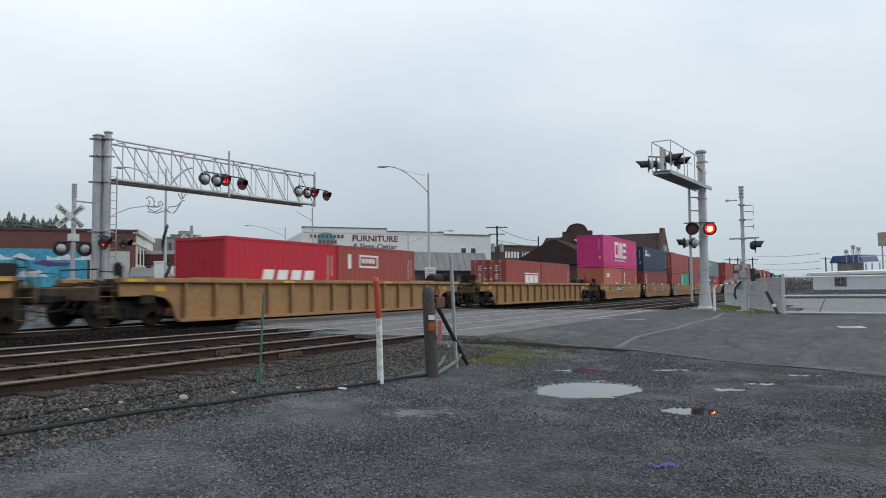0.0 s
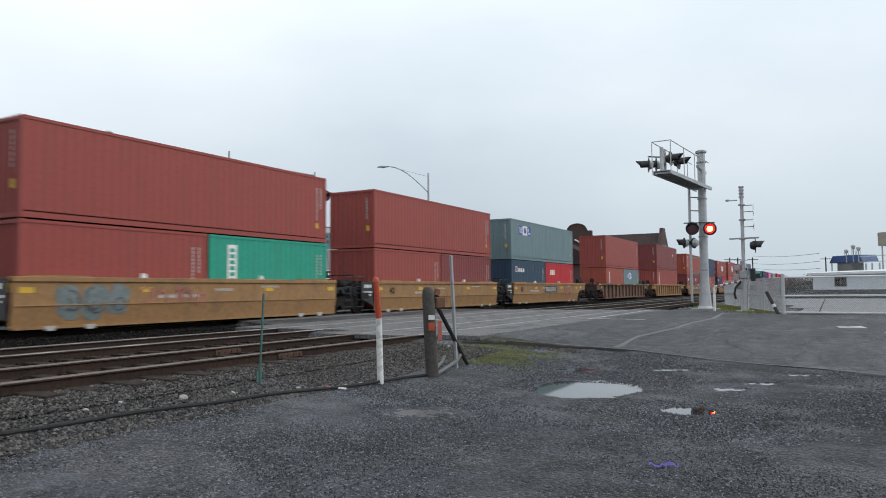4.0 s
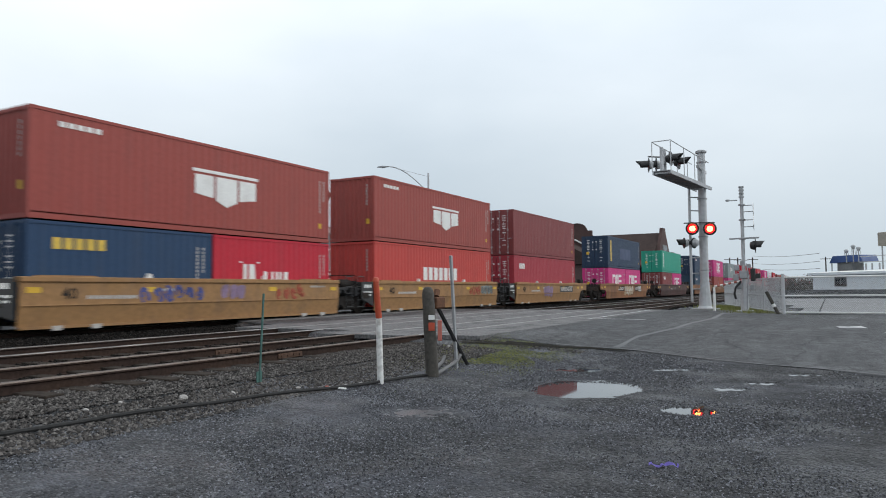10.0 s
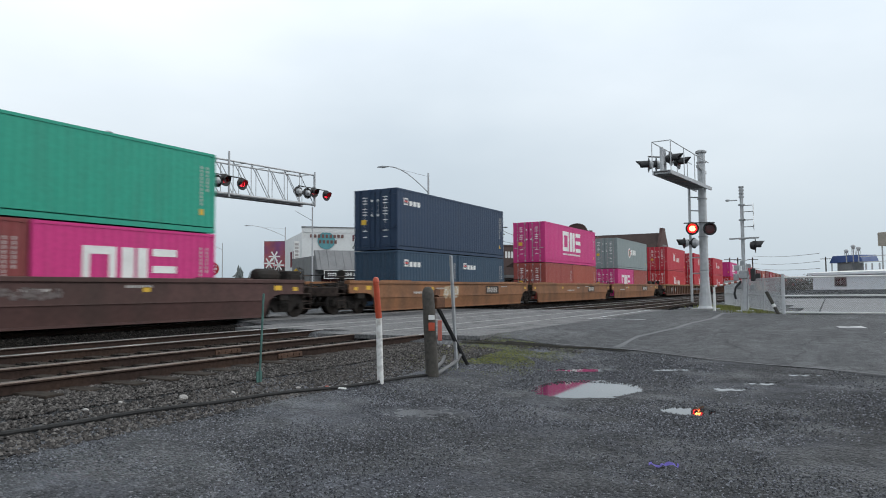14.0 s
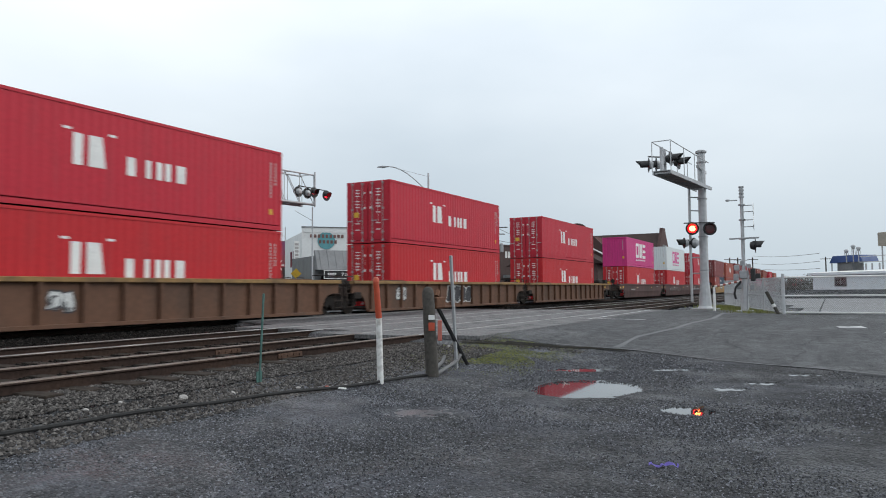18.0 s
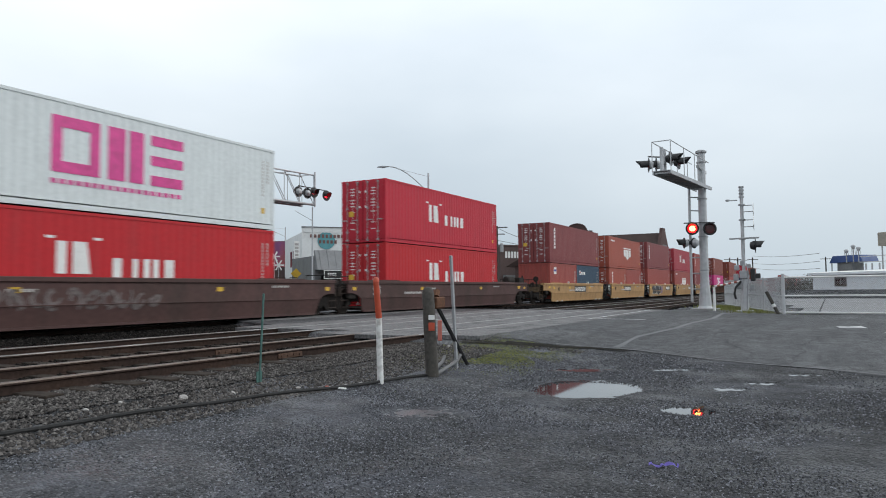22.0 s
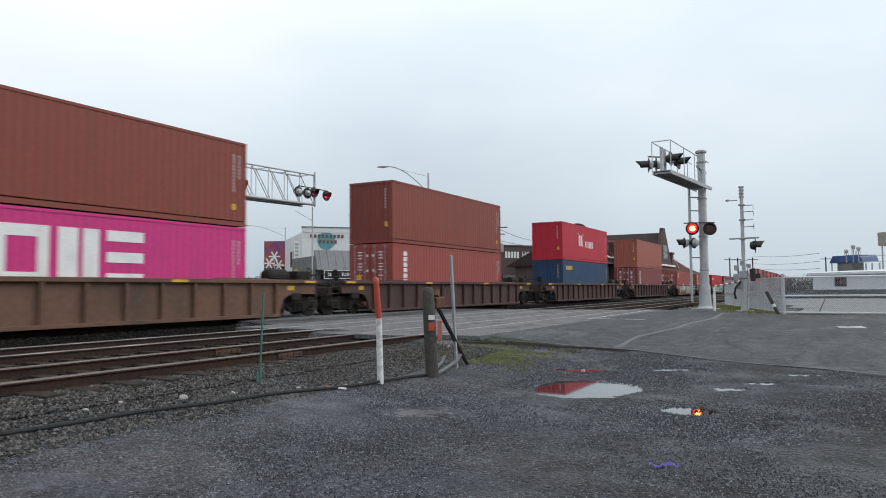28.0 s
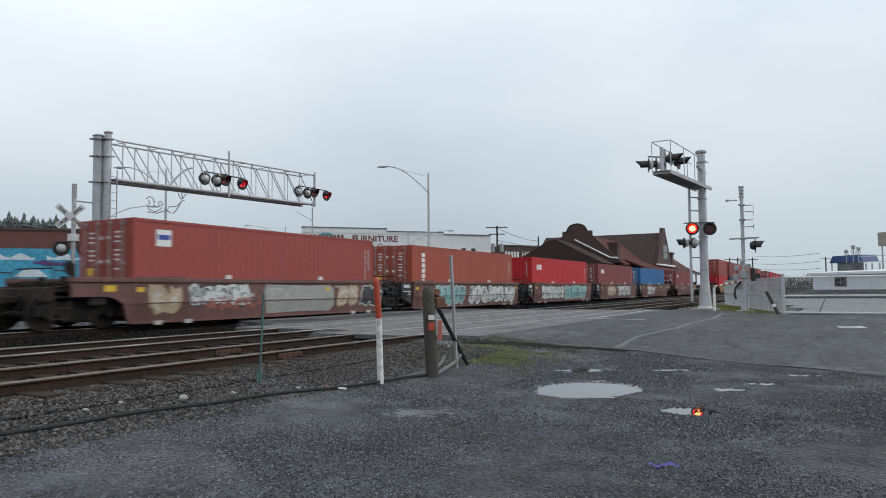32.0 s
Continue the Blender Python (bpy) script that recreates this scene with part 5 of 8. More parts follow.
    for z0, z1, out in ((5.6, 5.95, 0.25), (4.75, 4.9, 0.16), (2.75, 2.95, 0.2)):
        part("cornice", side_of((w - 0.2, w + out, -0.05, 11.6, z0, z1)), M_CREAM, t)
    for i in range(5):
        y0 = 0.9 + i * 2.1
        s = part("side_window", side_of((w + 0.04, w + 0.09, y0, y0 + 1.0, 3.2, 4.6)), M_GLASS, t)
        part("sill", side_of((w + 0.05, w + 0.15, y0 - 0.08, y0 + 1.08, 3.1, 3.2)), M_WHITE, s)
    part("shop_front", side_of((w + 0.04, w + 0.1, 0.6, 11.0, 0.5, 2.6)), M_GLASS, t)
    mu = part("mural", B(lambda bm: box(bm, 0.2, w - 3.4, -0.05, 0.0, 0.4, 4.35)), M_MURALBLUE, t, "painted sea scene")

    def wave_band(bm, x0, x1, z, h, ph, k=24):
        top = [(x0 + (x1 - x0) * i / k, z + h * (0.5 + 0.5 * math.sin(ph + i * 0.9)) + 0.1) for i in range(k + 1)]
        prism(bm, [(x0, z - 0.05)] + [(x1, z - 0.05)] + top[::-1], -0.075, -0.052)
    part("painted_wave", B(lambda bm: [wave_band(bm, x0, x0 + 3.2, 3.55, 0.35, x0, 14) for x0 in (0.8, 5.2, 9.2)]), M_MURALWHITE, mu)
    part("painted_wave", B(lambda bm: [prism(bm, [(x0, 2.2), (x0 + 2.4, 2.2), (x0 + 1.7, 2.75), (x0 + 0.8, 2.8)], -0.08, -0.052) for x0 in (2.2, 7.0)]), M_MURALWHITE, mu)
    part("painted_shore", B(lambda bm: wave_band(bm, 0.2, w - 3.4, 0.45, 1.5, 0.5)), M_MURALGREEN, mu)
    part("painted_reef", B(lambda bm: wave_band(bm, w - 7.4, w - 3.6, 0.5, 1.7, 2.0, 10)), M_MURALTEAL, mu)
    for x0 in (8.2, 1.0):
        part("painted_fin", B(lambda bm: prism(bm, [(x0, 3.3), (x0 + 1.1, 3.05), (x0 + 2.3, 3.1), (x0 + 3.0, 3.3), (x0 + 1.6, 3.32), (x0 + 0.8, 3.5)], -0.085, -0.052)), M_MURALDARK, mu)
    part("poster_wall", B(lambda bm: box(bm, w - 3.2, w - 0.4, -0.09, -0.01, 0.4, 4.2)), M_CREAM, t)
    part("awning", B(lambda bm: prism(bm, [(-1.6, 2.2), (0, 2.9), (0, 2.7), (-1.6, 2.1)], w - 0.3, w + 5, "yz")), M_GREYWALL, t)
    # shops along the far street
    t, w = block("corner_shop", (41.3, 52.9), (43.2, 50.2), 6, 4.6, M_CREAM, "small cream shop with a red striped front", "building")
    part("red_band", B(lambda bm: [box(bm, 0.15 + i * 0.3, 0.3 + i * 0.3, -0.05, 0.0, 1.8, 3.2) for i in range(4)]), M_SIGNRED, t)
    part("red_roof", B(lambda bm: prism(bm, [(-0.6, 3.4), (0.2, 4.6), (0.6, 4.6), (0.6, 3.4)], 0.6, w, "yz")), M_REDSHINGLE, t)
    part("sign_board", B(lambda bm: box(bm, 1.5, 3.2, -0.7, -0.55, 2.3, 3.2)), M_WHITE, t)
    window(t, 1.9, 0.4, 2.2, 1.6, 0.0)
    t, w = block("stepped_building", (61.1, 72.7), (64.4, 69.8), 9, 7.9, M_CONCRETEWALL, "tall grey stepped building far down the street", "building")
    part("upper_storey", B(lambda bm: (box(bm, 0.5, w - 0.3, 0.1, 8, 7.9, 8.2), box(bm, 1.4, 3.2, 0.2, 8, 8.2, 8.7))), M_CONCRETEWALL, t)
    part("side_wing", B(lambda bm: (box(bm, -2.1, -0.05, 0.6, 8, -0.2, 7.4), box(bm, -1.5, -0.6, 0.8, 2.0, 7.4, 7.75))), M_TAN, t)
    part("parapet", B(lambda bm: (box(bm, -0.05, w + 0.05, -0.06, 0.0, 7.7, 7.92), box(bm, 0.45, w - 0.25, 0.02, 0.1, 8.08, 8.23))), M_GREYWALL, t)
    for i in range(4):
        for z in (2.4, 4.6, 6.2):
            window(t, 0.45 + i * 1.0, z, 0.5, 1.05, 0.0, M_CONCRETEWALL)
    t, w = block("painted_building", (71.9, 66.5), (74.7, 61.6), 9, 7.7, M_DBRICK, "brick building with a sunset painted across its wall", "building")
    part("mural", B(lambda bm: box(bm, 0.05, w, -0.06, 0.0, 4.2, 7.65)), M_SUNSET, t, "painted sunset colours")
    t, w = block("far_row", (96.0, 110.0), (112.0, 100.0), 20, 3.4, M_TAN, "row of low tan buildings far down the street", "building")
    for i in range(5):
        window(t, 2 + i * 3.6, 1.0, 2.2, 1.8, 0.0)
    # brick building with roof lettering
    t, w = block("brick_building", (109.8, 48.8), (126.0, 39.5), 14, 8.3, M_DBRICK, "dark brick building with white lettering under its cornice", "building")
    part("coping", B(lambda bm: box(bm, -0.1, w + 0.1, -0.1, 0.4, 8.3, 8.55)), M_DBRICK, t)
    part("name_bars", B(lambda bm: [prism(bm, o, -0.03, -0.002) for o in strokes(1.0, 4.1, 6.3, 7.4, 5, 0.72)]), M_LETTER, t, "white sign bars")
    add_text(t, "HOME", 1.55, M_LETTER, 6.3, -0.03, 6.85, bold=0.02, stretch=0.78)
    part("sign_line", B(lambda bm: box(bm, 9.0, 9.1, -0.03, 0, 3, 3.1)), M_LETTER, t)
    part("awning", B(lambda bm: box(bm, 0.5, 9, -0.8, 0, 2.9, 3.4)), M_GREYWALL, t)
    for i in range(4):
        window(t, 1.5 + i * 2.2, 0.6, 1.7, 2.0, 0.0, M_GREYWALL)


def build_depot():
    t = thing("railway_depot", pose(0, 0, 0), "dark brick railway depot with a curved gable and tiled roofs", "building")
    gy = 30.6
    part("wall", B(lambda bm: box(bm, 95.4, 150, gy - 5.6, gy + 5.6, -0.2, 5.0)), M_DEPOT, t)
    # curved gable end towards the street
    o = [(-6.2, 4.4), (-2.1, 8.35), (-2.1, 8.95), (-1.55, 8.95)]
    o += [(-1.4 * math.cos(a), 8.95 + 0.95 * math.sin(a)) for a in [i * math.pi / 10 for i in range(11)]]
    o += [(1.55, 8.95), (2.1, 8.95), (2.1, 8.35), (6.2, 4.4)]
    part("gable", B(lambda bm: prism(bm, [(gy + y, z) for y, z in o], 95.0, 95.4, "yz")), M_DEPOT, t, "curved dark brick gable")
    part("coping", B(lambda bm: tube(bm, [(94.98, gy + y, z + 0.05) for y, z in o[3:16]], 0.09, 6)), M_DBRICK, t)
    part("roof", B(lambda bm: prism(bm, [(gy - 6.3, 4.3), (gy, 8.7), (gy + 6.3, 4.3), (gy + 6.3, 4.1), (gy - 6.3, 4.1)], 95.4, 150, "yz")), M_REDSHINGLE, t, "red tiled main roof")
    part("rake_trim", B(lambda bm: tube(bm, [(94.9, gy + 0.3, 7.75), (94.9, gy - 4.6, 5.15), (94.9, gy - 5.6, 5.1)], 0.12, 6)), M_WHITE, t, "white coping")
    # lower hipped roof in front of the gable
    part("front_roof", B(lambda bm: [prism(bm, [(gy - 5.4, 4.2), (gy + 0.9, 7.45), (gy + 1.8, 7.45), (gy + 8.2, 4.0)], 89.0, 94.9, "yz")]), M_SHINGLE, t, "dark hipped front roof")
    part("front_wall", B(lambda bm: box(bm, 89.5, 94.9, gy - 4.4, gy + 7.0, -0.2, 4.1)), M_DBRICK, t)
    # cross wing with a gable to the tracks
    xc = 119.0
    o = [(-6.0, 4.6), (-1.3, 10.0), (-0.9, 10.75), (0.9, 10.75), (1.3, 10.0), (6.0, 4.6)]
    part("wing_gable", B(lambda bm: prism(bm, [(xc + x, z) for x, z in o], 23.6, 24.1)), M_DEPOT, t, "pointed brick gable")
    part("wing_roof", B(lambda bm: prism(bm, [(xc - 9.0, 4.3), (xc, 10.0), (xc + 9.0, 4.3)], 24.1, 44, "xz")), M_SHINGLE, t, "dark wing roof")
    part("wing_wall", B(lambda bm: box(bm, xc - 5.5, xc + 5.5, 24.0, 30, -0.2, 4.6)), M_DEPOT, t)
    w = part("window", B(lambda bm: box(bm, xc - 1.5, xc + 1.9, 23.52, 23.62, 5.6, 8.0)), M_GREYWALL, t)
    for i in range(3):
        for j in range(2):
            part("pane", B(lambda bm: box(bm, xc - 1.3 + i * 1.1, xc - 0.45 + i * 1.1, 23.49, 23.53, 5.8 + j * 1.1, 6.65 + j * 1.1)), M_GLASS, w)
    part("sill_trim", B(lambda bm: box(bm, xc - 6.5, xc + 6.5, 23.1, 23.6, 4.5, 4.75)), M_WHITE, t, "white sill band")
    part("rake_trim", B(lambda bm: tube(bm, [(xc + 7.0, 23.5, 6.0), (xc + 12.0, 23.5, 4.2)], 0.14, 6)), M_WHITE, t, "white coping")
    part("eaves_roof", B(lambda bm: prism(bm, [(21.7, 3.6), (25.0, 5.0), (25.0, 4.7), (21.7, 3.4)], 99, 146, "yz")), M_REDSHINGLE, t, "platform roof")
    for x, y, z in ((96.5, 25.8, 6.9), (130.0, 25.0, 6.9)):
        part("chimney", B(lambda bm: (box(bm, x - 0.8, x + 0.8, y - 0.6, y + 0.6, 4.2, z), box(bm, x - 0.95, x + 0.95, y - 0.75, y + 0.75, z, z + 0.35))), M_DEPOT, t)
    for i in range(7):
        x = 101 + i * 6.5
        part("platform_post", B(lambda bm: box(bm, x - 0.12, x + 0.12, 22.0, 22.24, -0.1, 3.6)), M_WHITE, t)
    for i in range(5):
        part("door", B(lambda bm: box(bm, 98 + i * 7.5, 99.6 + i * 7.5, gy - 5.7, gy - 5.6, 0, 2.6)), M_GLASS, t)


M_DEPOT = mat("sooty_brick", (0.075, 0.042, 0.038), 0.9, 0, 0.2, 12, 0.004, 40, dirt=(0.05, 0.032, 0.03))


def street_lamp(x, y, h, ax, ay, reach, extra="", rise=1.5):
    t = thing("street_lamp", pose(x, y, 0), "tall galvanised street lamp with a curved arm" + extra, "street lamp", "street lamps")
    part("pole", B(lambda bm: tube(bm, [(0, 0, 0), (0, 0, h)], 0.11, 10, 0.06)), M_GALV, t, smooth=True)
    part("base", B(lambda bm: lathe(bm, [(0.25, 0), (0.25, 0.3), (0.14, 0.6), (0.1, 0.6)], Matrix.Identity(4), 12)), M_GALV, t)
    d = Vector((ax, ay)).normalized() * reach
    pts = [(d.x * f, d.y * f, h - 1.35 + rise * math.sin(f * math.pi / 2)) for f in [i / 10 for i in range(11)]]
    part("arm", B(lambda bm: tube(bm, pts, 0.04, 6)), M_GALV, t)
    part("stay", B(lambda bm: tube(bm, [(0, 0, h - 0.25), (pts[7][0], pts[7][1], pts[7][2])], 0.012, 4)), M_GALV, t)
    part("luminaire", B(lambda bm: prism(bm, [(0, 0), (0.5, 0.05), (0.85, -0.02), (0.5, -0.08)], -0.12, 0.12)), M_STEEL, t).matrix_local = Matrix.Translation((d.x * 0.95, d.y * 0.95, h - 1.36 + rise)) @ Matrix.Rotation(math.atan2(d.y, d.x), 4, "Z")
    return t


def build_street():
    l = street_lamp(41.5, 23.7, 8.9, -0.42, 0.9, 2.8, "", 1.85)
    part("sign_plate", B(lambda bm: box(bm, -0.36, 0.36, -0.03, -0.01, 1.75, 2.5)), M_WHITE, l, "white street notice").matrix_local = face_pose(-0.1, -0.15, 0, -0.87, -0.49)
    part("notice_bars", B(lambda bm: [box(bm, -0.27, 0.27, -0.045, -0.03, 1.9 + i * 0.13, 1.96 + i * 0.13) for i in range(4)]), M_GREYLET, l).matrix_local = face_pose(-0.1, -0.15, 0, -0.87, -0.49)
    street_lamp(63.9, 39.0, 7.2, 0.75, -0.66, 4.6)
    street_lamp(76.9, 67.2, 10.0, -0.7, 0.7, 5.0)
    street_lamp(95, 98, 10.0, -0.7, 0.7, 4.0)
    street_lamp(118, 128, 10.0, -0.7, 0.7, 4.0)
    street_lamp(142, 158, 10.0, -0.7, 0.7, 4.0)
    t = thing("utility_pole", pose(48.7, 39.5, 0), "slim grey steel pole with a short brace near its top", "pole")
    part("pole", B(lambda bm: tube(bm, [(0, 0, 0), (0, 0, 8.3)], 0.075, 8, 0.06)), M_GALV, t)
    part("brace", B(lambda bm: tube(bm, [(0, 0, 7.1), (-0.75, 1.35, 8.0)], 0.03, 6)), M_GALV, t)
    # lamp column with the wire figures of a sleigh team
    t = street_lamp(30.1, 35.9, 8.6, -0.45, 0.9, 2.6)
    part("second_arm", B(lambda bm: tube(bm, [(0.35 * f, -0.95 * f * 2.0, 7.25 + 1.3 * math.sin(f * 1.57)) for f in [i / 8 for i in range(9)]], 0.04, 6)), M_GALV, t)
    f = face_pose(0, 0, 0, -0.64, -0.77)

    def wire(name, pts, r=0.034):
        part(name, B(lambda bm: tube(bm, pts, r, 5)), M_FIGURE, t, "wire figure").matrix_local = f
    for name, pts in (("sleigh_figure", [(-1.12, 6.68), (-0.95, 6.84), (-0.74, 6.76), (-0.66, 6.5)]), ("sleigh_figure", [(-1.14, 6.3), (-0.86, 6.2), (-0.43, 6.2)]),
                      ("sleigh_figure", [(-0.98, 6.62), (-0.9, 6.42), (-1.02, 6.24)]), ("sleigh_figure", [(-0.62, 6.55), (-0.7, 6.38), (-0.6, 6.24)]),
                      ("sleigh_figure", [(-1.08, 6.34), (-0.95, 6.06), (-0.6, 5.9), (-0.27, 6.1), (-0.16, 6.4), (-0.29, 6.58), (-0.44, 6.48), (-0.4, 6.32), (-0.28, 6.36)]),
                      ("sleigh_figure", [(-1.05, 5.9), (-0.5, 5.82), (-0.1, 5.98)]),
                      ("reindeer_figure", [(0.42, 5.82), (0.6, 6.04), (0.82, 6.4), (0.92, 6.64), (1.1, 6.68)]), ("reindeer_figure", [(0.2, 6.24), (0.6, 6.28), (0.82, 6.5)]),
                      ("reindeer_figure", [(0.2, 6.24), (0.08, 6.0), (0.26, 5.84)]), ("reindeer_figure", [(0.92, 6.72), (0.76, 6.96), (0.72, 7.1)]),
                      ("reindeer_figure", [(0.96, 6.76), (0.92, 7.16)]), ("reindeer_figure", [(1.0, 6.8), (1.14, 7.08), (1.3, 7.06)])):
        wire(name, [(x, -0.1, z) for x, z in pts], 0.031)
    wire("reindeer_figure", [(-0.12, -0.1, 6.1), (0.42, -0.1, 5.86)], 0.012)
    t = thing("lamp_standard", pose(26.6, 37.0, 0), "slim grey lamp standard with a long curved arm", "street lamp", "street lamps")
    part("pole", B(lambda bm: tube(bm, [(0, 0, 0), (0, 0, 6.0)], 0.07, 8)), M_GALV, t)
    part("arm", B(lambda bm: tube(bm, [(0.0, 0.0, 5.0), (0.6, -0.25, 5.6), (1.4, -0.5, 6.0), (2.3, -0.8, 6.2), (3.2, -1.0, 6.25)], 0.035, 6)), M_GALV, t)
    c = thing("street_cabinet", face_pose(27.25, 33.0, 0, -0.64, -0.77), "tall white painted steel cabinet beside the street", "cabinet")
    part("body", B(lambda bm: box(bm, -0.25, 0.25, -0.2, 0.25, 0.1, 2.62, 0.02)), M_WHITE, c)
    part("cap", B(lambda bm: box(bm, -0.28, 0.28, -0.25, 0.3, 2.62, 2.7, 0.015)), M_WHITE, c)
    part("plinth", B(lambda bm: box(bm, -0.28, 0.28, -0.24, 0.29, 0.0, 0.1)), M_GREYWALL, c)
    d = part("door", B(lambda bm: box(bm, -0.21, 0.21, -0.215, -0.2, 0.2, 2.5, 0.006)), M_WHITE, c)
    part("handle", B(lambda bm: box(bm, 0.13, 0.16, -0.235, -0.213, 1.2, 1.4)), M_BLACK, d)
    s = thing("road_sign", face_pose(28.5, 33.0, 0, -0.64, -0.77), "round pale back of a road sign on a thin post", "road sign")
    part("post", B(lambda bm: tube(bm, [(0, 0.04, 0), (0, 0.04, 2.55)], 0.03, 8)), M_STEEL, s)
    part("disc", B(lambda bm: lathe(bm, [(0.33, 0), (0.33, 0.008), (0.02, 0.008)], Matrix.Translation((0, 0, 2.2)) @ Matrix.Rotation(radians(90), 4, "X"), 24)), M_WHITE, s)
    # evergreen garland wound up the figure's column
    g = thing("garland", pose(30.1, 35.9, 0), "dark evergreen garland wound round a lamp column", "garland")

    def garland(bm):
        rng = random.Random(2)
        for i in range(420):
            z = 0.6 + i * 0.0108
            a = z * 2.2
            q = 0.12 + 0.16 * max(0.0, 1 - abs(z - 2.6) / 1.1) + rng.uniform(-0.02, 0.05)
            c = Vector((q * math.cos(a), q * math.sin(a), z))
            bmesh.ops.create_cone(bm, segments=4, radius1=0.05, radius2=0.0, depth=0.16, matrix=Matrix.Translation(c) @ Euler((rng.uniform(0, 6), rng.uniform(0, 6), 0)).to_matrix().to_4x4())
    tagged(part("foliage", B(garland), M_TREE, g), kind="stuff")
    # snowflake figures on a far lamp post
    for x, y, z in ((58.0, 52.2, 4.7), (57.4, 52.4, 3.95), (58.8, 52.3, 3.8)):
        t = thing("snowflake_figure", face_pose(x, y, 0, -0.7, -0.7), "white snowflake decoration on a slim post", "decoration", "snowflake decorations")
        part("post", B(lambda bm: tube(bm, [(0, 0.05, 0), (0, 0.05, z)], 0.04, 6)), M_GALV, t)
        for k in range(3):
            part("spoke", B(lambda bm: box(bm, -0.6, 0.6, -0.04, 0.0, -0.07, 0.07)), M_WHITE, t).matrix_local = Matrix.Translation((0, 0, z)) @ Matrix.Rotation(radians(60 * k), 4, "Y")
    # yellow diamond sign
    t = thing("warning_sign", face_pose(56.0, 47.5, 0, -0.7, -0.7), "yellow diamond warning sign on a post", "road sign")
    part("post", B(lambda bm: tube(bm, [(0, 0.05, 0), (0, 0.05, 3.1)], 0.03, 6)), M_GALV, t)
    part("plate", B(lambda bm: box(bm, -0.38, 0.38, -0.01, 0.01, -0.38, 0.38)), M_YELLOW, t).matrix_local = Matrix.Translation((0, 0, 2.75)) @ Matrix.Rotation(radians(45), 4, "Y")
    # utility poles and wires
    M_POLE = M_CREOSOTE
    poles = [(82.1, 36.9, 9.0, 2.4, True), (103.4, 39.5, 9.1, 0.0, False), (112.0, 41.0, 8.2, 0.0, False)]
    for x, y, h, w, cans in poles:
        t = thing("utility_pole", face_pose(x, y, 0, -0.9, -0.4), "timber utility pole with crossarms and transformers" if cans else "plain timber utility pole", "utility pole", "utility poles")
        part("pole", B(lambda bm: tube(bm, [(0, 0, 0), (0, 0, h)], 0.15, 8, 0.11)), M_POLE, t)
        if w:
            for z, ww in ((h - 0.25, w * 1.1), (h - 1.1, w * 0.8)):
                part("crossarm", B(lambda bm: box(bm, -ww / 2 - 0.1, ww / 2, -0.2, -0.08, z, z + 0.12)), M_POLE, t)
            for xx in (-0.55, 0.55):
                part("transformer", B(lambda bm: lathe(bm, [(0.22, h - 3.3), (0.24, h - 3.2), (0.24, h - 2.3), (0.1, h - 2.15)], Matrix.Translation((xx, -0.1, 0)), 10)), M_STEEL, t)
    far_poles = [(192.7, 22.2), (195.5, 17.1), (193.7, 20.4), (204.4, 0.8)]
    for x, y in far_poles:
        t = thing("utility_pole", pose(x, y, 0, 0, 0, 20), "distant timber utility pole with crossarm", "utility pole", "utility poles")
        h = 8.5
        part("pole", B(lambda bm: tube(bm, [(0, 0, 0), (0, 0, h)], 0.16, 6)), M_POLE, t)
        part("crossarm", B(lambda bm: box(bm, -0.08, 0.08, -1.3, 1.3, h - 0.6, h - 0.45)), M_POLE, t)
    wires = [((195.5, 17.1, 8.9), (112, 1.2, 5.6)), ((195.5, 17.1, 7.0), (112, 1.2, 4.5)), ((195.5, 17.1, 5.8), (112, 1.2, 3.5)), ((192.7, 22.2, 8.1), (195.5, 17.1, 8.0)),
             ((82.1, 36.9, 8.8), (103.4, 39.5, 8.4)), ((82.1, 36.9, 7.2), (126, 40.5, 8.0))]
    for p, q in wires:
        p, q = Vector(p), Vector(q)
        t = thing("overhead_wire", pose(*p), "thin dark overhead wire sagging between poles", "wire", "overhead wires")
        part("wire", B(lambda bm: tube(bm, [(q - p) * f - Vector((0, 0, 1.4 * f * (1 - f))) for f in [i / 12 for i in range(13)]], 0.03, 4)), M_BLACK, t)


M_FIGURE = mat("painted_wire", (0.22, 0.22, 0.21), 0.6, 0, 0.1, 8)
M_CARWHITE = mat("white_car_paint", (0.72, 0.73, 0.74), 0.25, 0, 0.03, 6)
M_CARSILVER = mat("silver_car_paint", (0.4, 0.41, 0.42), 0.3, 0.4, 0.03, 6)
M_TYRE = mat("tyre_rubber", (0.02, 0.02, 0.02), 0.85, 0, 0.2, 20)


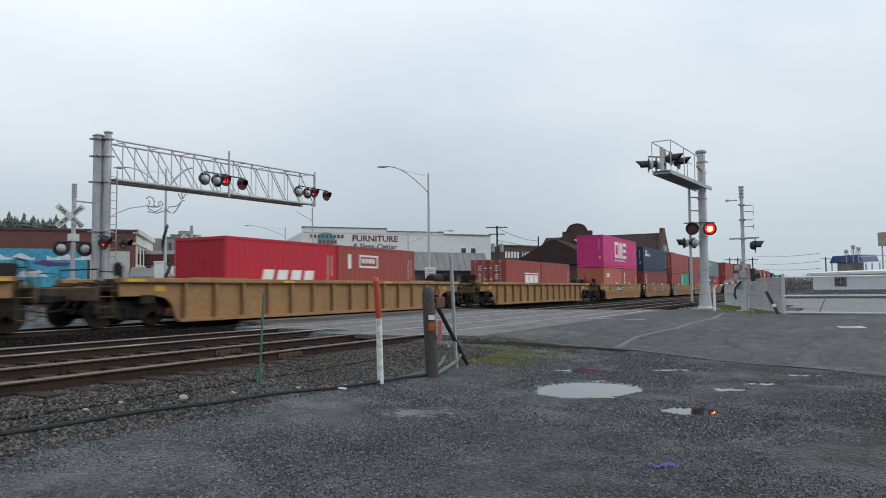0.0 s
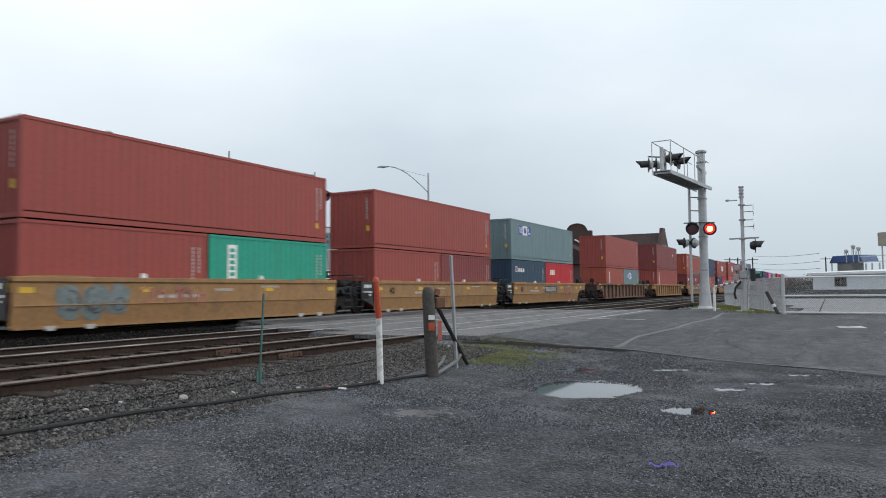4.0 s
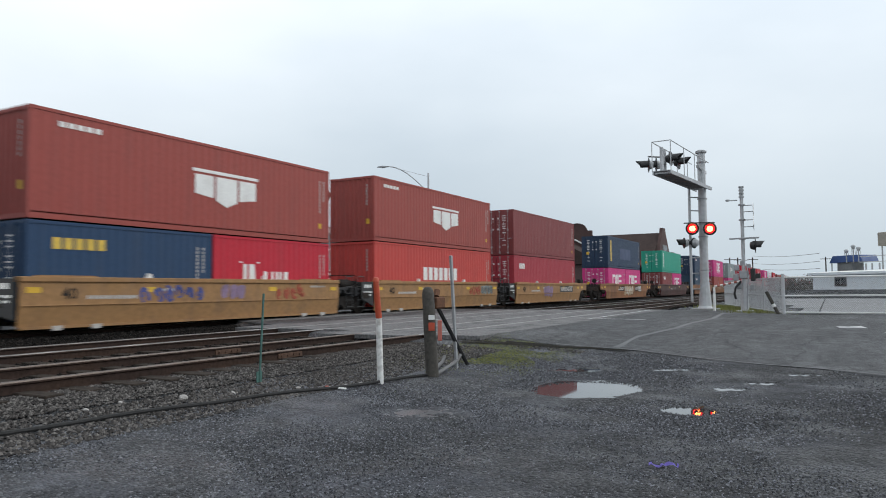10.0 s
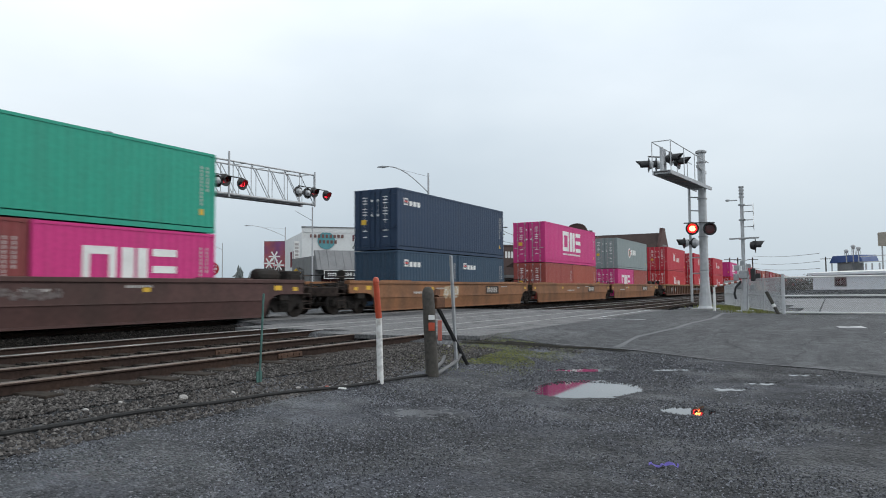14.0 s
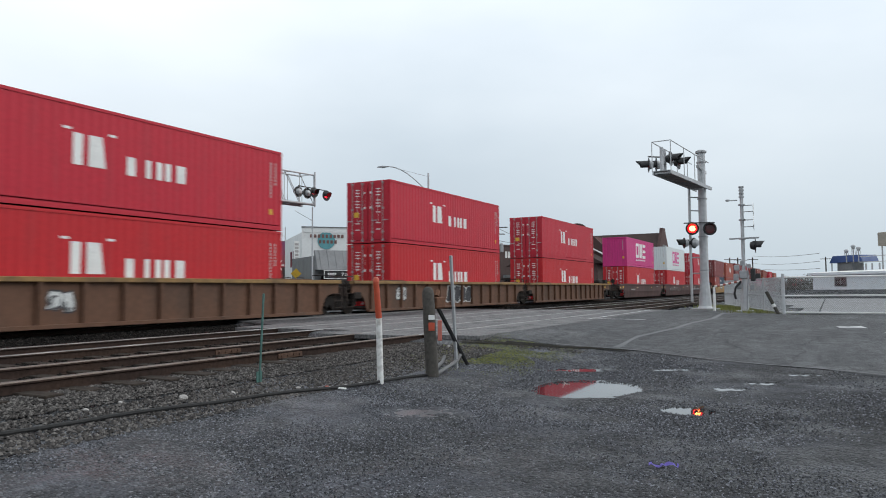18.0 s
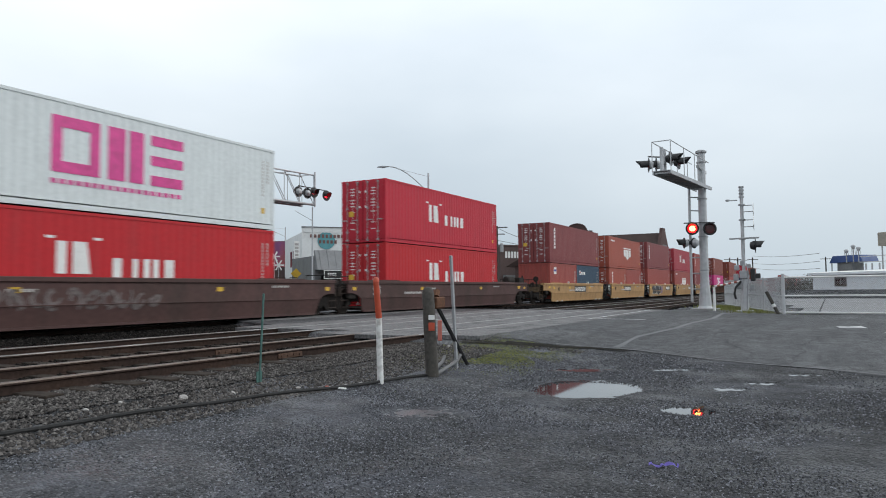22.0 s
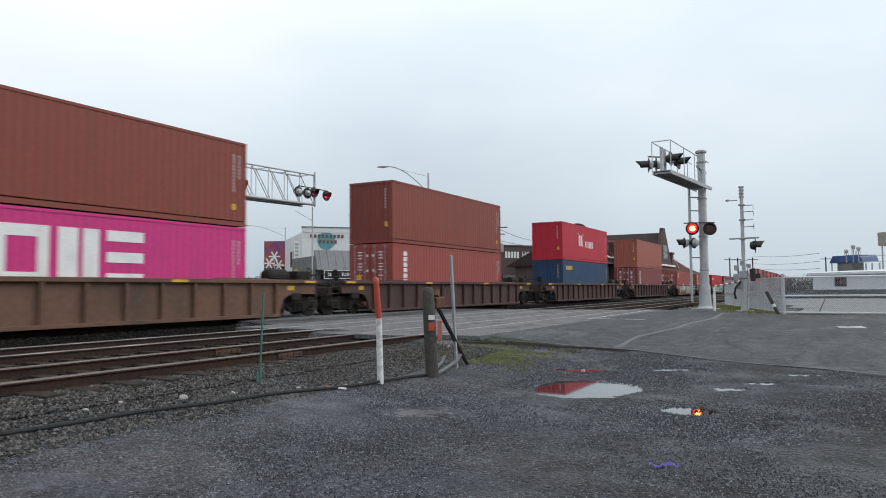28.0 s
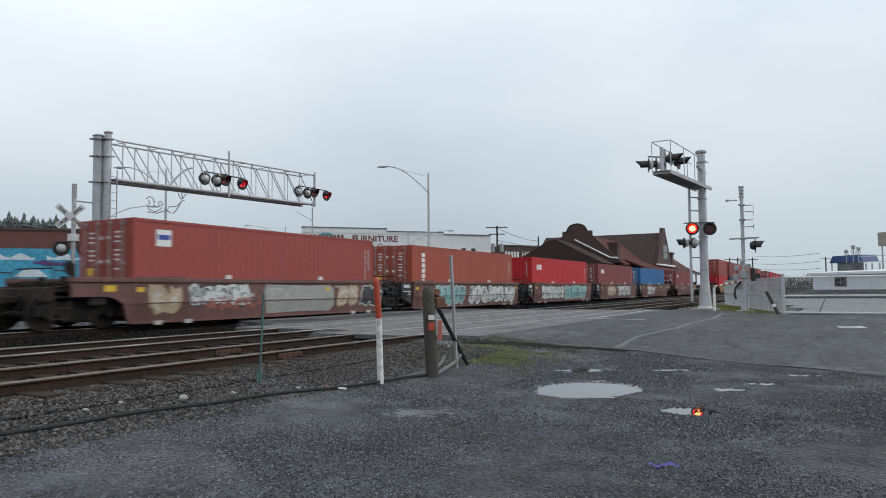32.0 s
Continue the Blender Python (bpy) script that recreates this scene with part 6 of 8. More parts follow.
def build_car(x, y, fx, fy, paint_m, label):
    t = thing("parked_car", face_pose(x, y, 0, fx, fy), label, "car", "parked cars")
    o = [(-2.2, 0.35), (-2.25, 0.75), (-1.5, 0.98), (-0.8, 1.42), (1.1, 1.45), (1.95, 1.0), (2.2, 0.9), (2.25, 0.4)]
    part("body", B(lambda bm: prism(bm, [(p, z) for p, z in o], -0.86, 0.86)), paint_m, t)
    for s in (-1, 1):
        part("side_window", B(lambda bm: prism(bm, [(-1.25, 1.0), (-0.72, 1.36), (1.02, 1.38), (1.55, 1.02)], s * 0.868 - 0.006, s * 0.868 + 0.006)), M_GLASS, t)
        for xx in (-1.4, 1.4):
            w = part("wheel", B(lambda bm: lathe(bm, [(0.2, -0.1), (0.32, -0.1), (0.33, 0.1), (0.2, 0.1)], Matrix.Translation((xx, s * 0.8, 0.33)) @ Matrix.Rotation(radians(90), 4, "X"), 16)), M_TYRE, t)
            part("rim", B(lambda bm: lathe(bm, [(0.2, -0.105), (0.2, 0.105), (0.05, 0.108)], Matrix.Translation((xx, s * 0.8, 0.33)) @ Matrix.Rotation(radians(90), 4, "X"), 12)), M_STEEL, w)
    part("windscreen", B(lambda bm: prism(bm, [(-1.47, 1.0), (-0.84, 1.4), (-0.87, 1.42), (-1.52, 1.02)], -0.75, 0.75)), M_GLASS, t)


M_BRIGHTWALL = mat("fresh_white_wall_paint", (0.74, 0.78, 0.82), 0.6, 0, 0.04, 6, dirt=(0.78, 0.78, 0.78))
M_YARDWALL = mat("damp_dark_concrete", (0.085, 0.087, 0.09), 0.8, 0, 0.15, 4, dirt=(0.05, 0.05, 0.052))
M_YARD = mat("damp_yard_concrete", (0.17, 0.17, 0.172), 0.7, 0, 0.15, 3, 0.002, 60, dirt=(0.12, 0.12, 0.12), dirt_scale=0.25, dirt_amount=1.0)


def build_yard():
    """The white building and yard beyond the fence."""
    t, w = block("white_building", (117.0, 2.2), (100.0, -15.0), 10, 2.65, M_BRIGHTWALL, "low white flat-roofed building with one dark window", "building")
    part("fascia", B(lambda bm: box(bm, -0.4, w, -0.4, 0.2, 2.6, 2.95)), M_BRIGHTWALL, t)
    part("roof", B(lambda bm: prism(bm, [(-0.3, 2.95), (0.0, 3.02), (6.0, 3.3), (10, 3.25), (10, 2.9)], -0.2, w, "yz")), M_WHITE, t)
    window(t, 4.9, 0.95, 2.1, 1.4, 0.0, M_STEEL, 2)
    part("base_band", B(lambda bm: box(bm, -0.1, w, -0.06, 0.0, -0.2, 0.35)), M_GREYWALL, t)
    part("dark_canopy", B(lambda bm: prism(bm, [(-1.9, 4.45), (-1.2, 5.5), (3.6, 5.5), (4.0, 4.6)], 5.0, 8.0)), M_BLUEROOF, t, "blue roof canopy")
    for x in (4.4, 5.4, 6.6, 7.8):
        part("roof_pipe", B(lambda bm: tube(bm, [(x, 5.2, 3.3), (x, 5.2, 4.6 if x > 7 else 4.2)], 0.12, 6)), M_STEEL, t)
    part("roof_rail", B(lambda bm: tube(bm, [(3.6, 5.0, 5.2), (14, 5.0, 5.25)], 0.06, 6)), M_GALV, t)
    part("roof_rail", B(lambda bm: tube(bm, [(3.6, 5.0, 4.4), (14, 5.0, 4.4)], 0.06, 6)), M_GALV, t)
    part("canopy_room", B(lambda bm: box(bm, -0.8, 1.8, 5.4, 7.6, 3.2, 4.5)), M_GREYWALL, t)
    part("canopy_post", B(lambda bm: tube(bm, [(-1.5, 5.1, 3.2), (-1.5, 5.1, 4.5)], 0.09, 6)), M_STEEL, t)
    for x, z in ((1.3, 6.15), (2.5, 6.75), (3.4, 6.4)):
        part("vent_cowl", B(lambda bm: (tube(bm, [(x, 5.0, 4.4), (x, 5.0, z - 0.3)], 0.09, 8), [tube(bm, [(x + dx, 5.0, 5.5), (x + dx * 0.6, 5.0, z)], 0.03, 5) for dx in (-0.4, 0.4)], lathe(bm, [(0.1, -0.35), (0.2, -0.28), (0.26, -0.05), (0.34, 0.02), (0.3, 0.14), (0.12, 0.24), (0.03, 0.26)], Matrix.Translation((x, 5.0, z)), 12))), M_STEEL, t, "galvanised turbine vent")
    part("tank", B(lambda bm: box(bm, 7.0, 9.9, 4.5, 6.5, 6.5, 8.4, 0.1)), M_TAN, t, "tan roof tank")
    for x in (7.3, 8.7):
        part("tank_leg", B(lambda bm: tube(bm, [(x, 5, 3.3), (x, 5, 6.7)], 0.1, 6)), M_STEEL, t)
    # low concrete wall and slab of the yard
    t = thing("yard_wall", pose(0, 0, 0), "low dark concrete kerb wall across the yard", "wall")
    part("wall", B(lambda bm: box(bm, 62, 62.4, -40, 3.4, -0.1, 0.72)), M_YARDWALL, t)
    t = thing("yard_slab", pose(0, 0, 0), "pale concrete yard slab behind the fence", "slab")
    tagged(t, kind="structure")
    part("slab", B(lambda bm: [box(bm, 28.3 + i * 5.5, 33.75 + i * 5.5, -30 + j * 7.6, min(-22.45 + j * 7.6, 1.0 + i * 0.6), -0.05, 0.06) for i in range(6) for j in range(5) if -30 + j * 7.6 < 1]), M_YARD, t)
    # a distant storage container and winter shrubs beyond the yard
    t = thing("stored_container", pose(150, 9.6, 0), "distant reddish storage container beyond the yard", "container")
    part("body", B(lambda bm: box(bm, 0, 12, -1.2, 1.2, 0, 2.6, 0.03)), C_DARK, t)
    rng = np.random.default_rng(31)
    for k in range(7):
        x, y, s = 128 + rng.uniform(-4, 6), 7.4 - k * 1.15, rng.uniform(0.9, 1.5)
        h = thing("shrub", pose(x, y, 0), "bare grey-brown winter shrub by the yard", "shrub", "shrubs beyond the yard")
        part("stem", B(lambda bm: [tube(bm, [(0, 0, 0), (rng.uniform(-0.4, 0.4), rng.uniform(-0.4, 0.4), s * 1.5)], 0.05, 5, 0.02) for _ in range(5)]), M_BARE, h)
        V, F = [], []
        for i in range(520):
            d = rng.normal(0, 1, 3)
            c = d / np.linalg.norm(d) * rng.uniform(0.3, 1.0) ** 0.5 * np.array((s, s, s * 1.0)) * rng.uniform(0.75, 1.1) + (0, 0, s * 1.15)
            c[2] = max(c[2], 0.05)
            V += [tuple(c + rng.normal(0, 0.11, 3)) for _ in range(3)]
            F.append((3 * i, 3 * i + 1, 3 * i + 2))
        me = bpy.data.meshes.new("twigs")
        me.from_pydata(V, [], F)
        me.materials.append(M_BARE)
        tagged(part("twigs", me, M_BARE, h), kind="stuff")


M_SCUFF = mat("scuffed_asphalt", (0.074, 0.076, 0.079), 0.58, 0, 0.4, 30, dirt=(0.06, 0.062, 0.066), dirt_scale=1.6, dirt_amount=1.0)
M_SOILSHADE = mat("wet_soil_and_edge_shade", (0.032, 0.030, 0.026), 1.0, 0, 0.5, 30, 0.02, 40, spec=0.03, rough_var=0.0)
M_ROADTAR = mat("fresh_tar_seam", (0.02, 0.02, 0.022), 0.45, 0, 0.2, 20)


def build_markings():
    """Worn paint on the road, laid just above it."""
    def strip(p, q, wd, name="road_marking", m=None, label="worn white road marking"):
        p, q = Vector(p), Vector(q)
        d = (q - p).normalized()
        s = Vector((-d.y, d.x)) * wd / 2
        n = max(2, int((q - p).length / 0.5))
        bm = bmesh.new()
        prev = None
        for i in range(n + 1):
            c = p + (q - p) * i / n
            a, b = c + s * random.uniform(0.55, 1.25), c - s * random.uniform(0.55, 1.25)
            v = [bm.verts.new((k.x, k.y, ground_z(k.x, k.y) + 0.017)) for k in (a, b)]
            if prev:
                bm.faces.new((prev[0], v[0], v[1], prev[1]))
            prev = v
        tagged(part(name, bm, m or M_MARK), label, "road marking", "road markings", "structure")
    seam = [(14.15, 3.81), (16.16, 3.84), (18.31, 3.4), (23.06, 3.2), (28.0, 3.5)]
    for a, b in zip(seam, seam[1:]):
        strip(a, b, 0.15, m=M_SCUFF, label="pale scuffed seam in the asphalt")
    pts = [(13.9, 5.0), (14.0, 4.1), (13.85, 3.3), (13.1, 2.0), (12.65, 1.0), (12.45, 0.2), (12.05, -0.7), (11.6, -3.0)]
    for a, b in zip(pts, pts[1:]):
        strip((a[0] + 0.12, a[1]), (b[0] + 0.12, b[1]), 0.07, "tar_seam", M_ROADTAR, "dark tar seam along the road edge")
    # dark strip for wet soil, with the shade of the road's drop painted in
    soil = [(13.1, 6.7), (13.45, 5.9), (13.72, 5.0), (13.9, 4.2), (13.85, 3.5)]
    for k, (a, b) in enumerate(zip(soil, soil[1:])):
        strip(a, b, (0.3, 0.34, 0.26, 0.14)[k], "broken_edge", M_SOILSHADE, "dark wet soil and painted shade along the crumbling road edge")
    strip((21.7, 4.9), (22.4, 7.2), 0.12)
    strip((19.4, -0.12), (19.5, -0.68), 0.6)
    strip((18.1, -1.0), (17.0, -4.5), 0.12)
    strip((21.8, 6.7), (31.6, 6.9), 0.1)


def build_hill():
    rng = random.Random(11)

    def crest(a):
        return 27 + 5 * noise.noise((a * 5, 0, 0)) + 3 * noise.noise((a * 14, 3, 0))
    V, F = [], []
    n = 60
    for i in range(n + 1):
        a = radians(8 + 34 * i / n)                # bearing from +y towards +x
        fade = 1 - smooth01((math.degrees(a) - 32.6) / 4)
        for k, (r, h) in enumerate(((250, 0), (300, 0.75), (340, 1.0), (420, 0.9))):
            V.append((r * math.sin(a), r * math.cos(a), crest(a) * h * fade - 1))
    for i in range(n):
        for k in range(3):
            b = i * 4 + k
            F.append((b, b + 4, b + 5, b + 1))
    me = bpy.data.meshes.new("hill")
    me.from_pydata(V, [], F)
    me.materials.append(M_HILL)
    me.shade_smooth()
    tagged(new("hill", me), "dark wooded hillside beyond the town", "hill", kind="structure")
    V, F = [], []

    def conifer(x, y, z, h):
        layers = 12
        r0 = h * rng.uniform(0.34, 0.52)
        for l in range(layers):
            f = l / layers
            zz, r = z + h * (0.05 + 0.9 * f), r0 * (1 - f) ** 0.8 * rng.uniform(0.6, 1.15)
            m = 9
            top = len(V)
            V.append((x, y, zz + h * 0.16))
            for k in range(m):
                a = k * math.tau / m + rng.uniform(-0.3, 0.3)
                rr = r * rng.uniform(0.3, 1.25)
                V.append((x + rr * math.cos(a), y + rr * math.sin(a), zz - h * rng.uniform(0.0, 0.05)))
            for k in range(m):
                F.append((top, top + 1 + k, top + 1 + (k + 1) % m))
    for _ in range(3200):
        a = radians(rng.uniform(8, 38))
        fade = 1 - smooth01((math.degrees(a) - 32.6) / 4)
        r = rng.uniform(290, 380)
        conifer(r * math.sin(a), r * math.cos(a), crest(a) * fade * (0.75 if r < 300 else 0.95) - 2, rng.choice((2.6, 3.2, 3.8, 4.4, 6.5)) * rng.uniform(0.8, 1.25) * (0.35 + 0.65 * fade))
    for bearing, dist, h in ((44.5, 190, 5.5), (45.4, 200, 7.5), (46.4, 210, 6), (43.6, 220, 6), (88.6, 180, 2.6), (89.4, 190, 2.8), (90.2, 190, 2.4)):
        for k in range(4):
            a = radians(bearing + rng.uniform(-0.5, 0.5))
            conifer(dist * math.sin(a), dist * math.cos(a), 0, h * rng.uniform(0.7, 1.1))
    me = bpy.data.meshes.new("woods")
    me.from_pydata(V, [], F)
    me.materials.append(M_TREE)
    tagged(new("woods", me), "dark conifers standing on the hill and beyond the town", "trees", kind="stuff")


build_ground()
build_puddles()
build_road()
build_beds()
build_tracks()
build_far_cantilever()
build_crossing_masts()
build_near_cantilever()
build_gate_mast()
build_fence()
build_near_posts()
build_town()
build_depot()
build_street()
build_car(55.0, 30.0, 0.3, -1, M_CARWHITE, "white parked car beside the low shops")
build_car(44.0, 40.5, -0.7, -0.7, M_CARSILVER, "silver parked car beside the street")
build_markings()
build_hill()
build_gravel()
# ---- the container train ----
SPEED = 20.6                    # m/s towards -x
TRAIN_Y = 18.775                # middle of the train's track
WELL_FLOOR = 0.245
MOVING = []                     # (thing, its x at 0 s, y, z)

C_RED = paint("container_oxide_red", (0.300, 0.068, 0.056))
C_ORANGE = paint("container_orange_red", (0.335, 0.078, 0.051))
C_RUST = paint("container_rust_orange", (0.33, 0.10, 0.066))
C_SALMON = paint("container_salmon", (0.43, 0.13, 0.085))
C_DARK = paint("container_maroon", (0.208, 0.050, 0.050))
C_BRIGHT = paint("container_bright_red", (0.460, 0.022, 0.028))
C_POPPY = paint("container_poppy_red", (0.47, 0.062, 0.052))
C_CRIMSON = paint("container_crimson", (0.460, 0.024, 0.042))
C_BROWN = paint("container_brown", (0.225, 0.058, 0.042))
C_PINK = paint("container_magenta", (0.552, 0.041, 0.198))
C_NAVY = paint("container_navy", (0.026, 0.047, 0.088))
C_BLUE = paint("container_blue", (0.024, 0.054, 0.112))
C_STEELBLUE = paint("container_steel_blue", (0.034, 0.064, 0.102))
C_FADED = paint("container_faded_crimson", (0.34, 0.04, 0.055))
C_AZURE = paint("container_azure", (0.028, 0.13, 0.31))
C_GREY = paint("container_grey", (0.236, 0.277, 0.277))
C_SLATE = paint("container_slate", (0.153, 0.224, 0.236))
C_GREEN = paint("container_green", (0.029, 0.306, 0.212))
C_WHITE = paint("container_white", (0.640, 0.679, 0.679), fade=0.15)
COLOURS = {C_RED: "oxide-red", C_ORANGE: "orange-red", C_DARK: "maroon", C_BRIGHT: "bright red", C_POPPY: "poppy-red", C_CRIMSON: "crimson",
           C_BROWN: "brown", C_RUST: "rust-orange", C_SALMON: "faded salmon-red", C_PINK: "magenta", C_NAVY: "navy", C_BLUE: "blue", C_FADED: "faded crimson", C_AZURE: "bright blue", C_STEELBLUE: "steel-blue", C_GREY: "grey",
           C_SLATE: "slate-grey", C_GREEN: "green", C_WHITE: "white"}
M_PINKLET = mat("magenta_marking", (0.62, 0.05, 0.25), 0.5)
M_BLUELET = mat("blue_marking", (0.03, 0.06, 0.32), 0.5)
M_PATCH = mat("blue_repaint_patch", (0.024, 0.042, 0.11), 0.5, 0, 0.15, 5)
M_GOLD = mat("gold_marking", (0.62, 0.42, 0.06), 0.5)
M_REDLET = mat("red_marking", (0.6, 0.06, 0.05), 0.5)
M_LOCKBAR = mat("worn_lock_bar", (0.40, 0.37, 0.37), 0.5, 0.3, 0.3, 9, dirt=(0.15, 0.12, 0.12), dirt_scale=3.0, dirt_amount=1.0)
CACHE = {}


def cached(key, make, material):
    if (key, material) not in CACHE:
        if key in CACHE:
            me = CACHE[key].copy()
            me.materials.clear()
            me.materials.append(material)
        else:
            me = CACHE[key] = mesh_of(B(make), material, str(key[0]))
        CACHE[(key, material)] = me
    return CACHE[(key, material)]


def wave_outline(length, deep, pitch=0.276):
    """The folds of a container wall along its length: (along, depth)."""
    n = max(1, round(length / pitch))
    p = length / n
    out = []
    for i in range(n):
        a = i * p
        out += [(a, 0), (a + p * 0.26, 0), (a + p * 0.5, deep), (a + p * 0.76, deep)]
    return out + [(length, 0)]


def side_wall(bm, L, H):
    o = wave_outline(L - 0.2, 0.014)
    lo = [bm.verts.new((-L / 2 + 0.1 + x, d - 1.207, 0.195)) for x, d in o]
    hi = [bm.verts.new((-L / 2 + 0.1 + x, d - 1.207, H - 0.07)) for x, d in o]
    for i in range(len(o) - 1):
        bm.faces.new((lo[i], lo[i + 1], hi[i + 1], hi[i]))


def end_wall(bm, H):
    e = wave_outline(2.238, 0.045, 0.25)
    lo = [bm.verts.new((0.02 + d, y - 1.119, 0.13)) for y, d in e]
    hi = [bm.verts.new((0.02 + d, y - 1.119, H - 0.09)) for y, d in e]
    for i in range(len(e) - 1):
        bm.faces.new((lo[i], lo[i + 1], hi[i + 1], hi[i]))


def corner_post(bm, H):
    box(bm, -0.055, 0.055, -0.055, 0.055, 0.1, H - 0.1, 0.012)


def casting(bm):
    box(bm, -0.09, 0.09, -0.081, 0.081, 0, 0.118, 0.012)
    for y in (-0.083, 0.083):
        box(bm, -0.04, 0.04, y - 0.004, y + 0.004, 0.035, 0.085)


def door_leaf(bm, H):
    box(bm, -0.03, 0.0, 0.02, 1.13, 0.15, H - 0.11)
    for z in (0.24, 0.26 + (H - 0.5) * 0.25, 0.26 + (H - 0.5) * 0.5, 0.26 + (H - 0.5) * 0.75):
        box(bm, -0.042, -0.028, 0.07, 1.07, z, z + (H - 0.5) * 0.22, 0.006)
    for i in range(4):
        z = 0.3 + i * (H - 0.6) / 3
        box(bm, -0.055, 0.0, 1.08, 1.15, z, z + 0.09)


def lock_bar(bm, H):
    tube(bm, [(-0.075, 0, 0.08), (-0.075, 0, H - 0.06)], 0.019, 6)
    for z in (0.12, 0.5, H * 0.55, H - 0.12):
        box(bm, -0.1, -0.03, -0.045, 0.045, z - 0.05, z + 0.04)
    box(bm, -0.11, -0.08, -0.03, 0.28, 1.02, 1.06)


def logo_shapes(kind, L, H):
    """Plain shapes of a marking: (material, outlines), from the left end and the floor of the container."""
    W = M_LETTER
    f = L / 12.192
    if kind in ("frame_word", "frame_word_pink"):
        m = W if kind == "frame_word" else M_PINKLET
        x0, h, k = (3.8, 1.5, 1.12) if f > 0.9 else (1.4, 1.22, 0.82)
        z = H * (0.59 if f > 0.9 else 0.54) - h / 2
        w = 1.25 * k
        out = hollow(x0, x0 + w, z, z + h, 0.27 * k)
        x1 = x0 + w + 0.22 * k
        out += [rect(x1, x1 + w * 0.4, z, z + h), rect(x1 + w * 0.5, x1 + w * 0.84, z, z + h)]
        x2 = x1 + w * 0.84 + 0.22 * k
        out += [rect(x2, x2 + w * 0.85, z, z + 0.27 * k), rect(x2, x2 + w * 0.85, z + h / 2 - 0.13 * k, z + h / 2 + 0.13 * k),
                rect(x2, x2 + w * 0.85, z + h - 0.27 * k, z + h)]
        if f > 0.9:
            out += strokes(x0, x2 + w * 0.85, z - 0.3, z - 0.17, 18, 0.66)
        return [(m, out)]
    if kind == "tall_word":
        s = 1.0 if f > 0.9 else 0.6
        x0, z = (4.0, H * 0.57 - 0.42) if f > 0.9 else (1.35, H * 0.56 - 0.3)
        out = [rect(x0, x0 + 0.28 * s, z, z + 0.86 * s), [(x0 + 0.46 * s, z), (x0 + 0.98 * s, z), (x0 + 0.86 * s, z + 0.86 * s), (x0 + 0.46 * s, z + 0.86 * s)],
               rect(x0 - 0.3 * s, x0 - 0.06 * s, z + 0.92 * s, z + 0.99 * s), rect(x0 + 1.06 * s, x0 + 1.3 * s, z + 0.92 * s, z + 0.99 * s)]
        for x, w in ((1.66, 0.28), (2.3, 0.18), (2.68, 0.20), (3.0, 0.20), (3.42, 0.34)):
            out.append(rect(x0 + x * s, x0 + (x + w) * s, z - 0.08 * s, z + 0.46 * s))
        return [(W, out)]
    if kind == "shield":
        s = 1.0 if f > 0.9 else 0.85
        x0, z = (5.25 if f > 0.9 else 3.0), H * 0.5
        out = [rect(x0, x0 + 2.9 * s, z + 0.5 * s, z + 0.6 * s)]
        for u0, u1, d0, d1 in ((0.1, 0.88, 0.2, 0.3), (0.98, 1.92, 0.36, 0.36), (2.02, 2.8, 0.3, 0.2)):
            mid = [(x0 + (u0 + u1) / 2 * s, z - 0.56 * s)] if u0 == 0.98 else []
            out.append([(x0 + u0 * s, z - d0 * s)] + mid + [(x0 + u1 * s, z - d1 * s), (x0 + u1 * s, z + 0.42 * s), (x0 + u0 * s, z + 0.42 * s)])
        if f > 0.9:
            out += strokes(0.8, 2.1, H * 0.85, H * 0.9, 5)
        return [(W, out)]
    if kind == "column":
        z1 = H - 0.35
        return [(W, [rect(0.95, 1.25, z1 - (i + 1) * 0.26 + 0.06, z1 - i * 0.26) for i in range(6 if H > 2.7 else 5)])]
    if kind == "flag_word":
        return [(W, hollow(0.62, 0.98, H - 0.75, H - 0.42, 0.06) + strokes(1.1, 2.2, H - 0.76, H - 0.52, 3)), (M_REDLET, [rect(0.68, 0.95, H - 0.62, H - 0.54)])]
    if kind == "square_word":
        return [(M_BLUELET, [rect(1.3, 1.95, H - 0.95, H - 0.35), rect(2.75, 3.35, H - 0.95, H - 0.35)]),
                (W, [rect(1.95, 2.75, H - 0.95, H - 0.35), rect(1.45, 1.55, H - 0.85, H - 0.45), rect(1.72, 1.82, H - 0.85, H - 0.45), rect(2.92, 3.02, H - 0.85, H - 0.45), rect(3.02, 3.2, H - 0.85, H - 0.75)]),
                (M_BLUELET, [disc(2.35, H - 0.65, 0.2)])]
    if kind == "round_word":
        return [(W, [disc(4.6, H * 0.56, 0.5)] + strokes(5.3, 7.3, H * 0.5, H * 0.68, 3)), (M_REDLET, [disc(4.62, H * 0.56, 0.36)]), (C_GREEN, [rect(4.5, 4.7, H * 0.46, H * 0.66)])]
    if kind == "crown_word":
        return [(W, strokes(0.9, 3.4, H - 1.0, H - 0.68, 6) + [rect(1.1, 1.75, H - 0.58, H - 0.4), disc(1.42, H - 0.36, 0.12, 10)])]
    if kind == "gold_word":
        return [(M_GOLD, strokes(0.7, 2.3, H - 0.72, H - 0.42, 5))]
    if kind == "small_word":
        return [(W, strokes(0.9, 1.9, H - 0.85, H - 0.5, 3))]
    if kind == "long_word":
        return [(W, strokes(4.3, 8.0, H * 0.42, H * 0.64, 7))]
    if kind == "low_word":
        return [(W, [[(x, H * 0.38), (x + 0.55, H * 0.38), (x + 0.68, H * 0.58), (x + 0.13, H * 0.58)] for x in (1.7, 2.45, 3.2, 3.95)])]
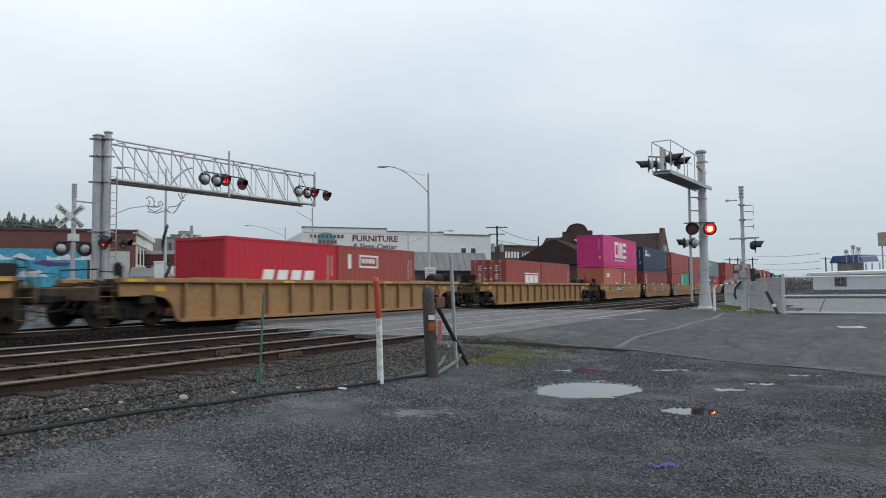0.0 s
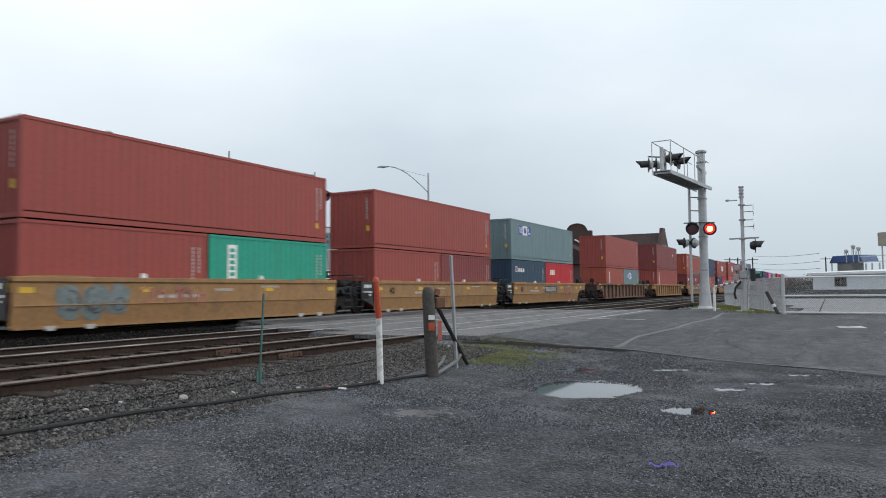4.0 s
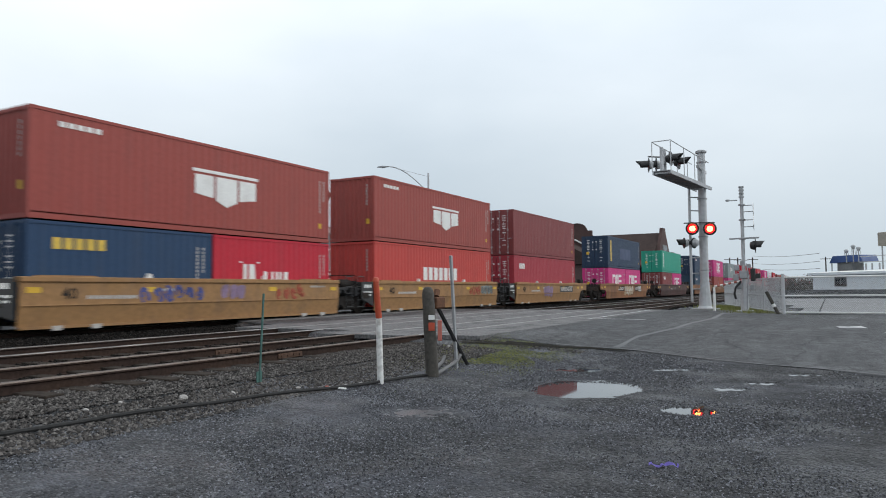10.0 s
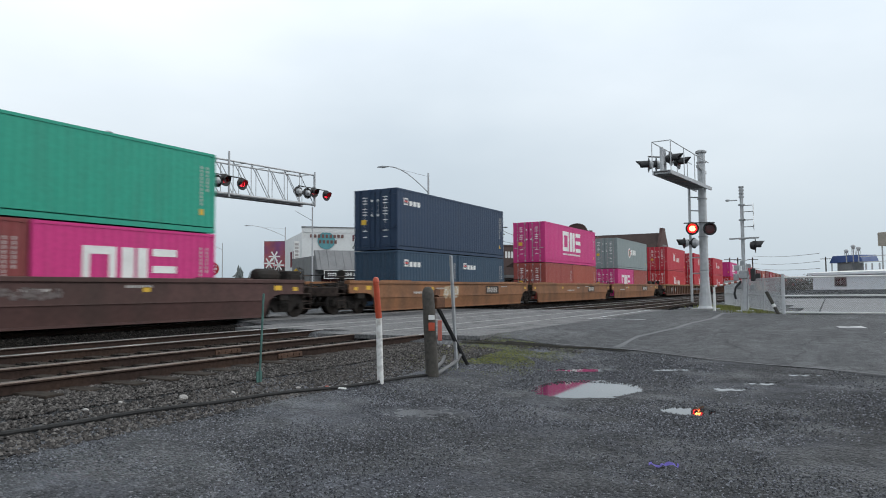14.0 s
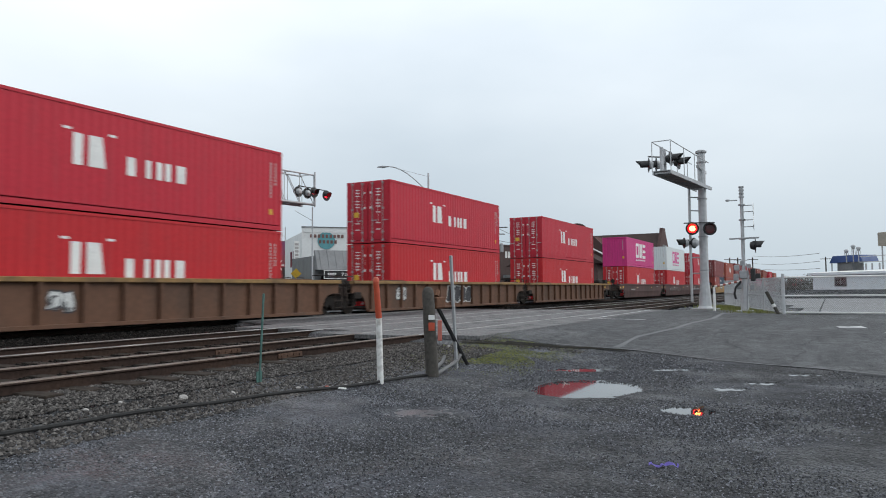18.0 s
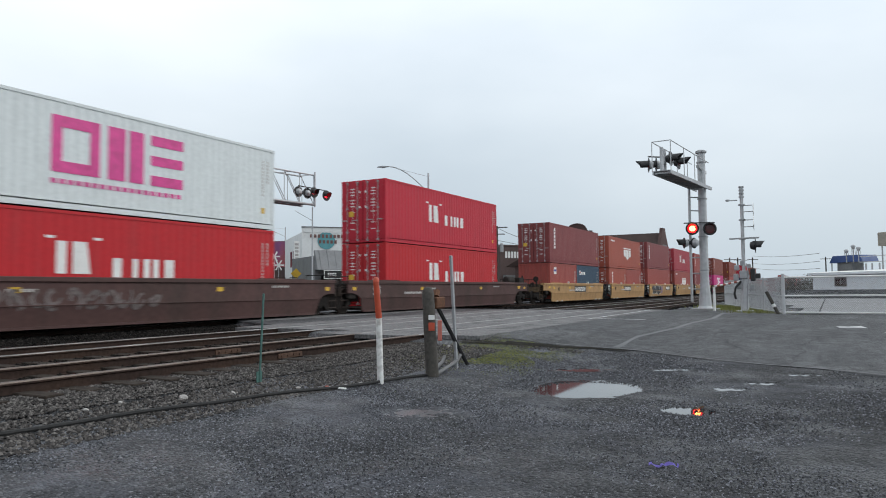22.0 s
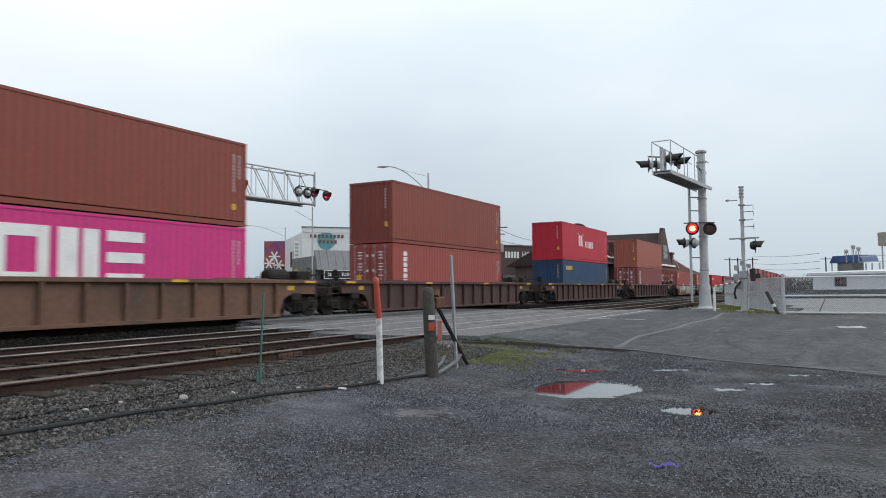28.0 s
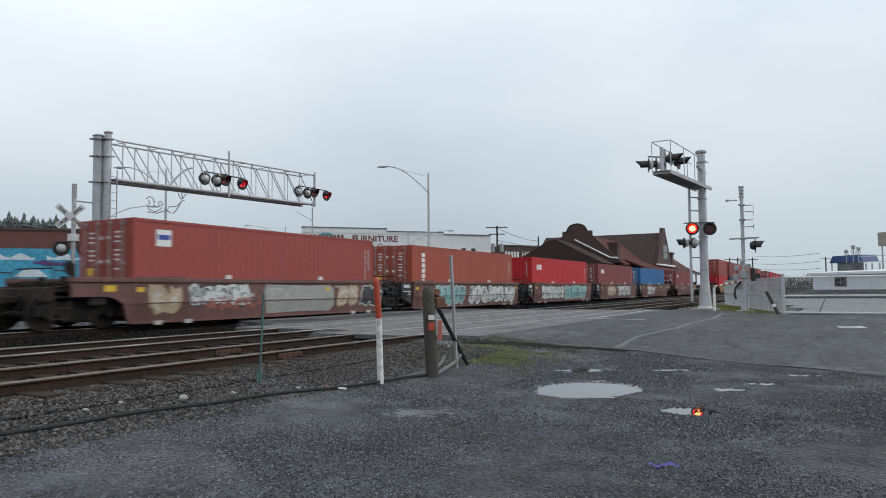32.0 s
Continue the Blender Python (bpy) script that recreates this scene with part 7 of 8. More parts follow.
    if kind == "patch":
        return [(W, [rect(0.8, 1.35, H - 0.8, H - 0.3)]), (M_BLUELET, [rect(0.86, 1.3, H - 0.6, H - 0.45)])]
    if kind == "leaf":
        return [(W, [[(9.4, H - 1.0), (9.55, H - 0.8), (9.7, H - 1.0), (9.55, H - 1.25)], rect(9.35, 9.75, H - 1.03, H - 0.97)])]
    if kind == "panel":
        return [(W, [rect(0.8, 1.22, H - 2.0, H - 0.3)]), (C_GREEN, [rect(0.9, 1.12, H - 0.55 - i * 0.2, H - 0.42 - i * 0.2) for i in range(8)])]
    if kind == "gold_panel":
        return [(M_GOLD, [rect(0.85, 1.25, H - 2.3, H - 0.35)]), (M_PATCH, [rect(4.2, 8.2, H * 0.3, H * 0.66)])]
    if kind == "box_word":
        return [(W, hollow(1.5, 2.9, H - 0.9, H - 0.35, 0.08) + strokes(1.7, 2.7, H - 0.7, H - 0.5, 4) + [rect(0.7, 0.9, H - 0.95, H - 0.35)])]
    return []


def code_marks(bm, L, H, y):
    x = L / 2 - 0.62
    for c, n in ((0.0, 11), (0.24, 7)):
        for i in range(n):
            z = H - 0.45 - i * 0.118
            prism(bm, rect(x + c, x + c + 0.065, z - 0.095, z - 0.01), y - 0.004, y + 0.002)
        prism(bm, rect(x + c + 0.022, x + c + 0.032, H - 0.45 - n * 0.118, H - 0.45), y - 0.001, y + 0.001)


def build_container(L, H, colour, logo, doors, sx, z, name, group):
    a = L / 2
    size = "forty-foot" if L > 8 else "twenty-foot"
    tall = "high-cube " if H > 2.7 else ""
    label = f"{COLOURS[colour]} corrugated {size} container" + (", door end leading" if doors else "") + (", with painted marking" if logo else ", unmarked")
    c = thing("shipping_container", pose(sx, TRAIN_Y, z), label, "container", group)
    for sy in (-1, 1):
        w = part("side_wall", cached(("side_wall", L, H), lambda bm: side_wall(bm, L, H), colour), colour, c)
        w.scale.y = -sy
        for nm, z0, z1 in (("top_rail", H - 0.09, H - 0.006), ("bottom_rail", 0.012, 0.16)):
            r = part(nm, cached((nm, L, H), lambda bm: box(bm, -a + 0.1, a - 0.1, -1.219, -1.165, z0, z1), colour), colour, c)
            r.scale.y = -sy
    for sx_ in ((1,) if doors else (-1, 1)):
        e = part("end_wall", cached(("end_wall", H), lambda bm: end_wall(bm, H), colour), colour, c)
        e.location.x, e.scale.x = sx_ * a, -sx_
    for sx_ in (-1, 1):
        for nm, z0, z1 in (("end_header", H - 0.11, H - 0.008), ("end_sill", 0.014, 0.14)):
            e = part(nm, cached((nm, H), lambda bm: box(bm, 0, 0.08, -1.1, 1.1, z0, z1), colour), colour, c)
            e.location.x, e.scale.x = sx_ * a, -sx_
    part("roof", cached(("roof", L, H), lambda bm: box(bm, -a + 0.07, a - 0.07, -1.18, 1.18, H - 0.07, H - 0.04), colour), colour, c)
    part("floor", cached(("base", L), lambda bm: box(bm, -a + 0.07, a - 0.07, -1.16, 1.16, 0.06, 0.12), M_GREASE), M_GREASE, c)
    far = sx > 790              # never nearer than a hundred metres
    for sxx in (-1, 1):
        for sy in (-1, 1):
            p = part("corner_post", cached(("corner_post", H, far), (lambda bm: box(bm, -0.08, 0.08, -0.08, 0.08, 0, H)) if far else (lambda bm: corner_post(bm, H)), colour), colour, c)
            p.location = (sxx * (a - 0.056), sy * (1.219 - 0.056), 0)
            for zz in () if far else (0.0, H - 0.118):
                q = part("corner_casting", cached(("casting",), casting, colour), colour, c)
                q.location = (sxx * (a - 0.086), sy * (1.223 - 0.082), zz)
    if doors:
        for sy in (-1, 1):
            d = part("door", cached(("door", H, sy), lambda bm: door_leaf(bm, H), colour), colour, c)
            d.location, d.scale = (-a + 0.005, 0, 0), (1, sy, 1)
            for yy in () if far else (0.28, 0.85):
                m_bar = colour if colour in (C_GREEN, C_NAVY, C_BLUE) else M_LOCKBAR
                b = part("lock_bar", cached(("lock_bar", H), lambda bm: lock_bar(bm, H), m_bar), m_bar, d, "worn locking bar")
                b.location = (0, yy, 0)
            k = part("placard", cached(("placard", sy, H), lambda bm: [prism(bm, rect(0.46, 0.70, z0, z0 + 0.045), -0.046, -0.043, "yz") for z0 in
                     (H - 0.42, H - 0.56, H - 0.7, H - 0.95, H - 1.09, H - 1.23, H - 1.5, 0.9, 0.6)] + [prism(bm, rect(0.12, 0.22, z0, z0 + 0.1), -0.046, -0.043, "yz") for z0 in (H - 0.6, H - 1.3)] + [prism(bm, rect(0.17, 0.175, H - 1.3, H - 0.5), -0.0445, -0.0425, "yz")] + [prism(bm, rect(0.58, 0.59, 0.9, H - 0.42), -0.0445, -0.0425, "yz")], M_LETTER), M_LETTER, d, "white stencilled lines")
            if sy > 0:
                part("label_plate", cached(("door_label", H), lambda bm: prism(bm, rect(0.5, 0.78, H * 0.42, H * 0.42 + 0.24), -0.049, -0.044, "yz"), M_YELLOW), M_YELLOW, d, "yellow label")
    else:
        part("stencil", cached(("end_stencil", H), lambda bm: [prism(bm, rect(-0.85, -0.78, H - 1.3 + i * 0.14, H - 1.2 + i * 0.14), -a - 0.006 + 0.02, -a + 0.016, "yz")
             for i in range(7)] + [prism(bm, rect(-0.82, -0.81, H - 1.3, H - 0.36), -a + 0.0145, -a + 0.0165, "yz")], M_GREYLET), M_GREYLET, c, "pale stencilled lines") if L > 8 else None
        part("label_plate", cached(("end_label", H, L), lambda bm: prism(bm, rect(-0.95, -0.78, 0.75, 0.98), -a + 0.012, -a + 0.018, "yz"), M_YELLOW), M_YELLOW, c, "yellow label")
    part("stencil", cached(("code", L, H), lambda bm: code_marks(bm, L, H, -1.213), M_GREYLET), M_GREYLET, c, "pale stencilled code bars")
    part("label_plate", cached(("warn", L, H), lambda bm: prism(bm, rect(a - 0.66, a - 0.5, 0.55, 0.75), -1.217, -1.21), M_YELLOW), M_YELLOW, c, "yellow warning label")
    for i, (m, outlines) in enumerate(logo_shapes(logo, L, H)):
        def marks(bm, outlines=outlines, i=i):
            for o in outlines:
                prism(bm, [(x - a, zz) for x, zz in o], -1.2145 - 0.003 * i, -1.2085)
        if len(outlines) > 4:
            tagged(part("marking", cached(("marking", logo, L, H, i), marks, m), m, c), kind="stuff")
        else:
            for k, o in enumerate(outlines):
                part("marking", cached(("marking", logo, L, H, i, k), lambda bm: marks(bm, [o]), m), m, c)
    MOVING.append((c, sx, TRAIN_Y, z))
    return c


# ---- well cars ----
W_YELLOW = mat("well_yellow_paint", (0.30, 0.168, 0.074), 0.65, 0, 0.16, 7, 0.001, 60, dirt=(0.2, 0.125, 0.075), dirt_scale=2.2, dirt_amount=0.7, streak=0.5, spec=0.25)
W_GOLD = mat("well_bright_yellow_paint", (0.39, 0.235, 0.105), 0.65, 0, 0.16, 7, 0.001, 60, dirt=(0.22, 0.14, 0.08), dirt_scale=2.2, dirt_amount=0.6, streak=0.5, spec=0.25)
W_ORANGE = mat("well_orange_brown", (0.248, 0.115, 0.055), 0.65, 0, 0.16, 7, 0.001, 60, dirt=(0.12, 0.07, 0.045), dirt_scale=0.8, dirt_amount=0.9, streak=0.5, spec=0.25)
W_BROWN = mat("well_brown", (0.145, 0.080, 0.054), 0.65, 0, 0.16, 7, 0.001, 60, dirt=(0.07, 0.05, 0.04), dirt_scale=0.8, dirt_amount=0.9, streak=0.5, spec=0.25)
W_UMBER = mat("well_umber_paint", (0.125, 0.064, 0.040), 0.65, 0, 0.16, 7, 0.001, 60, dirt=(0.075, 0.05, 0.038), dirt_scale=0.8, dirt_amount=0.9, streak=0.5, spec=0.25)
W_OCHRE = mat("ochre_sill_paint", (0.25, 0.15, 0.06), 0.65, 0, 0.2, 7, 0.001, 60, dirt=(0.12, 0.08, 0.05), dirt_scale=1.2, dirt_amount=0.9, spec=0.25)
W_DARK = mat("well_dark_brown", (0.082, 0.044, 0.040), 0.65, 0, 0.16, 7, 0.001, 60, dirt=(0.05, 0.035, 0.03), dirt_scale=0.8, dirt_amount=0.9, streak=0.5, spec=0.25)
W_RED = mat("well_red_brown", (0.156, 0.081, 0.072), 0.65, 0, 0.16, 7, 0.001, 60, dirt=(0.09, 0.05, 0.04), dirt_scale=0.8, dirt_amount=0.9, streak=0.5, spec=0.25)
WELL_NAMES = {W_YELLOW: "weathered yellow", W_GOLD: "bright yellow", W_ORANGE: "rusty orange", W_BROWN: "dusty brown", W_UMBER: "rusty umber", W_DARK: "dark brown", W_RED: "red-brown"}
G_WHITE = mat("spray_paint_white", (0.55, 0.56, 0.55), 0.6, 0, 0.2, 9)
G_BLUE = mat("spray_paint_blue", (0.05, 0.07, 0.25), 0.6, 0, 0.2, 9)
G_BLACK = mat("spray_paint_black", (0.03, 0.03, 0.035), 0.6, 0, 0.2, 9)
G_SMOKE = mat("spray_paint_smoke", (0.07, 0.07, 0.075), 0.6, 0, 0.25, 9)
G_GREY = mat("spray_paint_grey", (0.30, 0.31, 0.29), 0.6, 0, 0.2, 9)
G_TEAL = mat("spray_paint_teal", (0.2, 0.4, 0.4), 0.6, 0, 0.2, 9)
G_ROSE = mat("spray_paint_rose", (0.36, 0.13, 0.10), 0.6, 0, 0.2, 9)
G_RED = mat("spray_paint_red", (0.32, 0.06, 0.03), 0.6, 0, 0.2, 9)
G_CHALK = mat("worn_chalk", (0.15, 0.125, 0.12), 0.8, 0, 0.3, 9)
G_VIOLET = mat("spray_paint_violet", (0.22, 0.15, 0.24), 0.6, 0, 0.2, 9)
G_STEEL = mat("spray_paint_steel", (0.16, 0.19, 0.19), 0.6, 0, 0.25, 9)
G_CREAM = mat("spray_paint_cream", (0.42, 0.33, 0.22), 0.6, 0, 0.2, 9)


def side_outline(inner, hl, hr, low):
    """The side plate of a well down to low, arched up over the trucks where it runs on."""
    o = [(-hl, 1.36)]
    if hl > inner + 0.3:
        o += [(-hl, 0.86), (-inner - 0.75, 0.86), (-inner - 0.42, 0.79)] + ([(-inner - 0.2, 0.62), (-inner, low)] if low < 0.6 else [(-inner - 0.22, low)])
    else:
        o += [(-hl, low)]
    if hr > inner + 0.3:
        o += ([(inner, low), (inner + 0.2, 0.62)] if low < 0.6 else [(inner + 0.22, low)]) + [(inner + 0.42, 0.79), (inner + 0.75, 0.86), (hr, 0.86)]
    else:
        o += [(hr, low)]
    return o + [(hr, 1.36)]


def lower_plate(bm, inner, left, right):
    """The lower half of a smooth side, leaning in towards the rails."""
    i0, i1 = -inner - 0.2 * left, inner + 0.2 * right
    o = [(i0, -1.48, 0.665), (-inner, -1.395, 0.12), (inner, -1.395, 0.12), (i1, -1.48, 0.665)]
    a = [bm.verts.new(p) for p in o]
    b = [bm.verts.new((x, y + 0.05, z)) for x, y, z in o]
    bm.faces.new(a)
    bm.faces.new(b[::-1])
    for k in range(4):
        bm.faces.new((a[k], b[k], b[(k + 1) % 4], a[(k + 1) % 4]))


def truck_frame(bm):
    o = [(-1.2, 0.36), (-1.2, 0.62), (-0.95, 0.66), (-0.5, 0.74), (0.5, 0.74), (0.95, 0.66), (1.2, 0.62), (1.2, 0.36), (0.62, 0.40), (0.42, 0.2), (-0.42, 0.2), (-0.62, 0.40)]
    prism(bm, o, -0.07, 0.07)
    for x in (-0.2, 0.0, 0.2):
        tube(bm, [(x, -0.1, 0.26), (x, -0.1, 0.52)], 0.075, 8)
    for x in (-0.889, 0.889):
        tube(bm, [(x, -0.14, 0.42), (x, 0.05, 0.42)], 0.13, 10)


def wheel(bm):
    m = Matrix.Rotation(radians(90), 4, "X")
    lathe(bm, [(0.05, -0.07), (0.10, -0.07), (0.12, -0.02), (0.34, 0.0), (0.36, -0.06), (0.42, -0.065), (0.425, 0.06), (0.45, 0.065), (0.45, 0.085), (0.1, 0.085)], m, 20)


def add_truck(w, x):
    t = part("truck", cached(("bolster",), lambda bm: (box(bm, -0.2, 0.2, -1.0, 1.0, 0.45, 0.72, 0.03), box(bm, -0.5, 0.5, -0.25, 0.25, 0.7, 0.86, 0.02)), M_GREASE), M_GREASE, w, "sooty cast-steel truck")
    t.location.x = x
    for sy in (-1, 1):
        f = part("side_frame", cached(("side_frame",), truck_frame, M_GREASE), M_GREASE, t)
        f.location.y = sy * 1.0
        if sy > 0:
            f.scale.y = -1
        for xx in (-0.889, 0.889):
            q = part("wheel", cached(("wheel",), wheel, M_GREASE), M_GREASE, t)
            q.location = (xx, sy * 0.79, 0.425)
            q.scale.y = -sy
    for xx in (-0.889, 0.889):
        q = part("axle", cached(("axle",), lambda bm: tube(bm, [(0, -0.8, 0), (0, 0.8, 0)], 0.085, 8), M_GREASE), M_GREASE, t)
        q.location = (xx, 0, 0.425)


def end_platform(bm, reach):
    """The dark structure over a truck at a well's end, pointing to +x from the bulkhead."""
    box(bm, 0, 0.1, -1.28, 1.28, 0.5, 1.34, 0.02)
    box(bm, 0.08, reach, -0.45, 0.45, 0.80, 1.06, 0.03)
    box(bm, 0.08, reach * 0.8, -1.2, 1.2, 1.0, 1.06, 0.01)
    for x in (0.35, reach * 0.55):
        box(bm, x, x + 0.12, -1.25, 1.25, 0.86, 1.0)
    box(bm, reach - 0.14, reach, -1.3, 1.3, 0.74, 1.12, 0.02)


def rigging(bm, reach):
    """Pipes, valves, levers and boxes heaped on an end platform."""
    rng = random.Random(int(reach * 100))
    for y in (-1.05, -0.62, 0.3, 0.85):
        z = 1.12 + rng.uniform(0, 0.12)
        pts = [(0.12 + (reach - 0.3) * i / 5, y + rng.uniform(-0.08, 0.08), z + rng.uniform(-0.05, 0.1)) for i in range(6)]
        tube(bm, pts, 0.028, 5)
    for k in range(7):
        x, y = rng.uniform(0.2, reach - 0.45), rng.uniform(-1.2, 0.6)
        lx, ly, h = rng.uniform(0.1, 0.3), rng.uniform(0.1, 0.25), rng.uniform(0.1, 0.38)
        box(bm, x, x + lx, y, y + ly, 1.05, 1.06 + h, 0.015)
    tube(bm, [(reach - 0.25, -1.1, 1.05), (reach - 0.25, -1.1, 1.62), (reach - 0.25, 0.6, 1.62), (reach - 0.25, 0.6, 1.05)], 0.022, 5)
    tube(bm, [(reach - 0.2, -0.5, 0.95), (reach + 0.05, -0.55, 0.6), (reach + 0.1, -0.5, 0.4), (reach + 0.05, -0.35, 0.35)], 0.03, 6)
    box(bm, reach * 0.3, reach * 0.3 + 0.5, -1.42, -1.2, 0.62, 0.9, 0.03)


def grab_irons(bm, reach):
    y = -1.34
    for z in (0.3, 0.58, 0.86, 1.14):
        tube(bm, [(reach - 0.55, y, z), (reach - 0.1, y, z)], 0.016, 5)
    for x in (reach - 0.55, reach - 0.1):
        tube(bm, [(x, y, 0.24), (x, y, 1.55)], 0.018, 5)
    tube(bm, [(reach - 0.55, y, 1.55), (reach - 0.1, y, 1.55)], 0.018, 5)


def air_tank(bm):
    m = Matrix.Rotation(radians(90), 4, "Y")
    lathe(bm, [(0.06, -0.45), (0.18, -0.4), (0.2, -0.3), (0.2, 0.3), (0.18, 0.4), (0.06, 0.45)], Matrix.Translation((0, 0, 1.26)) @ m, 12)
    for x in (-0.25, 0.25):
        box(bm, x - 0.03, x + 0.03, -0.2, 0.2, 1.04, 1.2)
    box(bm, 0.5, 0.8, -0.15, 0.2, 1.05, 1.4, 0.02)


def big_tank(bm):
    """Large air reservoir on saddles, and the tall valve box beside it."""
    m = Matrix.Translation((-0.75, 0, 1.52)) @ Matrix.Rotation(radians(90), 4, "Y")
    lathe(bm, [(0.08, -0.62), (0.22, -0.56), (0.27, -0.44), (0.27, 0.44), (0.22, 0.56), (0.08, 0.62)], m, 14)
    for x in (-1.1, -0.4):
        box(bm, x - 0.04, x + 0.04, -0.22, 0.22, 1.04, 1.4)
    box(bm, 0.0, 0.82, -0.4, 0.3, 1.04, 1.72, 0.03)
    box(bm, 0.12, 0.5, -0.43, -0.39, 1.2, 1.6, 0.01)
    tube(bm, [(-0.12, 0, 1.52), (0.1, -0.1, 1.6)], 0.035, 6)
    tube(bm, [(0.7, -0.3, 1.72), (0.75, -0.3, 1.85), (1.1, -0.2, 1.8), (1.25, -0.2, 1.1)], 0.03, 6)


def coupler(bm):
    box(bm, 0, 0.55, -0.09, 0.09, 0.72, 0.9, 0.02)
    box(bm, 0.5, 0.82, -0.16, 0.16, 0.66, 0.96, 0.05)
    tube(bm, [(0.1, -0.35, 0.8), (0.4, -0.4, 0.5), (0.8, -0.38, 0.45)], 0.025, 6)


def brake_stand(bm):
    box(bm, -0.05, 0.05, -0.05, 0.05, 1.0, 1.75)
    m = Matrix.Translation((-0.1, 0, 1.65)) @ Matrix.Rotation(radians(90), 4, "Y")
    lathe(bm, [(0.15, -0.015), (0.2, -0.02), (0.2, 0.02), (0.15, 0.015)], m, 16)
    for a in range(4):
        tube(bm, [m @ Vector((0.17 * math.cos(a * math.pi / 2), 0.17 * math.sin(a * math.pi / 2), 0)), m @ Vector((0, 0, 0.03))], 0.014, 5)


SPRAY = {"white": (G_WHITE, G_BLACK, G_SMOKE), "dark": (G_BLACK, G_WHITE, G_SMOKE), "teal": (G_TEAL, G_WHITE, G_SMOKE), "blue": (None, None, G_BLUE), "violet": (G_VIOLET, None, G_VIOLET),
         "rose": (None, None, G_ROSE), "red": (None, None, G_RED), "pale": (G_CREAM, None, G_WHITE), "chalk": (None, None, G_CHALK), "smoke": (G_STEEL, None, G_SMOKE)}


def add_graffiti(w, rng, x0, width, scheme, yo, z0=0.3, z1=1.2):
    """Unreadable sprayed shapes in a row, from x0: rims, filled bodies and thin strokes, on the side plate and the leaning lower plate."""
    face, rim, line = SPRAY[scheme]
    tall = z1 - z0
    n = max(2, round(width / (tall * 0.72)))
    step = width / n
    shapes = []
    for i in range(n):
        shapes.append((x0 + (i + 0.5) * step + rng.uniform(-0.04, 0.04), (z0 + z1) / 2 + rng.uniform(-0.03, 0.03), step * rng.uniform(0.44, 0.56), tall * rng.uniform(0.42, 0.5), rng.uniform(-0.25, 0.25), rng.uniform(0, 9)))

    def lean(bm):
        for v in bm.verts:
            v.co.y += max(0.0, 0.665 - v.co.z) * 0.156 if yo > 1.4 else 0.0

    def outline(cx, cz, rx, rz, tilt, seed, grow):
        pts = []
        for k in range(30):
            a = k * math.tau / 30
            c, s = math.cos(a), math.sin(a)
            q = 1 + 0.30 * noise.noise((c * 1.9 + seed, s * 1.9, seed)) + 0.10 * noise.noise((c * 5, s * 5, seed))
            px, pz = (abs(c) ** 0.6) * (1 if c > 0 else -1) * rx * q, (abs(s) ** 0.6) * (1 if s > 0 else -1) * rz * q
            pts.append((cx + px * (1 + grow / rx) + tilt * pz, min(max(cz + pz * (1 + grow / rz), 0.14), 1.235)))
        return pts

    def bodies(grow, y0, y1):
        def make(bm):
            for i, q in enumerate(shapes):
                prism(bm, outline(*q, grow), y0 - i * 0.0006, y1)
            bmesh.ops.bisect_plane(bm, geom=bm.verts[:] + bm.edges[:] + bm.faces[:], plane_co=(0, 0, 0.665), plane_no=(0, 0, 1))
            lean(bm)
        return make
    if rim:
        tagged(part("graffiti", B(bodies(0.05, -yo - 0.003, -yo)), rim, w, "spray-painted rims"), kind="stuff")
    if face:
        tagged(part("graffiti", B(bodies(0.0, -yo - 0.0085, -yo - 0.001)), face, w, "spray-painted filled shapes"), kind="stuff")

    def lines(bm):
        for i, (cx, cz, rx, rz, tilt, seed) in enumerate(shapes):
            for k in range(3 if face else 4):
                r, a0 = rng.uniform(0.35, 0.8), rng.uniform(0, 6)
                ox, oz = rng.uniform(-0.3, 0.3) * rx, rng.uniform(-0.3, 0.3) * rz
                arc = [(cx + ox + r * rx * math.cos(a0 + q * 0.4) + tilt * rz * math.sin(a0 + q * 0.4), min(max(cz + oz + r * rz * math.sin(a0 + q * 0.4), 0.16), 1.21)) for q in range(8)]
                th = rng.uniform(0.016, 0.026) if face else rng.uniform(0.025, 0.045)
                for (xa, za), (xb, zb) in zip(arc, arc[1:]):
                    d = Vector((xb - xa, zb - za))
                    if d.length < 0.01:
                        continue
                    d = d.normalized() * th
                    prism(bm, [(xa + d.y, za - d.x), (xb + d.y, zb - d.x), (xb - d.y, zb + d.x), (xa - d.y, za + d.x)], -yo - 0.0145 - i * 0.0003 - k * 0.0001, -yo - 0.001)
        lean(bm)
    tagged(part("graffiti", B(lines), line, w, "spray-painted thin strokes"), kind="stuff")


def half_length(mode, inner, pitch):
    """How far the side plate, the truck and the coupler reach from the middle of a unit."""
    if mode == "S":
        h = pitch / 2
        return (inner if inner < 7 else h - 0.45), h, None
    return (inner + 2.0 if inner > 7 else inner + 1.75), (inner + 1.35 if inner > 7 else inner + 1.25), inner + (3.45 if inner > 7.9 else 3.0)


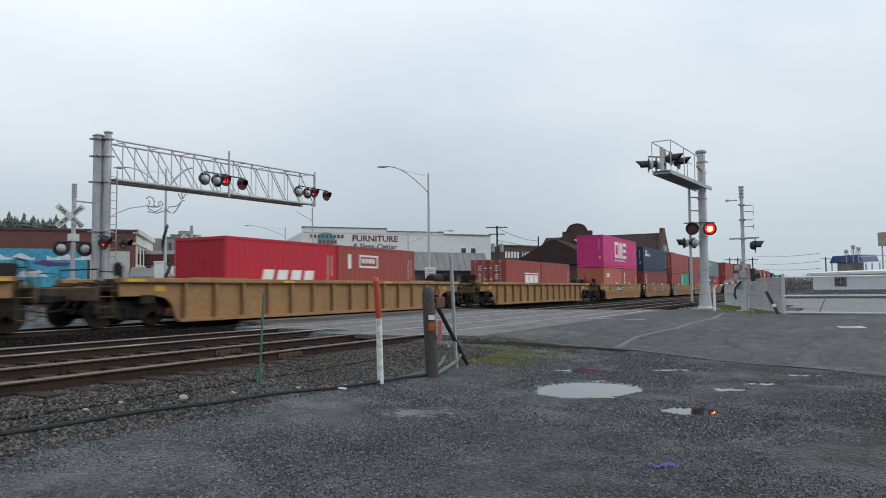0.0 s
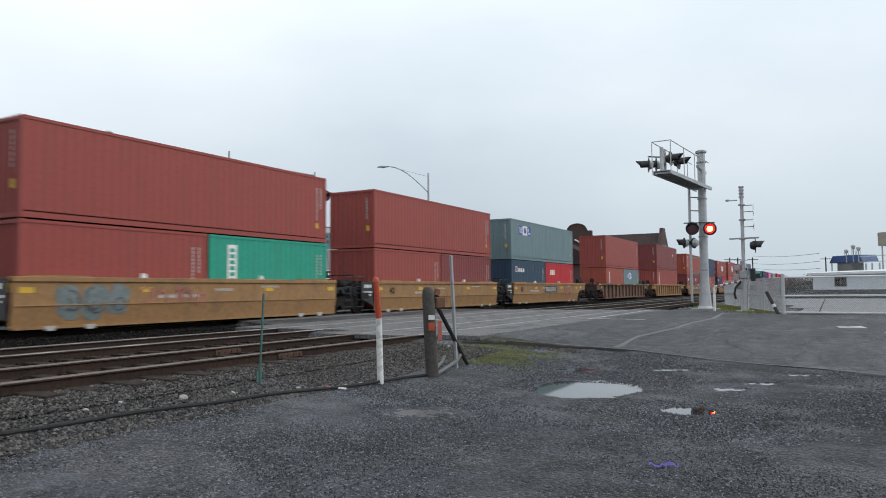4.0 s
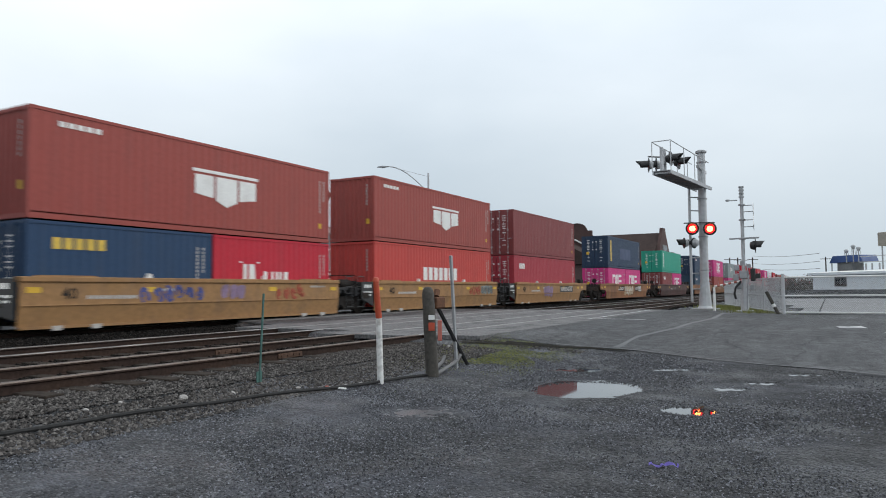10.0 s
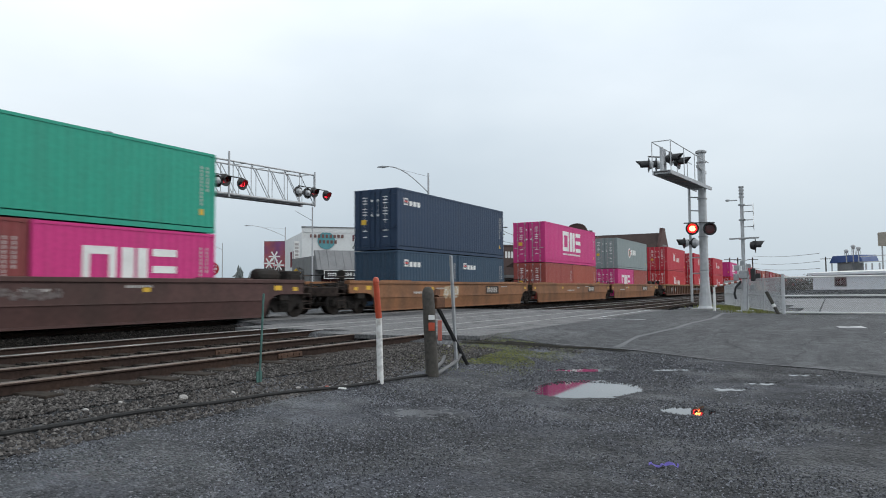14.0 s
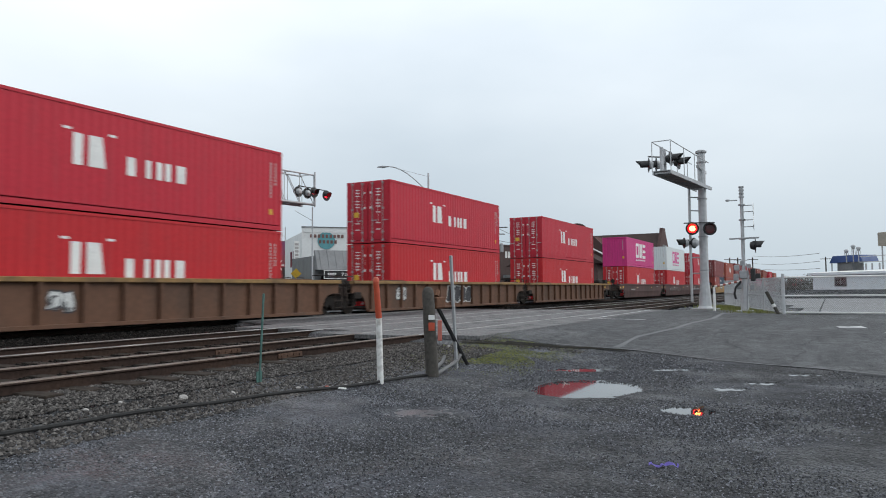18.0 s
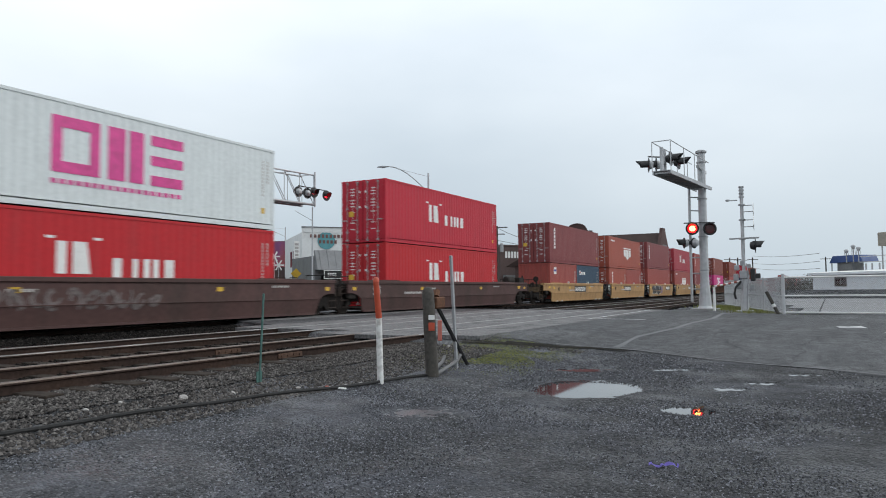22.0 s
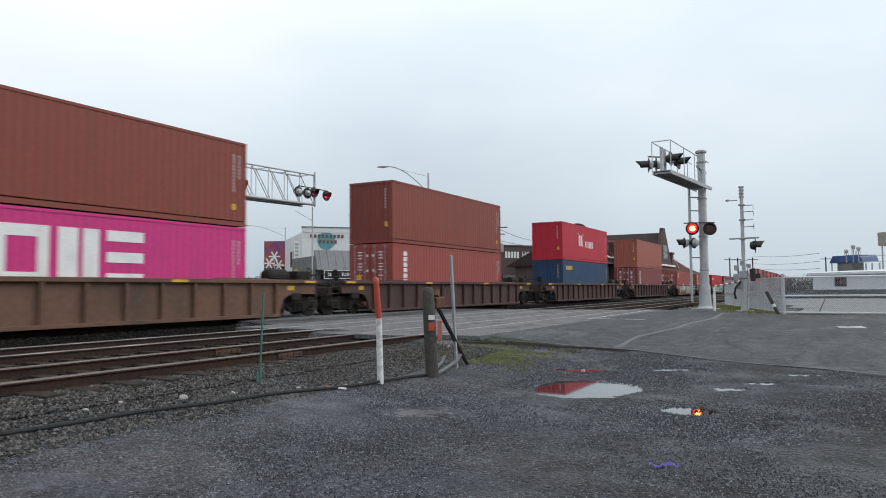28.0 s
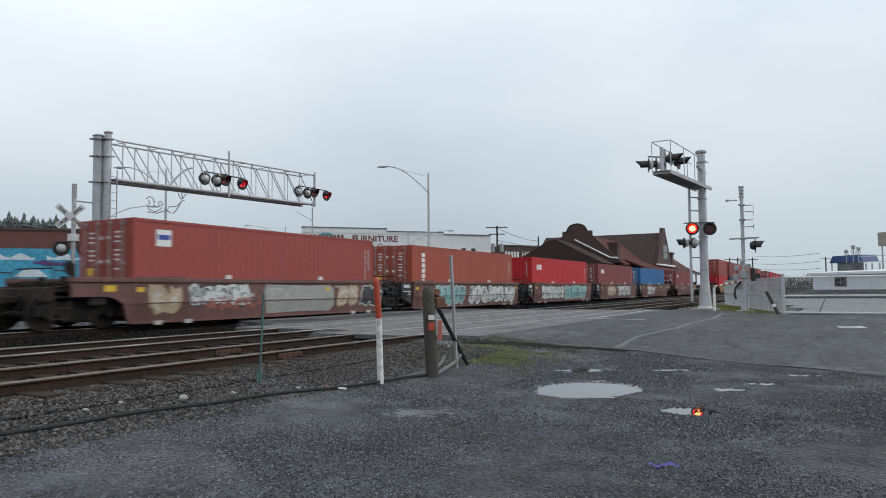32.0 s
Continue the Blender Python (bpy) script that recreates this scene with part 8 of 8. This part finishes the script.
def build_well(sc, inner, kind, paint_m, ends, pitch_l, pitch_r, group, tags=()):
    label = f"{WELL_NAMES[paint_m]} {'ribbed' if kind == 'ribbed' else 'smooth-sided'} container well car on steel trucks"
    if any(tag[0] == "spray" for tag in tags):
        label = f"{WELL_NAMES[paint_m]} {'ribbed' if kind == 'ribbed' else 'smooth-sided'} container well car sprayed with graffiti"
    w = thing("well_car", pose(sc, TRAIN_Y, 0), label, "railway car", group)
    ribbed = kind == "ribbed"
    yo = 1.38 if ribbed else 1.48
    hl, tl, cl = half_length(ends[0], inner, pitch_l)
    hr, tr, cr = half_length(ends[1], inner, pitch_r)
    key = (round(inner, 2), round(hl, 2), round(hr, 2))

    def low_sill(bm):
        if ribbed:
            box(bm, -inner + 0.05, inner - 0.05, -1.50, -1.3, 0.06, 0.17, 0.01)
        else:
            prism(bm, [(-1.455, 0.135), (-1.455, 0.07), (-1.33, 0.07), (-1.33, 0.135)], -inner + 0.05, inner - 0.05, "yz")
    for sy in (-1, 1):
        for nm, make in (("side_plate", lambda bm: prism(bm, side_outline(inner, hl, hr, 0.12 if ribbed else 0.66), -yo, -yo + 0.05)),
                         ("top_sill", lambda bm: box(bm, -hl, hr, -1.53, -1.24, 1.25, 1.385, 0.015)), ("bottom_sill", low_sill)):
            m_sill = W_OCHRE if nm == "top_sill" and paint_m is W_UMBER else paint_m
            s = part(nm, cached((nm, kind) + key, make, m_sill), m_sill, w)
            s.scale.y = 1 if sy < 0 else -1
        if not ribbed:
            s = part("lower_plate", cached(("lower_plate",) + key, lambda bm: lower_plate(bm, inner, hl > inner + 0.3, hr > inner + 0.3), paint_m), paint_m, w)
            s.scale.y = 1 if sy < 0 else -1
    for s in (-1, 1):
        ln = 2.4 if inner > 7 else 1.7
        g = part("guide_plate", cached(("guide_plate", ln), lambda bm: prism(bm, [(-ln / 2, 1.38), (-ln / 2 + 0.06, 1.425), (ln / 2 - 0.06, 1.425), (ln / 2, 1.38)], -1.45, -1.25), paint_m), paint_m, w, "container guide")
        g.location.x = s * (inner - ln * 0.75)
    if ribbed:
        n = round((2 * inner - 0.5) / 1.2)
        for i in range(n + 1):
            x = -inner + 0.25 + i * (2 * inner - 0.5) / n
            for sy in (-1, 1):
                r = part("rib", cached(("rib",), lambda bm: prism(bm, [(-1.51, 1.25), (-1.37, 1.25), (-1.37, 0.16), (-1.49, 0.16)], -0.05, 0.05, "yz"), paint_m), paint_m, w)
                r.location.x, r.scale.y = x, (1 if sy < 0 else -1)
    part("floor", cached(("floor", round(inner, 2)), lambda bm: (box(bm, -inner + 0.1, inner - 0.1, -1.36, 1.36, 0.16, 0.235), [box(bm, x - 0.2, x + 0.2, -1.35, 1.35, 0.1, 0.16) for x in (-inner * 0.8, -inner * 0.3, inner * 0.3, inner * 0.8)]), M_GREASE), M_GREASE, w)
    for s, mode, h, t, c in ((-1, ends[0], hl, tl, cl), (1, ends[1], hr, tr, cr)):
        reach = round((t - inner - 0.08) if mode == "S" else (c - inner - 0.75), 2)
        dark = M_BLACK if (inner < 7 and mode == "S") else (M_SOOT if paint_m in (W_YELLOW, W_GOLD) else M_GRIME)
        p = part("end_platform", cached(("end_platform", reach), lambda bm: end_platform(bm, reach), dark), dark, w, "grimy end platform")
        p.location.x, p.scale.x = s * inner, s
        if mode == "E" or s < 0:
            p = part("rigging", cached(("rigging", reach), lambda bm: rigging(bm, max(reach, 0.9)), M_GREASE), M_GREASE, w, "sooty pipes and brake gear")
            p.location.x, p.scale.x = s * inner, s
            if mode == "E":
                q = part("placard", cached(("end_placard", ribbed), lambda bm: (prism(bm, rect(0.34, 0.70, 1.0, 1.17), -yo - 0.006, -yo - 0.001),), M_YELLOW), M_YELLOW, w, "yellow placard")
                q.location.x, q.scale.x = s * (inner + 0.1), s
        for sy in (-1, 1):
            g = part("grab_iron", cached(("grab_iron", reach), lambda bm: grab_irons(bm, reach), dark), dark, w)
            g.location.x, g.scale.x, g.scale.y = s * inner, s, -sy
        if mode == "E":
            add_truck(w, s * t)
            k = part("coupler", cached(("coupler",), coupler, M_GREASE), M_GREASE, w)
            k.location.x, k.scale.x = s * (c - 0.82), s
            b = part("brake_wheel" if s < 0 else "air_tank", cached(("brake_wheel",), brake_stand, M_GREASE) if s < 0 else cached(("big_tank",), big_tank, M_GREASE), M_GREASE, w)
            b.location = (s * (inner + reach * 0.55), -0.75, 0)
        else:
            if s < 0:
                add_truck(w, -t)
                b = part("air_tank", cached(("air_tank",), air_tank, M_GREASE), M_GREASE, w)
                b.location = (-inner - 0.75, -0.3, 0)
    xs = [-hl + 0.45, -inner * 0.4, inner * 0.4, hr - 0.45] if inner > 7 else [-inner + 0.35, inner - 0.35, -inner * 0.4, inner * 0.4]
    rw = 0.3 if ribbed else 0.19 if paint_m in (W_YELLOW, W_GOLD) else 0.13
    for x in () if paint_m is W_UMBER else xs:
        y = part("reflector", cached(("reflector", ribbed, rw), lambda bm: box(bm, -rw, rw, -1.5345 if ribbed else -1.487, -1.52 if ribbed else -1.47, *((1.27, 1.35) if ribbed else (0.98, 1.12))), M_YELLOW), M_YELLOW, w, "yellow reflective strip")
        y.location.x = x
    rng = random.Random(int(sc * 10))
    if not ribbed:
        x = rng.uniform(-inner + 1.2, -2)
        part("lettering", B(lambda bm: [prism(bm, o, -1.487, -1.482) for o in strokes(x, x + 1.6, 0.8, 0.9, 11)] + [prism(bm, o, -1.487, -1.482) for o in strokes(x + 2.2, x + 3.0, 1.0, 1.08, 7)] + [prism(bm, o, -1.487, -1.482) for o in strokes(-x, 0.9 - x, 1.1, 1.17, 8)] + [prism(bm, rect(x, x + 1.5, 0.84, 0.86), -1.4845, -1.4815)]), M_GREYLET, w, "pale stencilled bars")
        for tag in tags:
            if tag[0] == "panel":
                px, wd, m_bar = tag[1] - 6.1, tag[2], (M_LETTER if paint_m is W_GOLD else M_GREYLET)
                part("name_panel", B(lambda bm: prism(bm, rect(px, px + wd, 0.72, 1.17), -1.485, -1.482)), M_BLACK if paint_m in (W_YELLOW, W_GOLD) else M_GRIME, w, "dark name panel")
                part("lettering", B(lambda bm: [prism(bm, o, -1.49, -1.486) for o in strokes(px + 0.2, px + wd - 0.2, 0.80, 1.09, max(3, round(wd / 0.28)), 0.62)]), m_bar, w, "pale name bars")
            elif tag[0] == "primer":
                px, wd = tag[1] - 6.1, tag[2]
                z0 = tag[3] if len(tag) > 3 else 0.675

                def primer(bm):
                    prism(bm, [(px + 0.2, z0), (px + wd * 0.5, z0 + 0.03), (px + wd - 0.25, z0), (px + wd, z0 + 0.2), (px + wd - 0.05, 1.05), (px + wd - 0.3, 1.2), (px + wd * 0.6, 1.17), (px + 0.15, 1.21), (px, 1.0)], -yo - 0.004, -yo)
                    bmesh.ops.bisect_plane(bm, geom=bm.verts[:] + bm.edges[:] + bm.faces[:], plane_co=(0, 0, 0.665), plane_no=(0, 0, 1))
                    for v in bm.verts:
                        v.co.y += max(0.0, 0.665 - v.co.z) * 0.156
                part("primer_patch", B(primer), G_GREY, w, "grey primer patch")
        part("side_ledge", cached(("side_ledge",) + key, lambda bm: box(bm, -inner + 0.1, inner - 0.1, -1.505, -1.475, 0.645, 0.675, 0.006), paint_m), paint_m, w)
        if inner < 7:
            for x in (-2.6, 2.2):
                part("guide_knob", cached(("guide_knob",), lambda bm: prism(bm, [(-0.09, 1.38), (0.09, 1.38), (0.06, 1.5), (-0.03, 1.52)], -1.46, -1.34), M_WHITE), M_WHITE, w, "small pale guide block").location.x = x
            for x in (-inner + 1.0, -inner + 2.1, inner - 2.1, inner - 1.0):
                part("foot_bracket", cached(("foot_bracket",), lambda bm: prism(bm, [(-0.16, 0.14), (0.16, 0.14), (0.11, 0.02), (-0.11, 0.02)], -1.47, -1.36), M_GREYLET), M_GREYLET, w, "pale jacking bracket").location.x = x
            if ends[0] == "S":
                part("end_panel", cached(("end_panel",), lambda bm: prism(bm, [(-0.95, 0.62), (-0.06, 0.3), (-0.06, 1.33), (-0.95, 1.33)], -1.40, -1.34), M_BLACK), M_BLACK, w, "black end panel").location.x = -inner
                part("lettering", cached(("end_lettering",), lambda bm: [prism(bm, o, -1.405, -1.4) for o in strokes(-0.75, -0.2, 1.08, 1.22, 4) + strokes(-0.8, -0.15, 0.86, 0.93, 7) + strokes(-0.7, -0.2, 0.74, 0.8, 6)], M_LETTER), M_LETTER, w, "white stencilled bars").location.x = -inner
        if inner < 7 and paint_m in (W_YELLOW, W_GOLD):
            add_text(w, "40", 0.42, M_GREASE, -inner + 1.3, -1.483, 0.94, bold=0.006)
        if ("fifty_three",) in tags:
            add_text(w, "53", 0.62, M_GREYLET, -inner + 1.0, -1.483, 0.96, bold=0.008)
    for tag in tags:
        if tag[0] == "spray":
            add_graffiti(w, rng, tag[2] - 6.1, tag[3], tag[1], yo + 0.001, *tag[4:])
    MOVING.append((w, sc, TRAIN_Y, 0))
    return w


M_SOOT = mat("grimy_yellow_steel", (0.11, 0.075, 0.045), 0.7, 0.1, 0.35, 9, 0.002, 60, dirt=(0.03, 0.025, 0.022), dirt_scale=2.0, dirt_amount=1.0, spec=0.2)
M_GRIME = mat("grimy_brown_steel", (0.055, 0.04, 0.034), 0.7, 0.1, 0.35, 9, 0.002, 60, dirt=(0.025, 0.021, 0.019), dirt_scale=2.0, dirt_amount=1.0, spec=0.2)


# The train's make-up: start of the 40-foot bay at 0 s, then well length, kind, paint, ends, and the loads.
HC, STD, F40, F20 = 2.896, 2.591, 12.192, 6.058
Yw, Ow, Bw, Dw, Rw = W_YELLOW, W_ORANGE, W_BROWN, W_DARK, W_RED
CARS = [
    # single car, low pair
    (-6.2, 16.9, "ribbed", Yw, "EE", None, [("", C_RED, 0), ("", C_RED, 0)], ()),
    (17.15, 16.9, "ribbed", Yw, "EE", None, [("low_word", C_CRIMSON, 0), ("box_word", C_RED, 0)], ()),
    (40.36, 16.9, "ribbed", Yw, "EE", None, [("shield", C_RED, 1), ("", C_RED, 0)], ()),
    # five units
    (61.95, 12.75, "smooth", Yw, "ES", ("frame_word", C_PINK, 0, HC), [("small_word", C_SALMON, 0), ("column", C_ORANGE, 0)], (("panel", 3.0, 2.4),)),
    (77.30, 12.75, "smooth", Yw, "SS", ("crown_word", C_NAVY, 0, STD), [("column", C_DARK, 0), ("", C_DARK, 0)], (("spray", "rose", 0.8, 3.0), ("spray", "smoke", 5.2, 2.8), ("spray", "rose", 9.0, 2.2))),
    (92.72, 12.75, "smooth", Yw, "SS", ("", C_RED, 0, STD), [("", C_RED, 0), ("panel", C_GREEN, 0)], (("spray", "smoke", 0.8, 2.2), ("spray", "rose", 3.4, 2.4, 0.5, 1.15))),
    (108.3, 12.75, "smooth", Yw, "SS", ("", C_RED, 0, STD), [("", C_RED, 0), ("", C_DARK, 0)], ()),
    (123.6, 12.75, "smooth", Yw, "SE", ("square_word", C_SLATE, 0, STD), [("flag_word", C_STEELBLUE, 0), ("small_word", C_BRIGHT, 0)], (("panel", 5.2, 2.4), ("spray", "rose", 9.2, 1.8))),
    # two single cars
    (145.1, 16.0, "ribbed", Bw, "EE", ("", C_RED, 0, HC), [("column", C_ORANGE, 0), ("square_word", C_SLATE, 0)], ()),
    (166.4, 16.0, "ribbed", Yw, "EE", ("leaf", C_DARK, 0, HC), [("column", C_RED, 0)], ()),
    # five units
    (185.8, 12.75, "smooth", Yw, "ES", ("column", C_ORANGE, 0, HC), [("small_word", C_DARK, 0), ("small_word", C_DARK, 0)], (("primer", 2.4, 1.3), ("panel", 4.8, 3.0), ("spray", "white", 8.6, 0.9), ("spray", "white", 9.9, 2.4))),
    (201.2, 12.75, "smooth", Yw, "SS", ("gold_word", C_BLUE, 1, HC), [("column", C_ORANGE, 0), ("column", C_RED, 0)], (("spray", "blue", 2.7, 2.9, 0.62), ("spray", "red", 8.5, 1.5, 0.66), ("spray", "blue", 10.2, 1.2, 0.7), ("spray", "pale", 10.6, 1.0, 0.2, 0.7))),
    (216.5, 12.75, "smooth", Yw, "SS", ("shield", C_RED, 0, HC), [("gold_word", C_BLUE, 1), ("tall_word", C_CRIMSON, 0)], (("spray", "blue", 3.2, 2.3, 0.62), ("spray", "violet", 6.2, 1.1, 0.75), ("spray", "red", 8.8, 1.5, 0.66))),
    (231.9, 12.75, "smooth", Yw, "SS", ("shield", C_RED, 0, HC), [("long_word", C_POPPY, 0)], (("spray", "red", 8.8, 1.4, 0.66), ("spray", "smoke", 10.3, 1.5, 0.7))),
    (247.6, 12.75, "smooth", Yw, "SE", ("", C_DARK, 1, HC), [("small_word", C_FADED, 1)], (("spray", "violet", 4.6, 1.8, 0.45), ("panel", 7.9, 2.9))),
    # two single cars
    (269.4, 16.0, "smooth", Ow, "EE", ("gold_panel", C_NAVY, 1, HC), [("frame_word", C_PINK, 1), ("frame_word", C_PINK, 0)], (("panel", 2.6, 1.9), ("spray", "pale", 4.6, 3.4, 0.3), ("panel", 8.7, 2.2), ("spray", "white", 10.0, 1.3, 0.6))),
    (292.9, 16.9, "smooth", Dw, "EE", ("panel", C_GREEN, 1, STD), [("small_word", C_DARK, 1), ("frame_word", C_PINK, 0)], (("spray", "chalk", 4.6, 2.2, 0.8, 1.1),)),
    # three units
    (316.2, 16.9, "smooth", Ow, "ES", ("flag_word", C_NAVY, 1, HC), [("flag_word", C_STEELBLUE, 0), ("flag_word", C_STEELBLUE, 0)], (("panel", 9.0, 1.8), ("spray", "pale", 4.0, 1.6, 0.5))),
    (335.7, 16.9, "smooth", Ow, "SS", ("frame_word", C_PINK, 1, HC), [("", C_RED, 1), ("", C_ORANGE, 0)], (("panel", 9.0, 1.8),)),
    (355.1, 16.9, "smooth", Ow, "SE", ("round_word", C_GREY, 1, HC), [("frame_word", C_PINK, 1), ("", C_RED, 0)], (("panel", 8.6, 2.4),)),
    # three units
    (378.5, 16.9, "ribbed", W_UMBER, "ES", ("tall_word", C_CRIMSON, 1, HC), [("tall_word", C_BRIGHT, 1)], (("spray", "white", 1.2, 0.7, 0.5, 1.0), ("spray", "white", 3.3, 0.7, 0.5, 1.0))),
    (398.0, 16.9, "ribbed", W_UMBER, "SS", ("tall_word", C_CRIMSON, 1, HC), [("tall_word", C_BRIGHT, 1)], (("spray", "dark", 5.2, 2.7), ("spray", "white", 0.2, 0.9, 0.5, 1.1))),
    (417.5, 16.9, "ribbed", W_UMBER, "SE", ("tall_word", C_CRIMSON, 1, HC), [("tall_word", C_BRIGHT, 1)], ()),
    # three units
    (441.0, 16.9, "smooth", Dw, "ES", ("frame_word", C_PINK, 0, HC), [("tall_word", C_BRIGHT, 1)], ()),
    (460.5, 16.9, "smooth", Dw, "SS", ("frame_word_pink", C_WHITE, 0, HC), [("tall_word", C_BRIGHT, 1)], (("spray", "chalk", 0.6, 6.5, 0.45, 1.15),)),
    (480.0, 16.9, "smooth", Dw, "SE", ("tall_word", C_CRIMSON, 1, HC), [("tall_word", C_BRIGHT, 1)], (("fifty_three",),)),
    # five units
    (501.4, 12.75, "smooth", W_GOLD, "ES", ("column", C_DARK, 1, HC), [("patch", C_RED, 0), ("flag_word", C_STEELBLUE, 0)], (("panel", 4.7, 2.9),)),
    (516.9, 12.75, "smooth", W_GOLD, "SS", ("shield", C_ORANGE, 1, HC), [("column", C_ORANGE, 1), ("", C_RED, 0)], (("panel", 4.2, 2.6),)),
    (532.3, 12.75, "smooth", W_GOLD, "SS", ("column", C_DARK, 1, HC), [("", C_RED, 1)], (("spray", "dark", 1.2, 4.2, 0.28, 1.22), ("spray", "violet", 5.5, 0.9), ("panel", 8.2, 2.5))),
    (547.6, 12.75, "smooth", W_GOLD, "SS", ("tall_word", C_FADED, 1, HC), [("shield", C_RED, 0)], (("panel", 8.2, 2.5),)),
    (563.0, 12.75, "smooth", W_GOLD, "SE", ("column", C_RED, 1, HC), [("column", C_DARK, 1)], (("panel", 4.2, 2.6),)),
    # single cars
    (582.7, 16.0, "ribbed", Bw, "EE", ("column", C_BROWN, 1, HC), [("frame_word", C_PINK, 1)], ()),
    (604.2, 16.9, "ribbed", Dw, "EE", ("", C_BROWN, 0, HC), [("column", C_RED, 1)], ()),
    (627.8, 16.9, "ribbed", Dw, "EE", ("tall_word", C_CRIMSON, 0, HC), [("gold_word", C_BLUE, 0)], ()),
    (651.3, 16.9, "ribbed", Dw, "EE", ("", C_RUST, 0, HC), [("column", C_DARK, 1)], ()),
    # five units, one layer
    (672.8, 12.75, "smooth", Rw, "ES", None, [("patch", C_RED, 1)], (("spray", "pale", 0.4, 1.2, 0.3), ("spray", "white", 1.8, 2.6, 0.5, 1.22), ("spray", "rose", 2.4, 2.6, 0.35, 0.8), ("primer", 5.1, 4.0, 0.2), ("spray", "pale", 9.3, 1.4), ("spray", "dark", 10.9, 1.5))),
    (688.3, 12.75, "smooth", Rw, "SS", None, [("column", C_ORANGE, 1)], (("spray", "rose", 0.3, 1.3), ("spray", "teal", 1.8, 3.2, 0.25), ("spray", "white", 5.6, 6.2, 0.2, 1.22))),
    (703.9, 12.75, "smooth", Rw, "SS", None, [("small_word", C_BRIGHT, 0)], (("spray", "white", 1.2, 4.4, 0.25), ("spray", "teal", 5.9, 5.2, 0.22))),
    (719.4, 12.75, "smooth", Rw, "SS", None, [("small_word", C_DARK, 1)], (("spray", "pale", 2.0, 2.4), ("spray", "white", 5.5, 4.5, 0.3))),
    (734.9, 12.75, "smooth", Rw, "SE", None, [("", C_AZURE, 1)], (("spray", "white", 2.0, 3.5, 0.3),)),
    (754.4, 12.75, "smooth", Rw, "EE", None, [("small_word", C_DARK, 1)], ()),
    (775.0, 16.0, "ribbed", Dw, "EE", None, [], ()),
]
rng_far = random.Random(4)
for k in range(13):
    CARS.append((795.0 + 15.5 * k, 12.75, "smooth", (Yw, Rw)[k % 2], "SS" if k else "ES", ("", rng_far.choice((C_DARK, C_RED, C_CRIMSON, C_ORANGE)), 1, HC) if k != 6 else None,
                 [("", rng_far.choice((C_RED, C_BRIGHT, C_NAVY)), 0)], ()))


build_yard()


def build_train():
    for i, (s, length, kind, paint_m, ends, top, low, tags) in enumerate(CARS):
        sc = s + F40 / 2
        pitch = s - CARS[i - 1][0] if i else 20
        after = CARS[i + 1][0] - s if i + 1 < len(CARS) else 15.5
        inner = {16.9: 8.2, 16.0: 7.6}.get(length, 6.38)
        build_well(sc, inner, kind, paint_m, ends, pitch, after, "well cars of the train", tags)
        floor = WELL_FLOOR
        h = 0
        if len(low) == 2:
            for j, (logo, col, doors) in enumerate(low):
                build_container(F20, STD, col, logo, doors, sc - F20 / 2 - 0.038 + j * (F20 + 0.076), floor, "", "containers on the train")
            h = STD
        elif len(low) == 1:
            logo, col, doors = low[0]
            h = HC
            build_container(F40, h, col, logo, doors, sc, floor, "", "containers on the train")
        if top:
            logo, col, doors, hh = top
            build_container(F40, hh, col, logo, doors, sc, floor + h + 0.028, "", "containers on the train")


def motions():
    for ob, place, start in SHUTTERS:
        walk(ob, flash_rows(place, start))
    for ob, x, y, z in MOVING:
        walk(ob, [(0, pose(x, y, z)), (32, pose(x - SPEED * 32, y, z))])
build_train()
motions()
